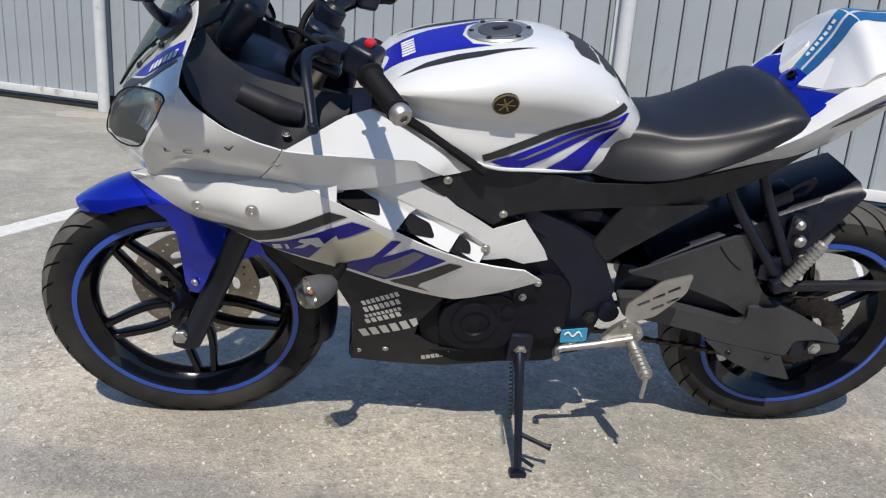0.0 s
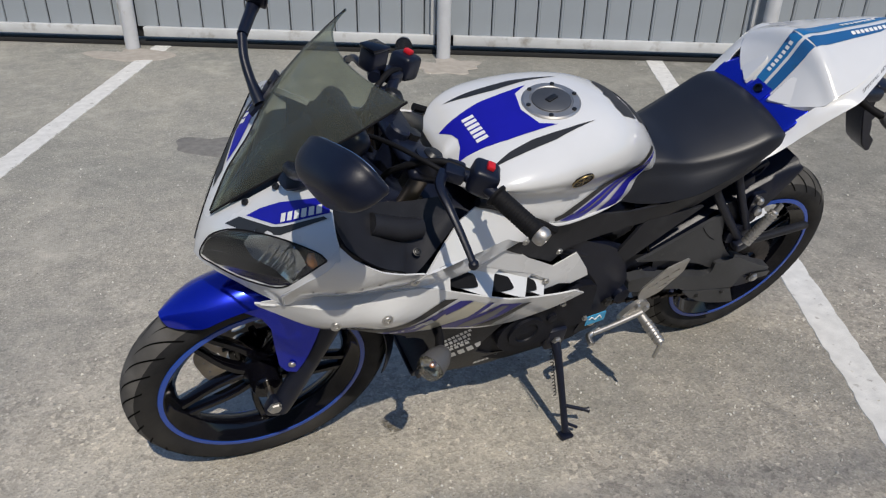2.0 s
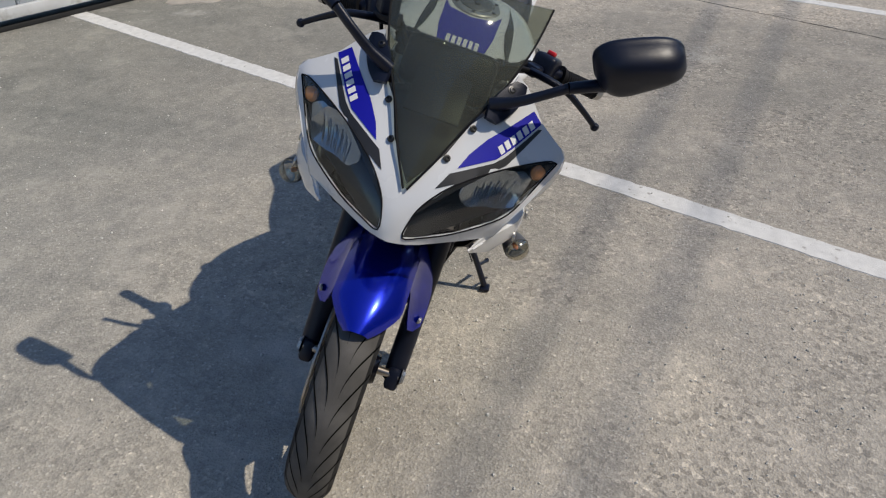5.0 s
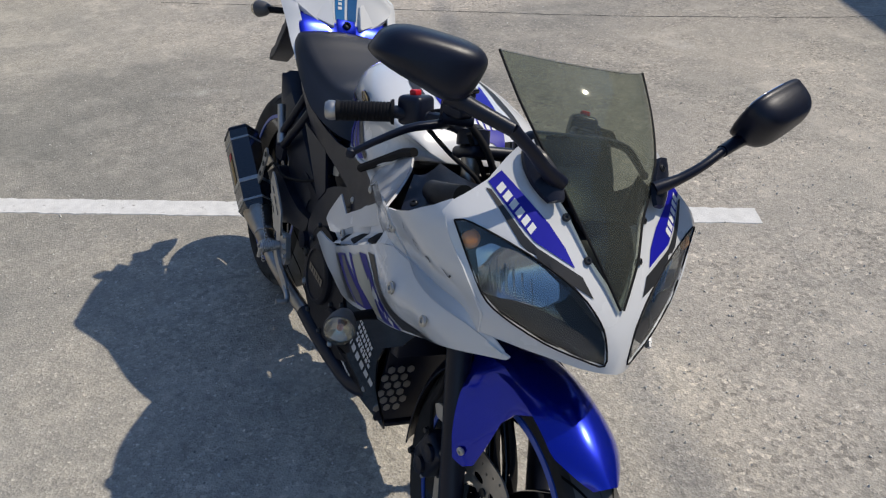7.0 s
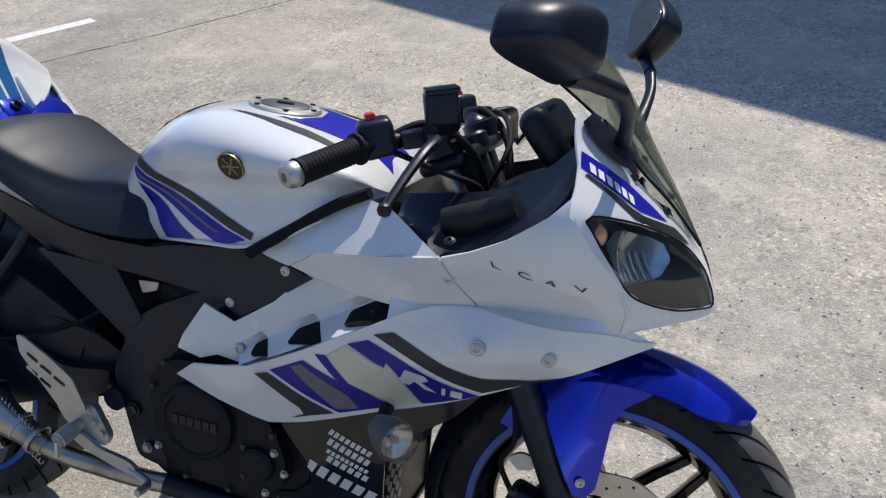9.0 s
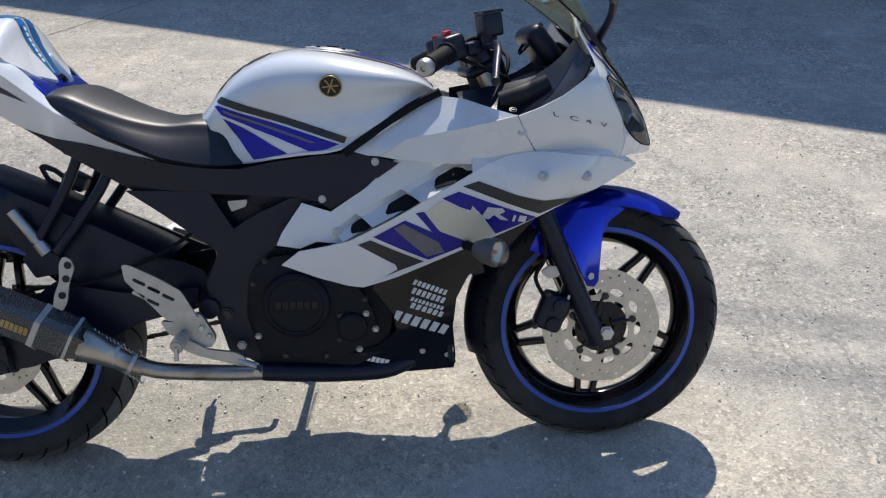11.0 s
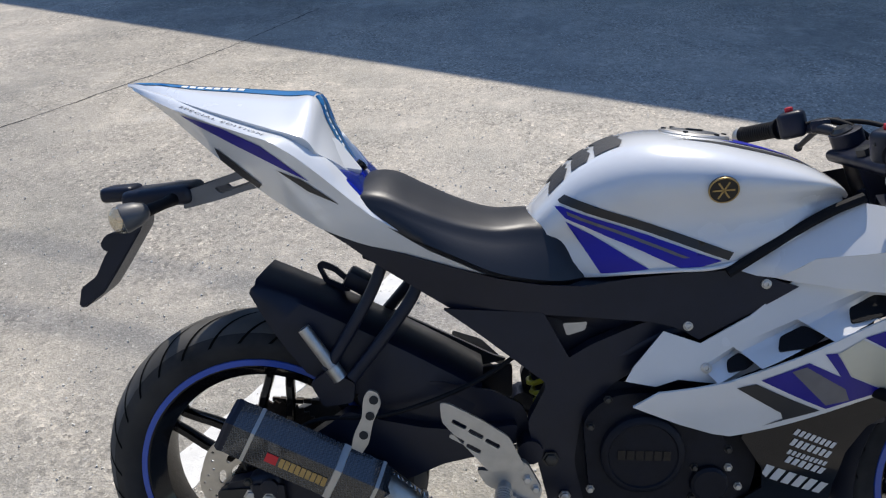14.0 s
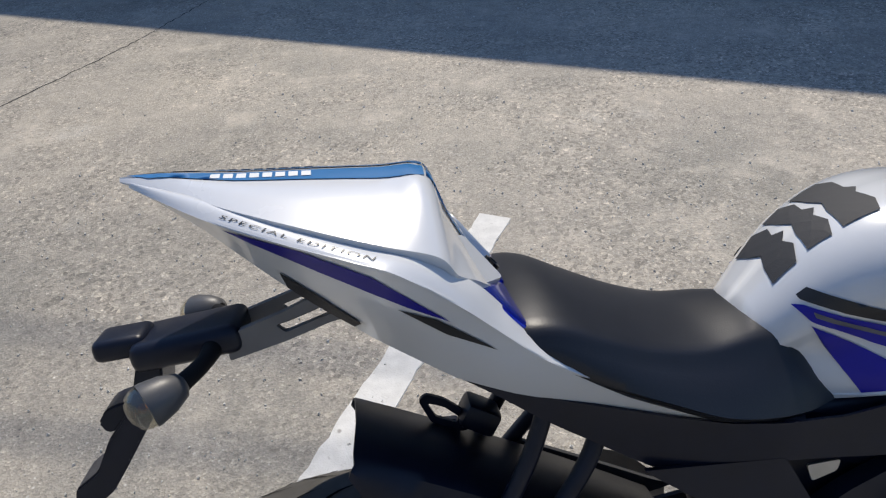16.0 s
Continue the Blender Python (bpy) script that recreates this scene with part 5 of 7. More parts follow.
def tail():
    INNER = [(-.164, .005, 1.001), (-.083, .050, .985), (.0, .090, .959), (.08, .118, .936), (.137, .128, .919), (.185, .125, .886), (.215, .118, .852), (.25, .120, .812), (.32, .126, .770), (.39, .128, .732)]
    OUTER = [(-.162, .009, .996), (-.075, .078, .969), (.0, .118, .948), (.07, .150, .930), (.110, .165, .918), (.165, .159, .878), (.205, .152, .842), (.25, .147, .803), (.32, .142, .762), (.40, .136, .724)]
    I, O = spline(INNER, 8), spline(OUTER, 8)
    TAIL = bend([(x, z, y) for x, y, z in OUTER] + [(-.135, .978, .010), (.16, .776, .100), (.07, .828, .078), (-.02, .888, .048), (-.09, .945, .022), (.45, .697, .128), (.30, .738, .122), (.22, .754, .112), (.10, .870, .135), (.20, .800, .132)], 1e-5)
    OUT = [(x, z) for x, y, z in O[::4]] + [(.455, .698), (.44, .690), (.36, .712), (.29, .733), (.22, .752), (.16, .772), (.075, .822), (-.012, .883), (-.09, .943), (-.135, .975)]
    for s in SIDES:
        bm, tr = sheet(OUT, TAIL, 0.003, s, (), 0.014)
        t = part("tail_fairing", bm, WHITE, bike, "white tail fairing with violet flash")
        rows = []
        for i, o in zip(I, O):
            i, o = np.array(i) * (1, s, 1), np.array(o) * (1, s, 1)
            rows.append([tuple(o * (1 - k) + i * k + np.array([0, 0, 0.003 * math.sin(math.pi * k)])) for k in np.linspace(-0.04, 1, 7)])
        bm = skin(bmesh.new(), rows, closed=False)
        bm.normal_update()
        if sum(f.normal.z for f in bm.faces) < 0: bmesh.ops.reverse_faces(bm, faces=bm.faces)
        ledge_tree = BVHTree.FromBMesh(bm)
        thicken(bm, 0.003)
        part("tail_ledge", bm, WHITE, t, "", 50)
        part("violet_flash", side_decal([[(-.058, .958), (.017, .940), (.085, .913), (.116, .891), (.155, .858), (.115, .878), (.097, .887), (.032, .914), (-.030, .942)]], tr, s), PURPLE, t, "violet flash decal")
        part("black_flash", side_decal([[(.106, .875), (.143, .861), (.200, .820), (.152, .840)]], tr, s), GREY_DECAL, t)
        part("tail_corner", side_decal([[(-.010, .905), (.024, .881), (.068, .846), (.060, .838), (.030, .856), (-.006, .882)]], tr, s, off=0.002), DUSTY_LIT, t, "dark grey lower corner")
        bm = text_mesh("SPECIAL EDITION", 0.014, 1.25)
        bmesh.ops.subdivide_edges(bm, edges=[e for e in bm.edges if e.calc_length() > 0.012], cuts=2)
        L_ = max(v.co.x for v in bm.verts)
        for v in bm.verts:
            u, k = v.co.x / L_, v.co.y / 0.010
            x = (-.060 + .148 * u if s < 0 else .088 - .148 * u) - 0.004 * k * s
            k = 0.20 + 0.17 * k
            i = np.array([np.interp(x, I[:, 0], I[:, c]) for c in range(3)])
            o = np.array([np.interp(x, O[:, 0], O[:, c]) for c in range(3)])
            p = o * (1 - k) + i * k
            drop = ledge_tree.ray_cast(Vector((p[0], s * p[1], 2)), Vector((0, 0, -1)))
            v.co = (p[0], s * p[1], (drop[0].z if drop[0] else p[2]) + 0.0010)
        part("edition_lettering", bm, GREY_DECAL, t, "small dark letters SPECIAL EDITION", 0)
    # seat hump cover: ridge line, shoulders and a steep front face
    st = [(-.172, 1.006, .004, 1.002), (-.12, 1.005, .030, .992), (-.05, 0.998, .075, .975), (.03, .993, .112, .955), (.10, .988, .135, .937), (.150, .984, .140, .922), (.168, .940, .136, .900), (.188, .900, .112, .884), (.207, .866, .074, .862)]
    P = spline(st, 5)
    rings = []
    for x, zt, w, zb in P:
        flat = min(0.3 * w, 0.020 + 0.45 * max(0, x - .12))
        zt2 = max(zt, zb + 0.002)
        half = [(0, zt2), (flat * .55, zt2), (flat, zt2 - 0.003), (flat + (w - flat) * .25, zt2 - (zt2 - zb) * .18), (flat + (w - flat) * .6, zt2 - (zt2 - zb) * .52), (flat + (w - flat) * .9, zt2 - (zt2 - zb) * .88), (w, zb), (w * .97, zb - 0.012 * min(1, w / 0.05))]
        rings.append([(x, y, z) for y, z in half] + [(x, -y, z) for y, z in half[::-1]])
    bm = skin(bmesh.new(), rings)
    tree = BVHTree.FromBMesh(bm)
    hump = part("seat_cover", bm, WHITE, bike, "white pointed seat hump with teal stripes", 30)
    ahead = lambda loops, **k: decal(loops, tree, lambda u, v: (u + 0.9, v, 1.83), Vector((-0.7, 0, -0.7)), **k)
    for s, m_ in ((1, NAVY_DECAL), (-1, TEAL)):
        part("stripe", top_decal([[(-.165, s * .0), (-.10, s * .006), (.149, s * .005), (.149, s * .036), (-.05, s * .028), (-.14, s * .010)]], tree), m_, hump, "blue stripe along the hump")
        part("stripe", ahead([[(.100, s * .004), (.262, s * .004), (.262, s * .028), (.100, s * .034)]]), m_, hump, "blue stripe down the hump")
    letter_parts("letter_block", [[(x, g * .012), (x + .010, g * .012), (x + .010, g * .022), (x, g * .022)] for g in SIDES for x in np.linspace(-.075, .02, 8)], lambda l: top_decal(l, tree, off=0.002), WHITE_TRIM, hump)
    letter_parts("letter_block", [[(x, -.022), (x + .010, -.022), (x + .010, -.012), (x, -.012)] for x in np.linspace(.125, .215, 7)], lambda l: ahead(l, off=0.0022), WHITE_TRIM, hump)
    for s in SIDES:
        # raised wing with its screw
        n_ = Vector((.80, s * .10, .58)).normalized()
        tip, inner, outer = Vector((.220, s * .034, .850)), Vector((.176, s * .036, .908)), Vector((.172, s * .120, .872))
        mid_ = (inner + outer) / 2
        corners = [Vector(p) for p in rounded([(0, 0), (1, 0), (.95, .75), (0, 1)], 0.10, 3)]
        ring = lambda k, h_: [mid_ + (tip + (inner - tip) * q.x + (outer - tip) * q.y - mid_) * k + n_ * h_ for q in corners]
        wing = part("hump_wing", skin(bmesh.new(), [ring(1.04, -.014), ring(1.0, .006), ring(.94, .010)]), WHITE, hump, "", 40)
        screw(tuple(Vector((.166, s * .063, .899)) + n_ * .0100), n_, wing, 0.0055, DARKBOLT)
    # blue saddle panel between seat and hump
    bm = loft_x([.165, .19, .215, .25], [.888, .873, .857, .822], [.85, .83, .81, .78], [.112, .122, .127, .12], 14, 0.42, shoulder=0.7)
    blue = part("saddle_panel", bm, BLUE, bike, "deep blue panel behind the seat", 50)
    lock_n = Vector((.72, 0, .69))
    part("lock_panel", block((.040, .052, .012), (.212, 0, .857), 0.004, (0, 46, 0)), BLUE, blue)
    part("seat_lock", lathe([(0.002, 0), (0.0105, 0), (0.0105, 0.006), (0.006, 0.007), (0.005, 0.003)], Vector((.214, 0, .859)) + lock_n * .003, lock_n, 20), GLOSS, blue, "round black seat lock")
    # underside of the tail
    part("tail_underside", loft_x([-.05, .02, .1, .2, .35, .5], [.93, .89, .84, .79, .74, .70], [.912, .862, .805, .76, .70, .66], [.02, .035, .06, .08, .10, .1], 14, 0.6), BLACK, bike)


tail()


def plate(loop, y0, y1, material, name, parent=bike, label="", holes=(), r=0.006, res=0.03):
    """A flat plate standing along the bike between two distances from its middle."""
    s = 1 if y0 + y1 > 0 else -1
    a, b = max(abs(y0), abs(y1)), min(abs(y0), abs(y1))
    bm, _ = sheet(rounded(loop, r, 3), a, a - b, s, [rounded(h, min(r, 0.004), 3) for h in holes], res)
    return part(name, bm, material, parent, label)


def bar(name, pts, r, material, parent=bike, label="", segs=12, n=6, **k):
    return part(name, tube(pts, r, segs, n, **k), material, parent, label)


def hexbolt(at, axis, parent, r=0.007, material=BOLT):
    return part("bolt", lathe([(r * 1.35, -0.002), (r * 1.35, 0.001), (r * 1.1, 0.0012), (r, 0.005), (r * 0.8, 0.006)], at, axis, 6), material, parent)


# -- frame, side covers --
COVER = bend([(.16, .776, .095), (.29, .735, .122), (.45, .696, .130), (.581, .674, .118), (.70, .69, .124), (.819, .705, .138), (.862, .686, .150), (.912, .681, .158), (.75, .612, .130), (.767, .588, .135), (.60, .64, .118), (.377, .635, .105), (.293, .675, .105)], 2e-5)
COVER_OUT = [(.150, .778), (.22, .752), (.30, .733), (.38, .710), (.45, .693), (.52, .680), (.585, .676), (.66, .690), (.74, .699), (.819, .706), (.86, .698), (.908, .684), (.84, .637), (.767, .590), (.74, .606), (.70, .616), (.60, .623), (.50, .629), (.42, .632), (.374, .633), (.332, .660), (.293, .686), (.246, .716), (.20, .748)]
for s in SIDES:
    bm, _ = sheet(COVER_OUT, COVER, 0.004, s, (), 0.02)
    # left cover painted in the sunlit tone, right one in plain black
    cov = part("side_cover", bm, BLACK if s < 0 else DUSTY_LIT, bike, "long black plastic side cover under tank and seat")
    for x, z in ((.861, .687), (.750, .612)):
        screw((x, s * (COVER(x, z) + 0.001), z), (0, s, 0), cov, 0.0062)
    plate([(.355, .640), (.52, .632), (.566, .548), (.529, .506), (.477, .547), (.42, .592)], s * .110, s * .1165, BLACK if s < 0 else DUSTY_LIT, "lower_cover", cov, r=0.006)
    spar = plate([(.505, .525), (.529, .506), (.495, .436), (.521, .332), (.535, .275), (.600, .262), (.575, .364), (.585, .443), (.634, .504), (.715, .557), (.745, .604), (.690, .616), (.600, .576), (.556, .548)], s * .088, s * .114, BLACK, "frame_spar", label="black steel frame spar", r=0.014)
    plate([(.553, .609), (.594, .611), (.590, .597), (.560, .587)], s * .100, s * .103, ALU if s < 0 else BLACK, "frame_tab", spar, r=0.004)
    hexbolt((.535, s * .119, .370), (0, s, 0), spar, 0.011, DARKBOLT)
    hexbolt((.56, s * .119, .30), (0, s, 0), spar, 0.008)
    plate([(.48, .625), (.63, .628), (.64, .55), (.56, .53), (.51, .56)], s * .070, s * .075, BLACK, "frame_gusset", spar, r=0.008)
    bar("frame_tube", [(1.02, s * .06, .72), (.90, s * .10, .66), (.70, s * .10, .58), (.55, s * .09, .50)], 0.017, BLACK)
    bar("subframe_tube", [(.55, s * .09, .66), (.35, s * .08, .70), (.12, s * .06, .80)], 0.012, BLACK)
# added dark core under tank and seat, blocks daylight between the panels
part("dark_core", loft_x([.22, .40, .58, .70, .80, .95, 1.05], [.72, .69, .69, .70, .72, .76, .76], [.71, .645, .60, .57, .56, .60, .66], [.06, .08, .09, .10, .11, .12, .09], 14, 0.5), BLACK, bike)

# -- engine --
case = plate([(.555, .28), (.60, .245), (.80, .238), (.87, .275), (.885, .36), (.85, .44), (.77, .505), (.62, .51), (.56, .45)], .0001, .112, ENGINE, "crankcase", label="black cast engine case", r=0.02)
plate([(.555, .28), (.60, .245), (.80, .238), (.87, .275), (.885, .36), (.85, .44), (.77, .505), (.62, .51), (.56, .45)], -.0001, -.112, ENGINE, "crankcase_half", case, r=0.02)
part("cylinder", block((.13, .16, .22), (.855, 0, .535), 0.012, (0, 35, 0)), ENGINE, bike)
for k in range(6):
    c = Vector((.80, 0, .455)).lerp(Vector((.90, 0, .60)), k / 5)
    part("cooling_fin", block((.15, .18, .005), tuple(c), 0.002, (0, 35, 0)), ENGINE, bike)
# right: clutch cover with round cap
clutch = plate([(.585, .455), (.63, .495), (.70, .500), (.77, .47), (.825, .41), (.85, .345), (.84, .295), (.77, .272), (.66, .275), (.60, .31)], -.110, -.136, ENGINE, "clutch_cover", r=0.025)
capc = (.684, -.136, .392)
part("clutch_cap", lathe([(0.002, 0), (0.070, 0), (0.069, 0.010), (0.065, 0.014), (0.058, 0.015), (0.056, 0.012), (0.002, 0.013)], capc, (0, -1, 0), 48), ENGINE, clutch, "round black clutch cap")
bm, tr = sheet([(.62, .33), (.75, .33), (.75, .46), (.62, .46)], .1494, 0, -1, (), 0.03)
letter_parts("cap_letter", word_blocks(6, (.640, .386), (.730, .384), .017, 0.0, 0.2), lambda l: side_decal(l, tr, -1, off=0.0012, res=0.03), GLOSS, clutch)
part("oil_cap", lathe([(0.002, 0), (0.032, 0), (0.031, 0.010), (0.026, 0.014), (0.002, 0.014)], (.797, -.134, .337), (0, -1, 0), 28), ENGINE, clutch)
for x, z in ((.598, .44), (.625, .488), (.76, .474), (.826, .398), (.846, .33), (.81, .286), (.74, .275), (.655, .28), (.600, .325), (.770, .310), (.828, .365), (.772, .365)):
    hexbolt((x, -.137, z), (0, -1, 0), clutch, 0.0055, DARKBOLT if (int(x * 1000) % 3) else BOLT)
# left: generator and sprocket covers
gen = plate([(.70, .30), (.80, .295), (.845, .33), (.845, .39), (.80, .425), (.72, .435), (.69, .40)], .110, .138, ENGINE, "generator_cover", r=0.03)
part("generator_cap", lathe([(0.002, 0), (0.046, 0), (0.045, 0.006), (0.030, 0.007), (0.028, 0.003), (0.012, 0.003), (0.002, 0.006)], (.775, .138, .366), (0, 1, 0), 36), ENGINE, gen)
part("timing_plug", lathe([(0.002, 0), (0.013, 0), (0.013, 0.006), (0.006, 0.007)], (.712, .138, .395), (0, 1, 0), 20), ENGINE, gen)
spk = plate([(.585, .335), (.60, .465), (.66, .475), (.705, .44), (.70, .33), (.64, .315)], .110, .130, ENGINE, "sprocket_cover", r=0.02)
for x, z in ((.66, .46), (.685, .425), (.60, .345)):
    hexbolt((x, .131, z), (0, 1, 0), spk, 0.006)
plate([(.535, .318), (.59, .312), (.592, .345), (.538, .352)], .1305, .1325, STICKER, "sticker", bike, "light blue sticker with a white squiggle", r=0.003)
bar("sticker_mark", [(.547, .133, .330), (.556, .133, .342), (.566, .133, .330), (.577, .133, .340), (.584, .133, .334)], 0.0018, WHITE_TRIM)
# belly pan floor and inner wall
part("belly_floor", block((.40, .15, .012), (.82, 0, .222), 0.004), BLACK, bike)
part("radiator", block((.03, .26, .22), (1.045, 0, .545), 0.006, (0, -12, 0)), BLACK, bike)
part("inner_wall", block((.012, .20, .26), (1.0, 0, .36), 0.004, (0, -4, 0)), BLACK, bike)
# aluminium discs stand in for lit ground showing through the grille holes
for s in (-1,):
    grille = new("honeycomb_grille")
    grille.parent = bike
    for i in range(7):
        for j in range(3):
            y = s * (.045 + j * .022 + (i % 2) * .011)
            z = .245 + i * .019
            bm = lathe([(0.001, -0.001), (0.0088, -0.001), (0.0088, 0.001), (0.001, 0.001)], (1.012, y, z), (1, 0, 0.05), 6)
            part("daylight_cell", bm, ALU, grille)

# -- front fork, fender, brake --
for s in SIDES:
    d = Vector((-.426, 0, 1)).normalized()
    foot = Vector((1.338, s * .094, .262))
    leg = part("fork_leg", tube([tuple(foot), tuple(foot + d * .06), tuple(foot + d * .33)], [0.021, 0.0225, 0.0225], 20, 4), BLACK, bike, "black fork leg")
    part("stanchion", tube([tuple(foot + d * .32), tuple(foot + d * .68)], 0.0165, 16), STEEL, leg)
    part("fork_cap", lathe([(0.002, 0), (0.019, 0), (0.019, 0.012), (0.013, 0.018), (0.002, 0.018)], foot + d * .68, d, 16), DARKBOLT, leg)
    part("dust_seal", lathe([(0.017, 0), (0.026, 0), (0.026, 0.018), (0.017, 0.022)], foot + d * .325, d, 20), SOFT, leg)
    part("axle_clamp", block((.042, .030, .05), tuple(foot + Vector((.008, 0, .012))), 0.01, (0, -23, 0)), BLACK, leg)
    hexbolt((1.352, s * .111, .287), (0, s, 0), leg, 0.013, BOLT)
part("axle", lathe([(0.009, -0.105), (0.009, 0.105)], FRONT, (0, 1, 0), 12), STEEL, bike)


def fender():
    """Blue arch over the tyre with flanks down to the fork, and a black tail behind."""
    def arch(a0, a1, r, w, n, drop):
        rings = []
        for k, a in enumerate(np.linspace(radians(a0), radians(a1), n)):
            t = k / (n - 1)
            tip = min(1, 0.12 + (t * 5.0)) if drop else 1
            row = []
            for v in np.linspace(-1, 1, 15):
                ww = w * (tip ** 0.5)
                rr = r - 0.034 * abs(v) ** 2.4 * (0.5 + 0.5 * tip)
                row.append((FRONT.x + rr * math.cos(a), v * ww, FRONT.z + rr * math.sin(a)))
            rings.append(row)
        bm = skin(bmesh.new(), rings, closed=False)
        bm.normal_update()
        f = bm.faces[:][len(bm.faces) // 2]
        if f.normal.dot(f.calc_center_median() - FRONT) < 0: bmesh.ops.reverse_faces(bm, faces=bm.faces)
        thicken(bm, 0.003)
        return bm
    ob = part("front_fender", arch(52, 124, 0.312, .066, 26, True), BLUE, bike, "deep blue front fender", 60)
    part("fender_tail", arch(124, 192, 0.306, .058, 18, False), BLACK, ob, "black rear part of the fender", 60)
    FL = bend([(1.225, .56, .062), (1.30, .575, .058), (1.40, .555, .058), (1.365, .53, .064), (1.348, .50, .070), (1.343, .45, .078), (1.337, .402, .088), (1.308, .398, .112), (1.292, .43, .114), (1.275, .47, .110), (1.255, .52, .090)], 2e-5)
    RW = bend([(1.185, .475, .082), (1.215, .535, .070), (1.245, .52, .074), (1.24, .455, .084)], 2e-5)
    for s in SIDES:
        bm, _ = sheet([(1.225, .556), (1.25, .566), (1.30, .575), (1.36, .568), (1.40, .555), (1.365, .53), (1.348, .50), (1.343, .45), (1.337, .402), (1.325, .392), (1.308, .398), (1.292, .43), (1.275, .47), (1.25, .52)], FL, 0.003, s, (), 0.014)
        part("fender_flank", bm, BLUE, ob, "deep blue fender flank", 60)
        bm, _ = sheet([(1.185, .475), (1.215, .535), (1.24, .558), (1.262, .52), (1.262, .46), (1.24, .455)], RW, 0.003, s, (), 0.016)
        part("fender_wing", bm, BLUE, ob, "", 60)
        screw((1.316, s * .106, .418), (.4, s, 0), ob, 0.006)


fender()


def caliper(at, s, turn, name, parent):
    c = part(name, block((.062, .045, .085), at, 0.012, (0, turn, 0), segs=3), BLACK, parent, "black brake caliper")
    m = Matrix.Translation(at) @ pose(0, 0, 0, 0, turn, 0)
    for dz in (-.022, .022):
        p = m @ Vector((0.008, s * 0.022, dz))
        part("piston_cap", lathe([(0.002, 0), (0.017, 0), (0.016, 0.007), (0.010, 0.009), (0.002, 0.009)], p, (0, s, 0), 20), BLACK, c)
    for dx, dz in ((-.028, .038), (-.028, -.038)):
        hexbolt(tuple(m @ Vector((dx, s * 0.022, dz))), (0, s, 0), c, 0.006, DARKBOLT)
    part("pad_pin", tube([tuple(m @ Vector((.02, s * .012, -.05))), tuple(m @ Vector((.02, s * .012, .05)))], 0.004, 8), BOLT, c)
    return c


fc = caliper((1.232, -.092, .338), -1, 22, "front_caliper", bike)
plate([(1.26, .40), (1.285, .40), (1.275, .33), (1.25, .29), (1.235, .30)], -.075, -.083, BLACK, "caliper_bracket", fc)
plate([(1.205, .432), (1.225, .445), (1.25, .44), (1.246, .42), (1.222, .415)], -.098, -.104, ALU, "hose_clip", bike)
bar("brake_hose", [(1.215, -.10, .372), (1.195, -.10, .42), (1.215, -.105, .47), (1.20, -.10, .56), (1.15, -.08, .68), (1.11, -.06, .80), (1.10, -.12, .90)], 0.0045, SOFT)
caliper((.045, -.098, .296), -1, -10, "rear_caliper", bike)
plate([(.02, .325), (.075, .325), (.078, .275), (.022, .275)], -.121, -.126, BLACK, "axle_block", bike, r=0.003)
hexbolt((.048, -.128, .300), (0, -1, 0), bike, 0.009)

# -- rear: swingarm, hugger, struts, chain --
ARM = [(.480, .430), (.40, .418), (.32, .424), (.24, .44), (.19, .455), (.126, .410), (.045, .335), (-.030, .318), (-.035, .275), (.039, .258), (.119, .268), (.293, .328), (.352, .356), (.47, .385)]
ARM_LEFT = [(.480, .414), (.428, .414), (.347, .388), (.214, .356), (.196, .360), (.191, .372), (.196, .398), (.121, .399), (.070, .372), (.016, .342), (-.038, .319), (-.041, .304), (.012, .315), (.062, .312), (.069, .268), (.160, .287), (.263, .312), (.284, .328), (.380, .351), (.463, .368)]
for s in SIDES:
    # left arm carries the painted sun sheen, right arm stays black
    arm = plate(ARM_LEFT if s > 0 else ARM, s * .080, s * .108, SUNLIT_GREY if s > 0 else BLACK, "swingarm", label="black swingarm in a painted sunlit grey" if s > 0 else "black swingarm", r=0.010)
    plate([(.062, .308), (-.028, .308), (-.05, .300), (-.05, .280), (.010, .262), (.058, .262)], s * .090, s * .104, BLACK, "axle_recess", arm, r=0.006)
    plate([(.03, .312), (-.045, .306), (-.045, .286), (.03, .284)], s * .108, s * .112, DARKBOLT, "chain_adjuster", arm)
    hexbolt((.014, s * .114, .296), (0, s, 0), arm, 0.011, BOLT)
    bar("pivot", [(.50, s * .07, .385), (.50, s * .125, .385)], 0.022, BLACK)
plate([(.20, .475), (.34, .500), (.44, .480), (.49, .455), (.507, .400), (.46, .372), (.337, .369), (.245, .379)], -.078, -.084, BLACK, "inner_mudguard", r=0.012)
mudguard = plate([(.471, .469), (.443, .478), (.375, .512), (.305, .546), (.247, .574), (.224, .520), (.208, .480), (.171, .431), (.117, .380), (.122, .368), (.181, .363), (.240, .398), (.302, .423), (.363, .445), (.458, .465)], .090, .098, SUNLIT_GREY, "inner_mudguard", label="black plastic inner mudguard in a painted sunlit grey", r=0.010)
plate([(.480, .470), (.360, .452), (.220, .420), (.185, .360), (.215, .345), (.350, .375), (.480, .400)], .066, .074, BLACK, "mudguard_liner", mudguard, r=0.010)
part("mudguard_seam", tube([(.297, .0985, .540), (.280, .0987, .520), (.255, .0987, .497), (.238, .0985, .486)], 0.0012, 6, 3), SOFT, mudguard)
part("swingarm_bridge", block((.07, .17, .06), (.40, 0, .39), 0.01, (0, 12, 0)), BLACK, bike)


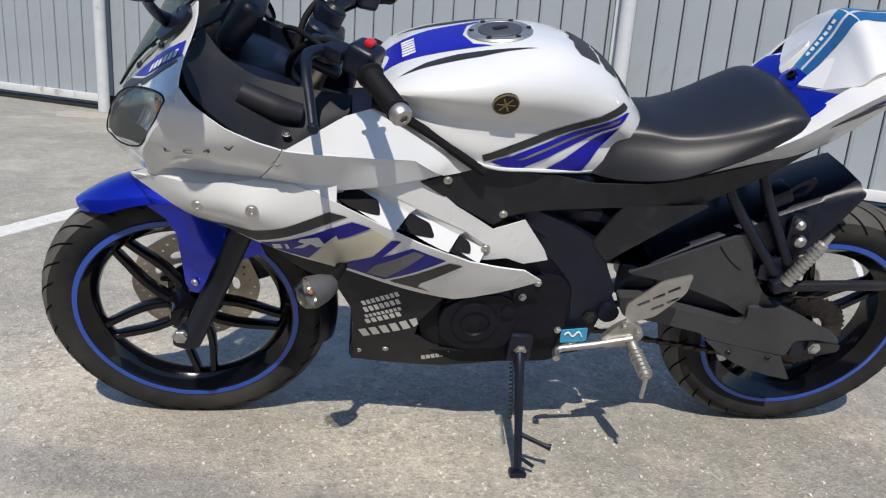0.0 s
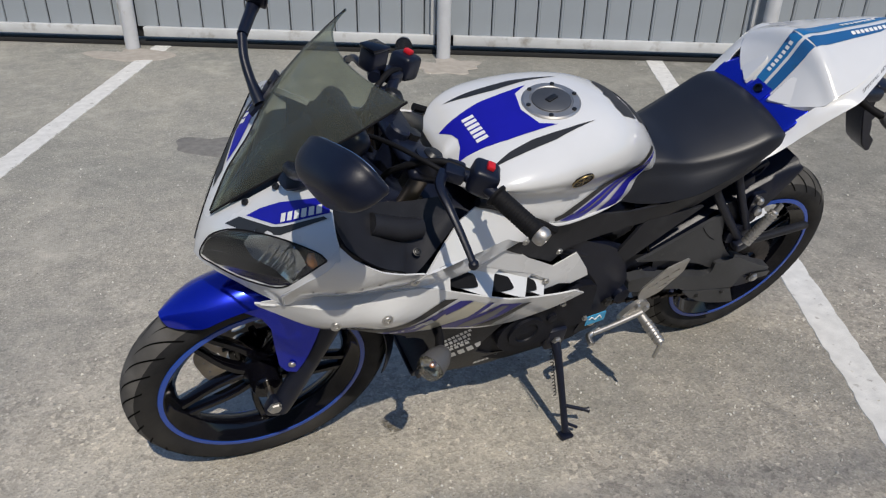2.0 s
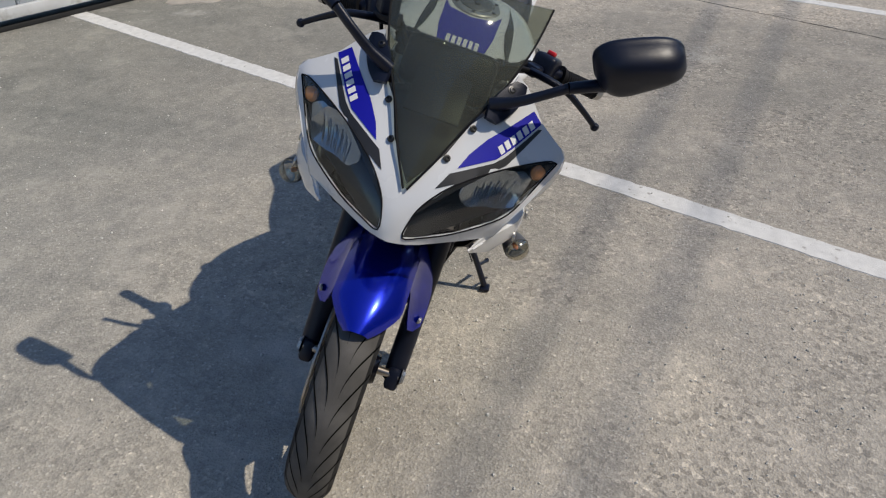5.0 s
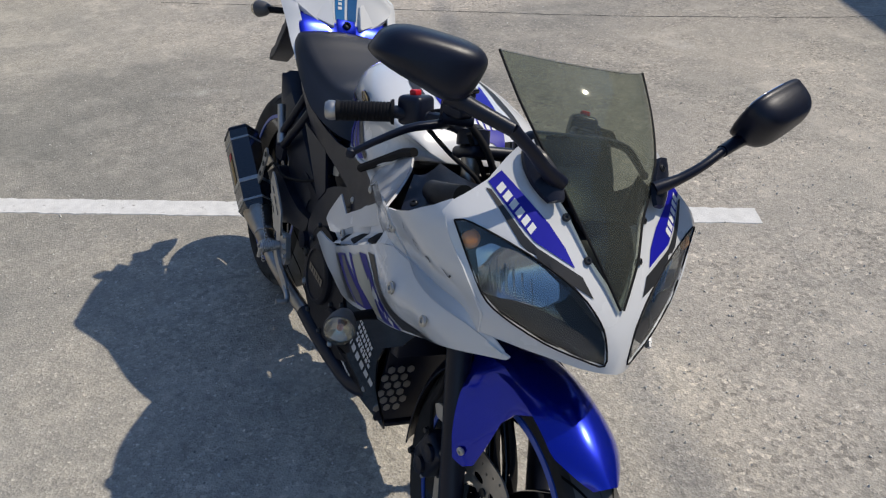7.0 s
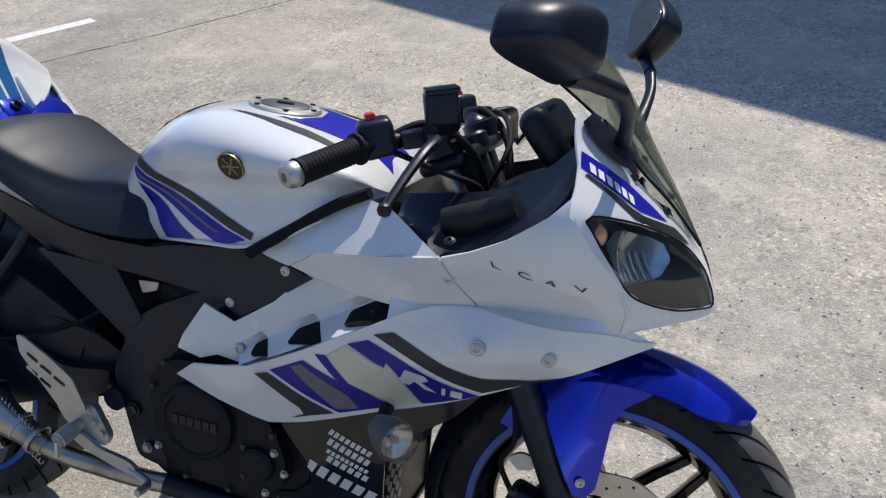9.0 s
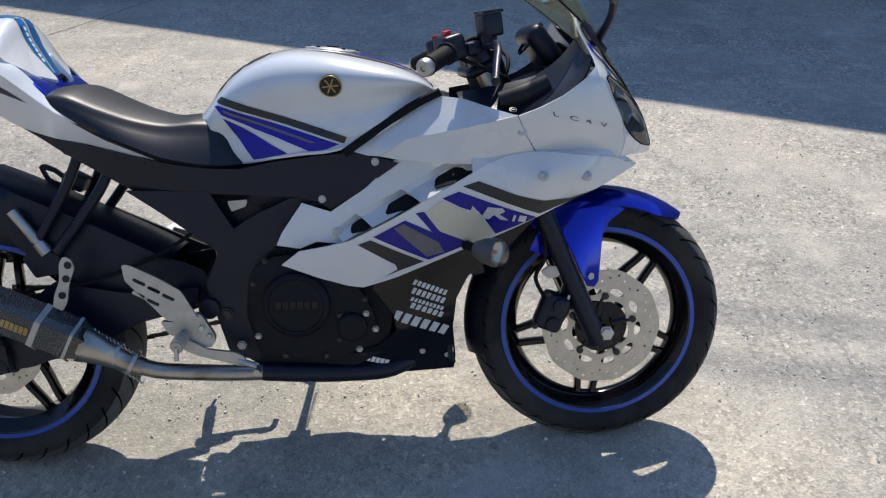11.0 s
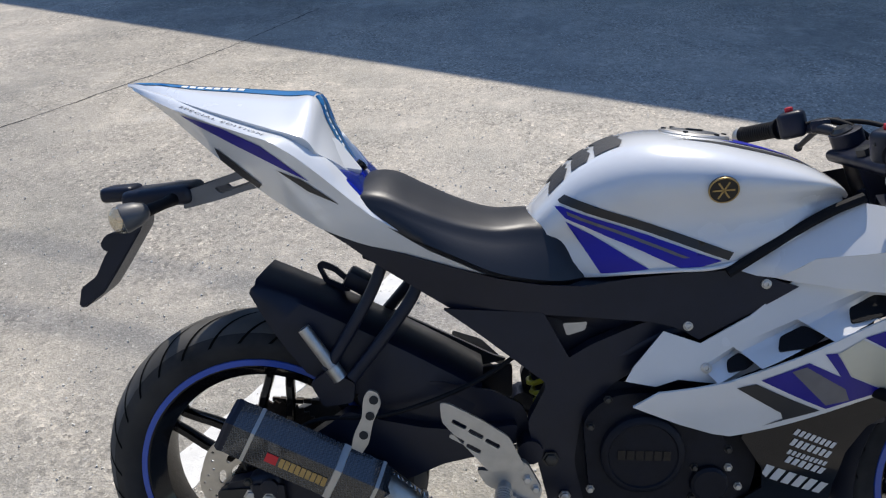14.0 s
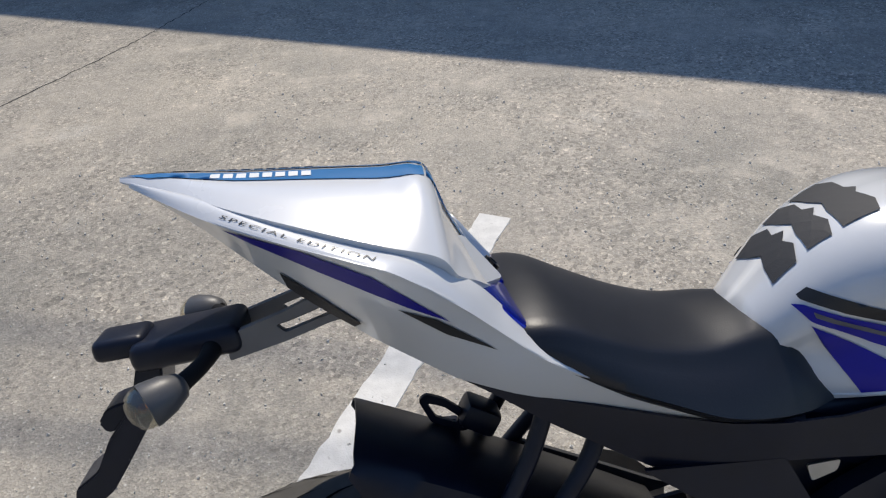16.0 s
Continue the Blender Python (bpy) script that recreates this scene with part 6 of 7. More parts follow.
def hugger():
    path = spline([(.038, .680), (.09, .657), (.16, .624), (.24, .585), (.33, .538), (.42, .488)], 5)
    depth = np.interp(np.linspace(0, 1, len(path)), [0, .14, .31, .41, .7, 1], [.022, .055, .095, .118, .112, .085])
    rings = []
    for (x, z), h in zip(path, depth):
        dx, dz = -0.40 * h, -0.92 * h
        row = [(x + dx * .9, -.086, z + dz), (x + dx * .5, -.087, z + dz * .55), (x, -.078, z - .008), (x, -.066, z), (x + .003, 0, z + .004), (x, .066, z), (x, .078, z - .008), (x + dx * .5, .087, z + dz * .55), (x + dx * .9, .086, z + dz)]
        rings.append(row)
    bm = skin(bmesh.new(), rings, closed=False)
    bm.normal_update()
    if sum(f.normal.z for f in bm.faces) < 0: bmesh.ops.reverse_faces(bm, faces=bm.faces)
    thicken(bm, 0.003)
    return part("rear_hugger", bm, BLACK, bike, "black rear wheel hugger", 45)


hugger()
for s in SIDES:
    low = (.168, .486), (.150, .512)
    if s < 0: low = (.200, .515), (.158, .530)
    bar("strut", [(.322, s * .078, .690), (.290, s * .092, .630), (low[0][0], s * .106, low[0][1])], 0.0110, BLACK, label="black tubular strut")
    bar("strut", [(.262, s * .074, .722), (.228, s * .088, .645), (low[1][0], s * .104, low[1][1])], 0.0105, BLACK, label="black tubular strut")
    plate([(.128, .505), (.160, .530), (.205, .505), (.200, .470), (.150, .462)], s * .094, s * .106, BLACK, "strut_foot")
bar("damper_tube", [(.122, -.104, .604), (.170, -.104, .530)], 0.011, ALU, label="silver tube")
bar("damper_end", [(.166, -.104, .536), (.180, -.104, .514)], 0.0135, BOLT)
# folded passenger peg with its ribbed sleeve
pa, pb = Vector((.150, .124, .476)), Vector((.103, .124, .573))
prof = [(0.006, 0.0), (0.0135, 0.0)]
for k in range(11): prof += [(0.0135, 0.004 + k * .0088), (0.0135, 0.0085 + k * .0088), (0.0110, 0.0092 + k * .0088), (0.0110, 0.0122 + k * .0088)]
prof += [(0.0125, 0.104), (0.008, 0.108)]
peg_ = part("passenger_peg", lathe(prof, pa, pb - pa, 18), ALU, bike, "folded ribbed aluminium passenger peg")
part("peg_tip", tube([tuple(pb), tuple(pb + (pb - pa).normalized() * .022)], [0.0075, 0.006], 10), BOLT, peg_)
part("peg_hinge", block((.034, .030, .030), (.158, .115, .466), 0.006, (0, 25, 0)), BLACK, peg_)
knob_ = plate([(.172, .618), (.130, .618), (.118, .560), (.128, .520), (.160, .520)], .088, .098, BLACK, "lock_plate", r=0.008)
for x, z, r_ in ((.154, .600, .0105), (.141, .562, .0125)):
    part("lock_knob", lathe([(0.002, 0), (r_, 0), (r_, 0.010), (r_ * .6, 0.015), (0.002, 0.015)], (x, .098, z), (0, 1, 0), 16), BOLT, knob_)
loop_ = plate([(.118, .672), (.128, .680), (.152, .670), (.184, .642), (.180, .620), (.160, .622), (.132, .638)], .050, .056, BLACK, "side_loop", label="black bracket loop", holes=[[(.129, .667), (.150, .659), (.169, .642), (.164, .634), (.139, .646)]], r=0.008, res=0.015)
part("loop_clamp", block((.05, .05, .035), (.195, .055, .640), 0.008, (0, 30, 0)), BLACK, loop_)
# chain and sprocket
spr = [(REAR.x + (0.094 if k % 2 else 0.088) * math.cos(math.pi * k / 42), REAR.z + (0.094 if k % 2 else 0.088) * math.sin(math.pi * k / 42)) for k in range(84)]
bm, _ = sheet(spr, .066, .006, 1, [[(REAR.x + .045 * math.cos(a), REAR.z + .045 * math.sin(a)) for a in np.linspace(0, 6.283, 24, endpoint=False)]], 0.03)
part("sprocket", bm, CHAIN, rear, "worn steel rear sprocket", 30)
bm = bmesh.new()
ch = [(.62, .358), (.02, .397)], [(.62, .318), (.02, .209)]
for a, b in ch:
    for k in range(40):
        t = k / 39
        block((.0145, .005 if k % 2 else .011, .009), (a[0] + (b[0] - a[0]) * t, .068, a[1] + (b[1] - a[1]) * t), 0, (0, math.degrees(math.atan2(a[1] - b[1], b[0] - a[0])) , 0), bm)
part("chain", bm, CHAIN, bike, "rusty drive chain", 0)["kind"] = "stuff"
chain_guard = plate([(.267, .311), (.160, .286), (.076, .266), (.072, .256), (.036, .200), (.090, .212), (.143, .229), (.189, .251), (.230, .278)], .096, .110, SUNLIT_GREY, "chain_guard", label="lower chain guard in a painted sunlit grey")
for x, z in ((.204, .277), (.109, .264)): screw((x, .111, z), (0, 1, 0), chain_guard, 0.006, DARKBOLT)
bar("stay_bar", [(.16, .100, .448), (.05, .105, .458), (-.080, .105, .464)], 0.0165, DUSTY_LIT, flat=0.7)
# shock absorber
part("shock_body", tube([(.575, 0, .33), (.50, 0, .54)], 0.014, 14), BLACK, bike)
A, B = Vector((.565, 0, .36)), Vector((.520, 0, .485))
bar("shock_spring", [tuple(A.lerp(B, t) + Vector((.022 * math.cos(t * 40), .028 * math.sin(t * 40), .006 * math.cos(t * 40)))) for t in np.linspace(0, 1, 56)], 0.005, YELLOW, label="yellow shock spring", segs=8, n=1)

# -- exhaust --
ex0, ex1 = Vector((.012, -.168, .458)), Vector((.256, -.163, .334))
axis = (ex1 - ex0).normalized()
can = part("silencer", lathe([(0.020, -0.012), (0.044, -0.010), (0.049, -0.004), (0.0505, 0.02), (0.0505, 0.225), (0.049, 0.255), (0.043, 0.270), (0.032, 0.282), (0.02, 0.284)], ex0, axis, 6), CARBON, bike, "hexagonal carbon silencer with steel bands", 25)
for h in (0.034, 0.250):
    part("band", lathe([(0.0500, h - 0.0035), (0.0515, h - 0.003), (0.0515, h + 0.003), (0.0500, h + 0.0035)], ex0, axis, 6, ring=True), ALU, can, "", 25)
part("end_cap", lathe([(0.0500, 0.000), (0.0505, -0.008), (0.046, -0.014), (0.034, -0.015), (0.024, -0.008), (0.023, 0.03)], ex0, axis, 6, cap=False), BLACK, can, "", 25)
part("strap", lathe([(0.0505, 0.176), (0.052, 0.177), (0.052, 0.188), (0.0505, 0.189)], ex0, axis, 6, ring=True), ALU, can, "aluminium hanger strap", 25)
# plain marks where the maker's name is
up = Vector((0.42, 0, 0.9)).normalized()
for n, (t0, t1) in enumerate(((0.080, 0.100), *[(0.104 + k * 0.0092, 0.1115 + k * 0.0092) for k in range(9)])):
    loop = [(t0, -.008), (t1, -.008), (t1, .008), (t0, .008)]
    rows = [[tuple(ex0 + axis * (t - 0.012) + up * v + Vector((0, y, 0))) for t, v in loop] for y in (-.0444, -.0452)]
    part("silencer_mark", skin(bmesh.new(), rows), GOLD if n else RED, can, "" if n else "red mark", 0)
hanger = plate([(.235, .520), (.25, .515), (.255, .495), (.240, .462), (.232, .425), (.212, .395), (.200, .405), (.208, .44), (.222, .47), (.226, .505)], -.160, -.165, ALU, "hanger", label="drilled aluminium exhaust hanger", r=0.006)
for x, z in ((.243, .502), (.236, .474), (.224, .440)):
    part("hanger_hole", lathe([(0.002, 0), (0.0075, 0), (0.0075, 0.001), (0.002, 0.001)], (x, -.1655, z), (0, -1, 0), 14), DARK, hanger)
mid = part("link_pipe", tube([tuple(ex1 - axis * .005), tuple(ex1 + axis * .03), (.318, -.155, .296), (.36, -.15, .272)], [0.040, 0.032, 0.024, 0.020], 20, 6), STEEL, bike, "heat-tinted steel link pipe")
part("header_pipe", tube([(.35, -.15, .276), (.40, -.145, .260), (.50, -.135, .247), (.56, -.128, .241), (.62, -.118, .236)], 0.0175, 16, 6), STEEL, bike, "heat-browned steel exhaust pipe")
part("pipe_shroud", tube([(.60, -.122, .238), (.68, -.115, .230), (.78, -.105, .222), (.88, -.09, .222), (.97, -.06, .26)], [0.019, 0.021, 0.021, 0.020, 0.018], 14, 5), BLACK, bike, "black cover over the front exhaust pipe")
for t in (0.3, 0.75):
    p = Vector((.29, -.158, .318)).lerp(Vector((.36, -.15, .272)), t)
    part("clamp", lathe([(0.0255, -0.004), (0.028, -0.004), (0.028, 0.004), (0.0255, 0.004)], p, axis, 20, ring=True), ALU, mid)
for o in (0.030, -0.028):
    q = [(.262 + .10 * t + 0.3 * o * 0, -.163 + .0035 * math.cos(t * 90), .345 - .075 * t + o + .0035 * math.sin(t * 90)) for t in np.linspace(0, 1, 70)]
    bar("exhaust_spring", q, 0.0014, BOLT, mid, segs=5, n=1)

# -- foot controls --
for s in SIDES:
    # the right guard stands a little further out than the left one
    G = [(.350, .502), (.365, .500), (.420, .470), (.462, .441), (.489, .384), (.429, .379), (.390, .425), (.353, .468)] if s < 0 else [(.479, .408), (.480, .431), (.421, .489), (.363, .508), (.366, .463), (.415, .404), (.467, .384)]
    out = .172 if s < 0 else .150
    o = Vector((-.004, -.010)) if s < 0 else Vector((.008, -.004))
    holes = []
    for i in range(3):
        for j in range(2):
            c = Vector((.385 + i * .027 + j * -.004, .474 - i * .017 - j * .026)) + o
            if i == 2 and j == 1: continue
            d = Vector((.0115, -.0066))
            n_ = Vector((.0018, .0032))
            holes.append([tuple(c - d - n_), tuple(c + d - n_), tuple(c + d + n_), tuple(c - d + n_)])
    plate(G, s * out, s * (out + .004), ALU, "heel_guard", label="slotted aluminium heel guard", holes=holes, r=0.008, res=0.02)
    R_ = [(.407, .376), (.429, .372), (.489, .392), (.519, .335), (.508, .312), (.480, .320), (.444, .338), (.425, .345)] if s < 0 else [(.430, .352), (.438, .382), (.472, .396), (.495, .378), (.520, .345), (.508, .325), (.46, .332)]
    rs = plate(R_, s * .150, s * .162, ALU, "rearset", label="aluminium rearset bracket", r=0.012)
    for x, z in ((.480, .383), (.506, .340), (.492, .358)) if s < 0 else ((.445, .368), (.478, .383), (.506, .345)):
        hexbolt((x, s * .163, z), (0, s, 0), rs, 0.0065)
    pts = [(.455, s * .16, .345), (.448, s * .20, .335), (.442, s * .245, .325)] if s > 0 else [(.455, -.16, .345), (.452, -.182, .340), (.449, -.208, .334)]
    peg = part("footpeg", tube(pts, [0.011, 0.0135, 0.012], 12, 4), ALU, bike, "ribbed aluminium footpeg")
    for k in range(6):
        c = Vector(pts[0]).lerp(Vector(pts[2]), 0.35 + k * 0.11)
        part("rib", lathe([(0.0125, -0.002), (0.0150, -0.001), (0.0150, 0.001), (0.0125, 0.002)], c, (-.1, s, -.15), 12, ring=True), ALU, peg)
    part("peg_pin", tube([pts[2], (pts[2][0] - .002, pts[2][1], pts[2][2] - (.055 if s > 0 else .028))], 0.0045, 8), BOLT, peg)
bar("shift_rod", [(.455, .165, .355), (.53, .168, .340), (.595, .170, .330)], 0.007, ALU)
bar("shift_lever", [(.575, .165, .333), (.606, .172, .326), (.612, .195, .324)], 0.0075, BOLT)
plate([(.440, .345), (.470, .332), (.500, .313), (.560, .303), (.578, .290), (.570, .272), (.520, .288), (.480, .300), (.446, .318)], -.163, -.171, ALU, "brake_pedal", label="cast aluminium brake pedal", r=0.01)
bar("pedal_tip", [(.560, -.168, .285), (.600, -.172, .270), (.602, -.200, .268)], 0.007, ALU)
bar("brake_line", [(.04, -.10, .34), (.12, -.10, .43), (.26, -.11, .45), (.40, -.10, .50), (.50, -.08, .56)], 0.004, SOFT)

# -- side stand --
stand = part("side_stand", tube([(.672, .128, .300), (.673, .170, .262), (.672, .230, .178), (.671, .280, .104)], [0.014, 0.010, 0.0085, 0.009], 14, 6), BLACK, bike, "black steel side stand, down")
part("stand_foot", block((.034, .028, .010), (.671, .285, .096), 0.004, (LEAN, 0, 0)), BLACK, stand)
part("stand_bracket", block((.05, .03, .07), (.672, .125, .298), 0.006), BLACK, stand)
part("stand_prong", tube([(.669, .240, .160), (.62, .262, .150), (.607, .266, .148)], [0.005, 0.005, 0.008], 8, 4), BLACK, stand)
part("stand_prong", tube([(.671, .268, .125), (.640, .282, .110)], 0.004, 8), BLACK, stand)
part("stand_spring", tube([(.688 + .004 * math.cos(t * 90), .150 + .07 * t, .280 - .10 * t + .004 * math.sin(t * 90)) for t in np.linspace(0, 1, 80)], 0.0013, 5, 1), DARKBOLT, stand)
hexbolt((.672, .142, .296), (0, 1, 0), stand, 0.010)

# -- cockpit --
for s in SIDES:
    O = spline([(1.283, s * .200, .885), (1.262, s * .225, .845), (1.212, s * .240, .806), (1.170, s * .236, .781), (1.135, s * .228, .762), (1.04, s * .166, .798)], 6)
    I = spline([(1.270, s * .10, .915), (1.235, s * .125, .880), (1.19, s * .130, .850), (1.15, s * .128, .838), (1.11, s * .125, .830), (1.03, s * .115, .818)], 6)
    rings = [[tuple(o * (1 - t) + i * t + np.array([0, 0, -0.010 * math.sin(math.pi * t)])) for t in np.linspace(0, 1, 7)] + [tuple(i + np.array([0, -s * 0.01, -0.09]))] for o, i in zip(O, I)]
    bm = skin(bmesh.new(), rings, closed=False)
    bm.normal_update()
    if sum(f.normal.z for f in bm.faces) < 0: bmesh.ops.reverse_faces(bm, faces=bm.faces)
    thicken(bm, 0.003)
    # right panel darker for its shade, left one in the sunlit tone
    inn = part("inner_panel", bm, DUSTY_LIT if s > 0 else BLACK, bike, "black inner cockpit panel, dusty and sunlit-toned on the left", 40)
    part("air_duct", tube([(1.11, s * .165, .800), (1.15, s * .168, .810), (1.205, s * .165, .832)], [0.018, 0.022, 0.020], 16, 5), DUSTY_LIT, inn)
    screw((1.130, s * .205, .786), (0, s * .5, 0.8), inn, 0.006, DARKBOLT)
part("nose_core", loft_x([1.10, 1.18, 1.26, 1.33, 1.39], [.80, .84, .86, .83, .77], [.70, .69, .69, .69, .69], [.10, .13, .13, .10, .05], 10, 0.6), BLACK, bike)
dash = part("instrument_panel", block((.045, .17, .095), (1.215, 0, .905), 0.02, (0, -38, 0), segs=4), BLACK, bike, "black instrument cluster behind the screen")
part("dial", lathe([(0.002, 0), (0.040, 0), (0.040, 0.004), (0.037, 0.006), (0.036, 0.002), (0.002, 0.002)], (1.195, -.03, .918), (-.78, 0, .62), 32), GLOSS, dash)
part("display", block((.003, .05, .045), (1.197, .045, .920), 0.002, (0, -38, 0)), mat("lcd_grey", (0.2, 0.22, 0.2), 0.15), dash)
part("screen_stay", block((.10, .10, .006), (1.29, 0, .885), 0.002, (0, 30, 0)), BLACK, bike)

top_clamp = part("top_clamp", block((.07, .23, .022), (1.082, 0, .862), 0.010, (0, -23, 0), segs=3), BLACK, bike, "black top fork clamp")
part("ignition_lock", lathe([(0.002, 0), (0.021, 0), (0.021, 0.02), (0.017, 0.024), (0.002, 0.024)], (1.10, 0, .872), (-.4, 0, .9), 24), BLACK, top_clamp)
part("stem_nut", lathe([(0.002, 0), (0.016, 0), (0.016, 0.012), (0.002, 0.014)], (1.068, 0, .868), (-.4, 0, .9), 6), DARKBOLT, top_clamp)
part("steering_head", tube([(1.085, 0, .86), (1.14, 0, .73)], 0.03, 16), BLACK, bike)
part("lower_clamp", block((.07, .23, .03), (1.165, 0, .67), 0.008, (0, -23, 0)), BLACK, bike)
for s in SIDES:
    hb = part("handlebar", tube([(1.078, s * .095, .885), (1.055, s * .130, .898), (1.012, s * .200, .895), (.985, s * .255, .882), (.962, s * .300, .871)], 0.011, 14, 6), BLACK, bike, "black clip-on handlebar")
    part("bar_clamp", lathe([(0.018, -0.014), (0.028, -0.012), (0.028, 0.012), (0.018, 0.014)], (1.078, s * .095, .886), (-.39, 0, .92), 20), BLACK, hb)
    a, b = Vector((1.005, s * .212, .8925)), Vector((.964, s * .296, .872))
    prof = [(0.012, 0.0), (0.021, 0.0), (0.021, 0.004), (0.0165, 0.007)]
    L = (b - a).length
    for k in range(14):
        h = 0.009 + k * (L - 0.016) / 14
        prof += [(0.0168, h), (0.0168, h + 0.003), (0.0159, h + 0.0042), (0.0159, h + 0.0052)]
    prof += [(0.0170, L - 0.004), (0.018, L), (0.012, L)]
    part("grip", lathe(prof, a, b - a, 20), SOFT, hb, "ribbed black rubber grip")
    part("bar_end", lathe([(0.010, 0.0), (0.0155, 0.0), (0.0165, 0.006), (0.0165, 0.012), (0.013, 0.018), (0.006, 0.019), (0.005, 0.014)], b, b - a, 20), ALU, hb, "aluminium bar end weight")
    sw = part("switch_box", block((.048, .050, .050), (1.014, s * .178, .903), 0.010, (0, -15, s * -28), segs=3), BLACK, hb, "black switch box with red switch")
    part("red_switch", block((.014, .018, .010), (1.006, s * .182, .930), 0.003, (0, -15, s * -28)), RED, sw)
    part("switch_button", block((.010, .012, .010), (.990, s * .176, .905), 0.003), DARKBOLT, sw)
    part("lever_perch", block((.036, .042, .024), (1.055, s * .150, .903), 0.006, (0, -10, s * -28)), BLACK, hb)
    lev = part("lever", tube([(1.075, s * .150, .905), (1.098, s * .186, .908), (1.098, s * .228, .898), (1.090, s * .270, .872), (1.083, s * .306, .846)], [0.010, 0.0095, 0.0085, 0.0075, 0.007], 10, 6, flat=0.8), BLACK, hb, "black hand lever")
    part("lever_tip", lathe([(0.002, -0.009), (0.007, -0.006), (0.009, 0), (0.007, 0.006), (0.002, 0.009)], (1.083, s * .309, .844), (0, 0, 1), 12), BLACK, lev)
res = part("brake_reservoir", block((.044, .038, .044), (1.092, -.150, .945), 0.006, (0, -8, 25), segs=3), BLACK, bike, "black brake fluid reservoir")
part("reservoir_lid", block((.046, .040, .008), (1.091, -.150, .968), 0.003, (0, -8, 25)), GLOSS, res)
part("master_cylinder", tube([(1.085, -.17, .918), (1.10, -.12, .922)], 0.012, 12), BLACK, bike)
bar("clutch_cable", [(1.07, .155, .905), (1.10, .12, .912), (1.13, .06, .905), (1.15, -.01, .875), (1.12, -.05, .80)], 0.0045, SOFT)
bar("wire_loom", [(1.02, .165, .90), (1.07, .13, .912), (1.12, .09, .880), (1.14, .05, .82), (1.12, .04, .72)], 0.006, SOFT)
bar("wire_loom", [(1.02, -.165, .90), (1.07, -.13, .92), (1.12, -.09, .88), (1.14, -.05, .80)], 0.006, SOFT)
bar("throttle_cable", [(1.03, -.165, .885), (1.09, -.14, .86), (1.14, -.10, .83), (1.10, -.06, .76)], 0.004, SOFT)


def mirror(s):
    # the right pod is set a little lower and further out
    base = part("mirror", tube([(1.318, s * .092, .912), (1.325, s * .130, .935), (1.328, s * .165, .961), (1.322, s * .20, .985)], [0.015, 0.0105, 0.0095, 0.0100], 12, 6, flat=0.8), BLACK, bike, "black mirror on a long stalk")
    foot = [Vector((1.332, s * .098, .888)), Vector((1.276, s * .128, .945))]
    bm = bmesh.new()
    rings = []
    for t in np.linspace(0, 1, 9):
        c = foot[0].lerp(foot[1], t)
        w = 0.024 * (math.sin(math.pi * (0.08 + 0.84 * t)) ** 0.5)
        n_ = Vector((.65, s * .30, .70)).normalized()
        q = Vector((-.2, s * .9, -.25)).normalized()
        rings.append([c + q * w * u + n_ * v for u, v in ((-1, 0), (-.9, .007), (0, .011), (.9, .007), (1, 0), (0, -.002))])
    part("mirror_foot", skin(bm, rings), BLACK, base)
    for x, y, z in ((1.314, .102, .903), (1.290, .117, .930)):
        screw((x + .006, s * y, z + .010), (.65, s * .3, .7), base, 0.006, DARKBOLT)
    # pod: domed front, flat back, narrower towards its outer top corner
    c = Vector((1.3005, .2914, 1.0596)) if s > 0 else Vector((1.248, -.307, 1.041))
    out = Vector((-.207, .898, .387)).normalized() if s > 0 else Vector((-.370, -.915, .110)).normalized()
    fw = Vector((.831, .370, -.414)) if s > 0 else Vector((.922, -.330, .150))
    fw = (fw - out * fw.dot(out)).normalized()
    upv = out.cross(fw)
    if upv.z < 0: upv = -upv
    A, B, D = (0.0740, 0.0460, 0.0480) if s > 0 else (0.0730, 0.0380, 0.0540)
    def rim(k, f, e=0.62):
        q = []
        for a in np.linspace(0, 2 * math.pi, 36, endpoint=False):
            ca, sa = math.cos(a), math.sin(a)
            u, v = np.sign(ca) * abs(ca) ** e, np.sign(sa) * abs(sa) ** e
            q.append(c + out * (A * k * (u - 0.13 * v * abs(u))) + upv * (B * k * v * (1 - (0.14 if v > 0 else 0.40) * u - (0.0 if v > 0 else 0.10))) + fw * f)
        return q
    rings = [rim(math.cos(t * math.pi / 2) ** 0.50 if t < 1 else 0.02, D * math.sin(t * math.pi / 2)) for t in np.linspace(0, 1, 12)]
    pod = part("mirror_pod", skin(bmesh.new(), [rim(0.97, -0.010), rim(1.015, -0.007), rim(1.015, -0.002)] + rings), BLACK, base, "smooth black mirror housing", 50)
    part("mirror_glass", skin(bmesh.new(), [rim(0.93, -0.0115), rim(0.93, -0.0095)]), MIRROR, pod, "mirror glass")
    root, knee = c - out * (A * 0.50) - upv * (B * 0.80) + fw * 0.012, Vector((1.322, s * .20, .985))
    part("mirror_neck", tube([tuple(knee), tuple(knee.lerp(root, 0.6)), tuple(root)], [0.0100, 0.0110, 0.0150], 12, 5), BLACK, base)


for s in SIDES: mirror(s)


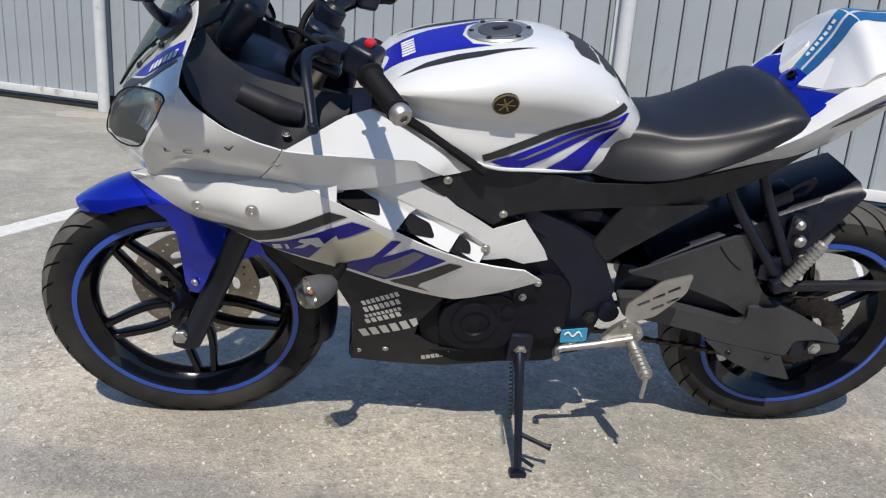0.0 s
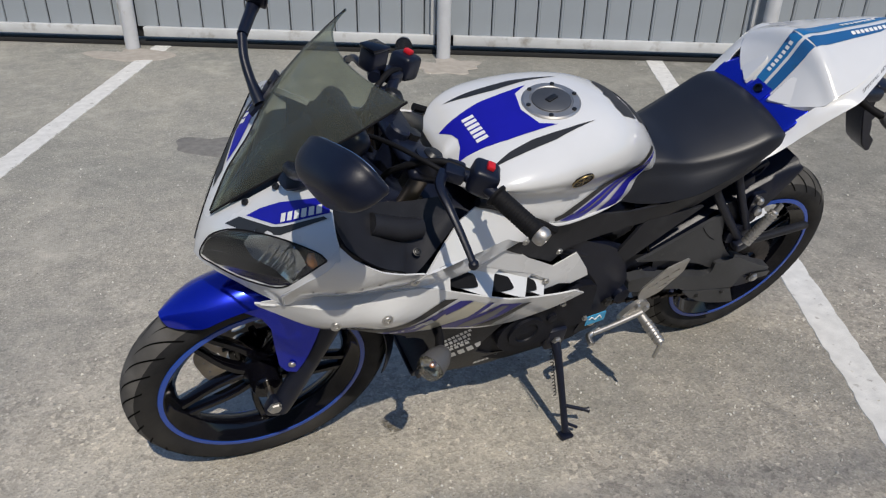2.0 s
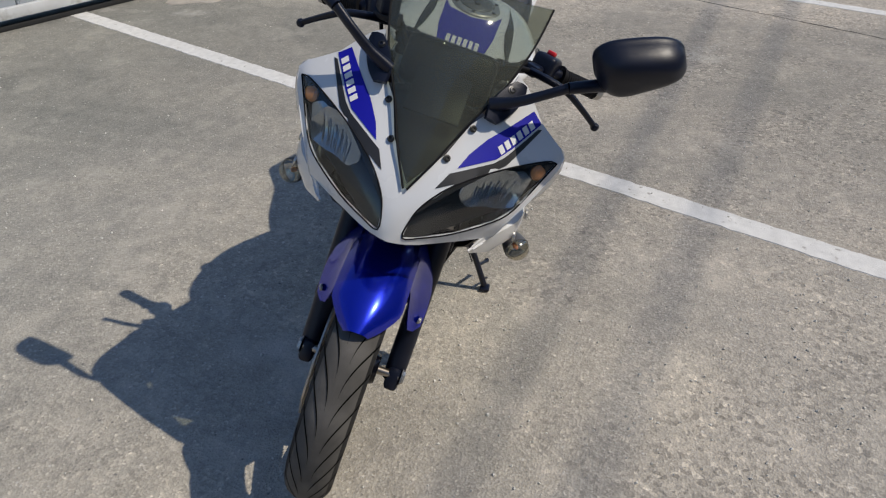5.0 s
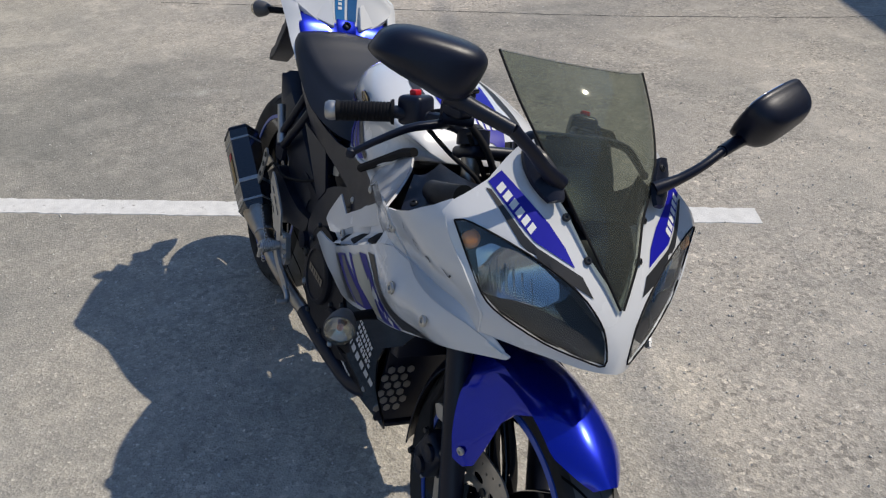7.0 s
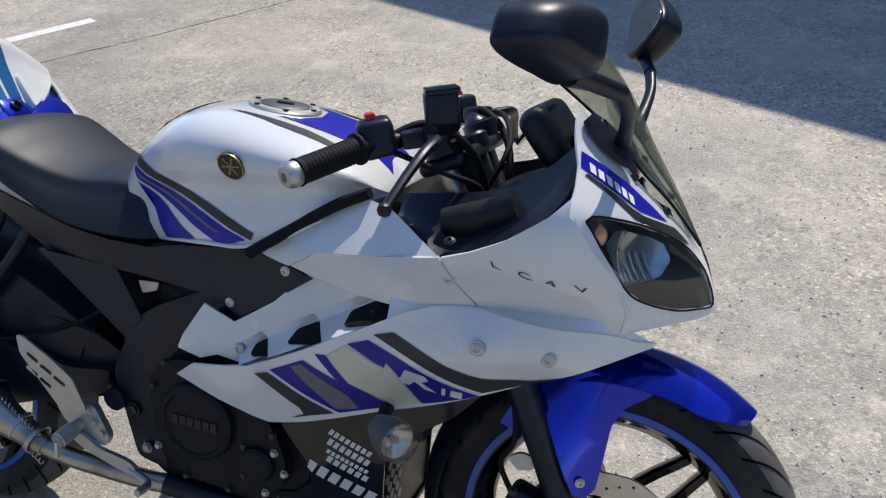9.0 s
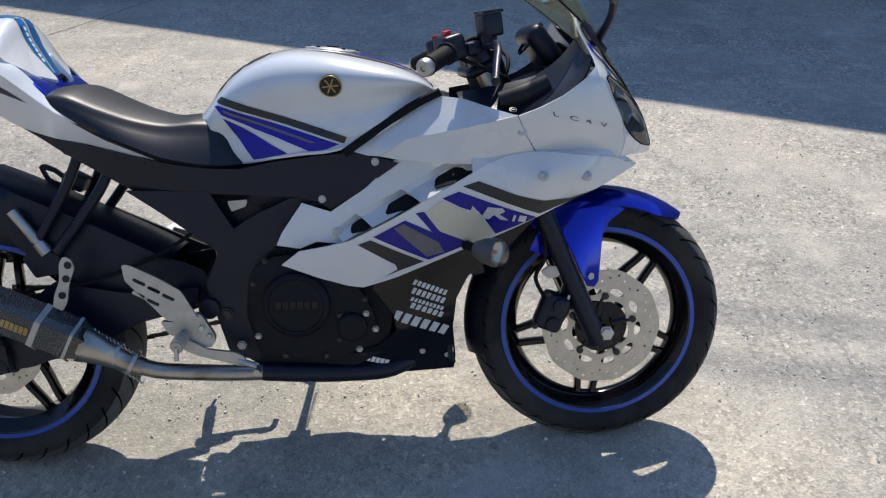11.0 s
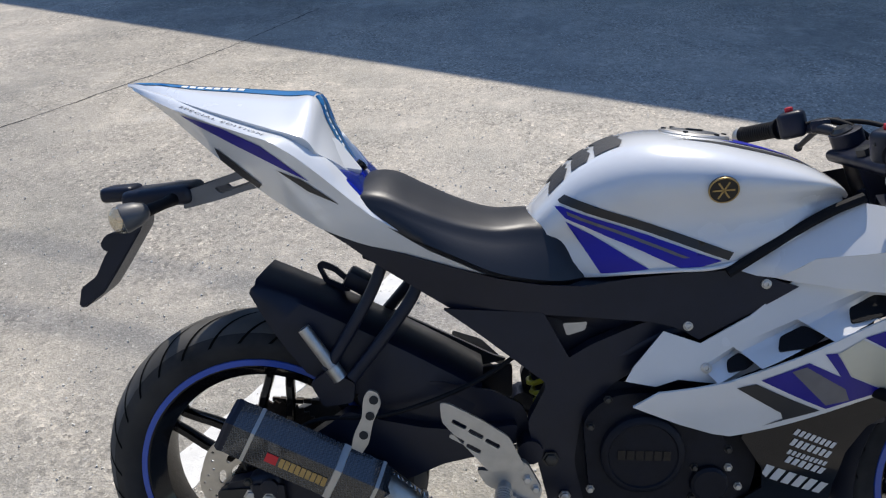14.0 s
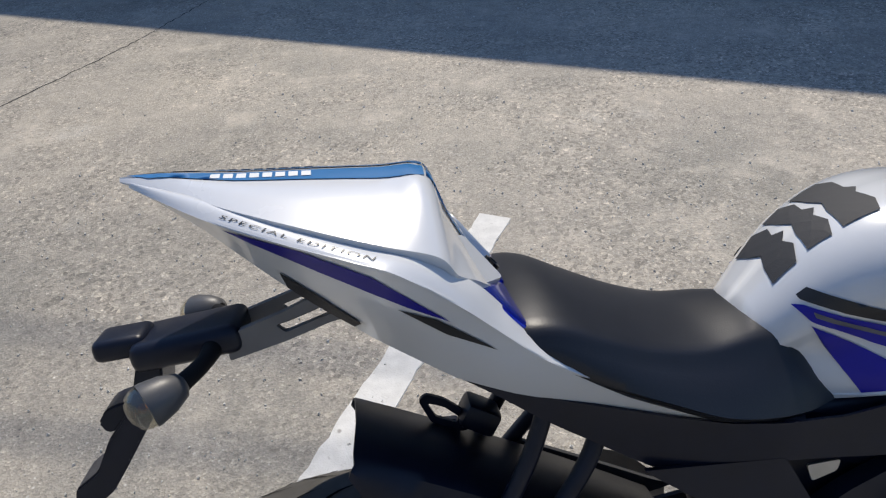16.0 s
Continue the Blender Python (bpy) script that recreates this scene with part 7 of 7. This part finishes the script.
def signal(at, axis, stalk, k):
    """A turn signal: stalk, tapered black body, clear lens over a bright bowl and bulb."""
    at, axis = Vector(at), Vector(axis).normalized()
    sc = lambda prof: [(r * k, q * k) for r, q in prof]
    b = part("turn_signal", lathe(sc([(0.006, -0.034), (0.013, -0.030), (0.020, -0.014), (0.0235, 0.004), (0.0235, 0.008), (0.0222, 0.0085), (0.0220, 0.004)]), at, axis, 28, cap=False), BULLET, bike, "bullet turn signal with clear lens")
    part("signal_lens", lathe(sc([(0.0225, 0.007), (0.022, 0.014), (0.018, 0.022), (0.009, 0.027), (0.001, 0.028), (0.001, 0.0265), (0.009, 0.0255), (0.0175, 0.0205), (0.0208, 0.0135), (0.0213, 0.007)]), at, axis, 28, ring=True), CLEAR, b, "clear lens")
    part("signal_bowl", lathe(sc([(0.0215, 0.0075), (0.016, 0.001), (0.006, -0.004), (0.001, -0.004)]), at, axis, 24, cap=False), REFLECTOR, b)
    part("signal_bulb", lathe(sc([(0.001, -0.003), (0.0045, -0.001), (0.005, 0.004), (0.003, 0.008), (0.001, 0.009)]), at, axis, 14), AMBER, b)
    part("stalk", tube([tuple(p) for p in stalk], [0.012, 0.009, 0.010], 12, 4), SOFT, b)


for s in SIDES:
    signal((1.082, s * .258, .520), (.84, s * .52, -.08), [(1.035, s * .150, .512), (1.045, s * .20, .518), (1.062, s * .240, .522)], 1.22)
    signal((-.145, s * .122, .800), (-.80, s * .45, -.25), [(-.10, s * .03, .815), (-.105, s * .07, .812), (-.122, s * .102, .806)], 1.02)

# number plate holder
for s in SIDES:
    plate([(-.085, .826), (-.02, .846), (.045, .872), (.085, .838), (.03, .828), (-.02, .812), (-.085, .796)], s * .026, s * .036, mat("grey_cast_arm", (0.16, 0.16, 0.165), 0.45, metal=0.6, var=0.1), "holder_arm", label="grey cast plate holder arm", holes=[[(-.03, .832), (.03, .850), (.045, .842), (-.02, .822)]], r=0.004)
hold = part("plate_holder", block((.125, .085, .034), (-.130, 0, .816), 0.012, (0, -6, 0), segs=3), BLACK, bike, "black number plate holder")
part("holder_tip", block((.06, .055, .026), (-.205, 0, .820), 0.009, (0, -4, 0), segs=3), BLACK, hold)


def moulded(loop, half, bevel):
    """A side outline drawn out across the bike, with softened edges."""
    bm = skin(bmesh.new(), [[(x, y, z) for x, z in loop] for y in (-half, half)])
    bmesh.ops.bevel(bm, geom=bm.edges[:], offset=bevel, segments=2, affect="EDGES")
    return bm


part("holder_spine", moulded([(-.160, .806), (-.188, .806), (-.204, .752), (-.236, .715), (-.257, .676), (-.286, .656), (-.294, .622), (-.284, .618), (-.244, .648), (-.218, .684), (-.166, .761)], .030, 0.0025), BLACK, hold, "black plate bracket with a bent foot")
part("plate_lamp", moulded([(-.196, .758), (-.224, .753), (-.236, .748), (-.247, .732), (-.240, .719), (-.214, .722), (-.200, .736)], .022, 0.0025), BLACK, hold, "small black lamp over the plate bracket")
plate([(-.018, .900), (.050, .852), (.034, .850), (-.018, .884)], .0005, .038, BLACK, "arm_root", hold, r=0.003)
plate([(-.018, .900), (.050, .852), (.034, .850), (-.018, .884)], -.0005, -.038, BLACK, "arm_root", hold, r=0.003)
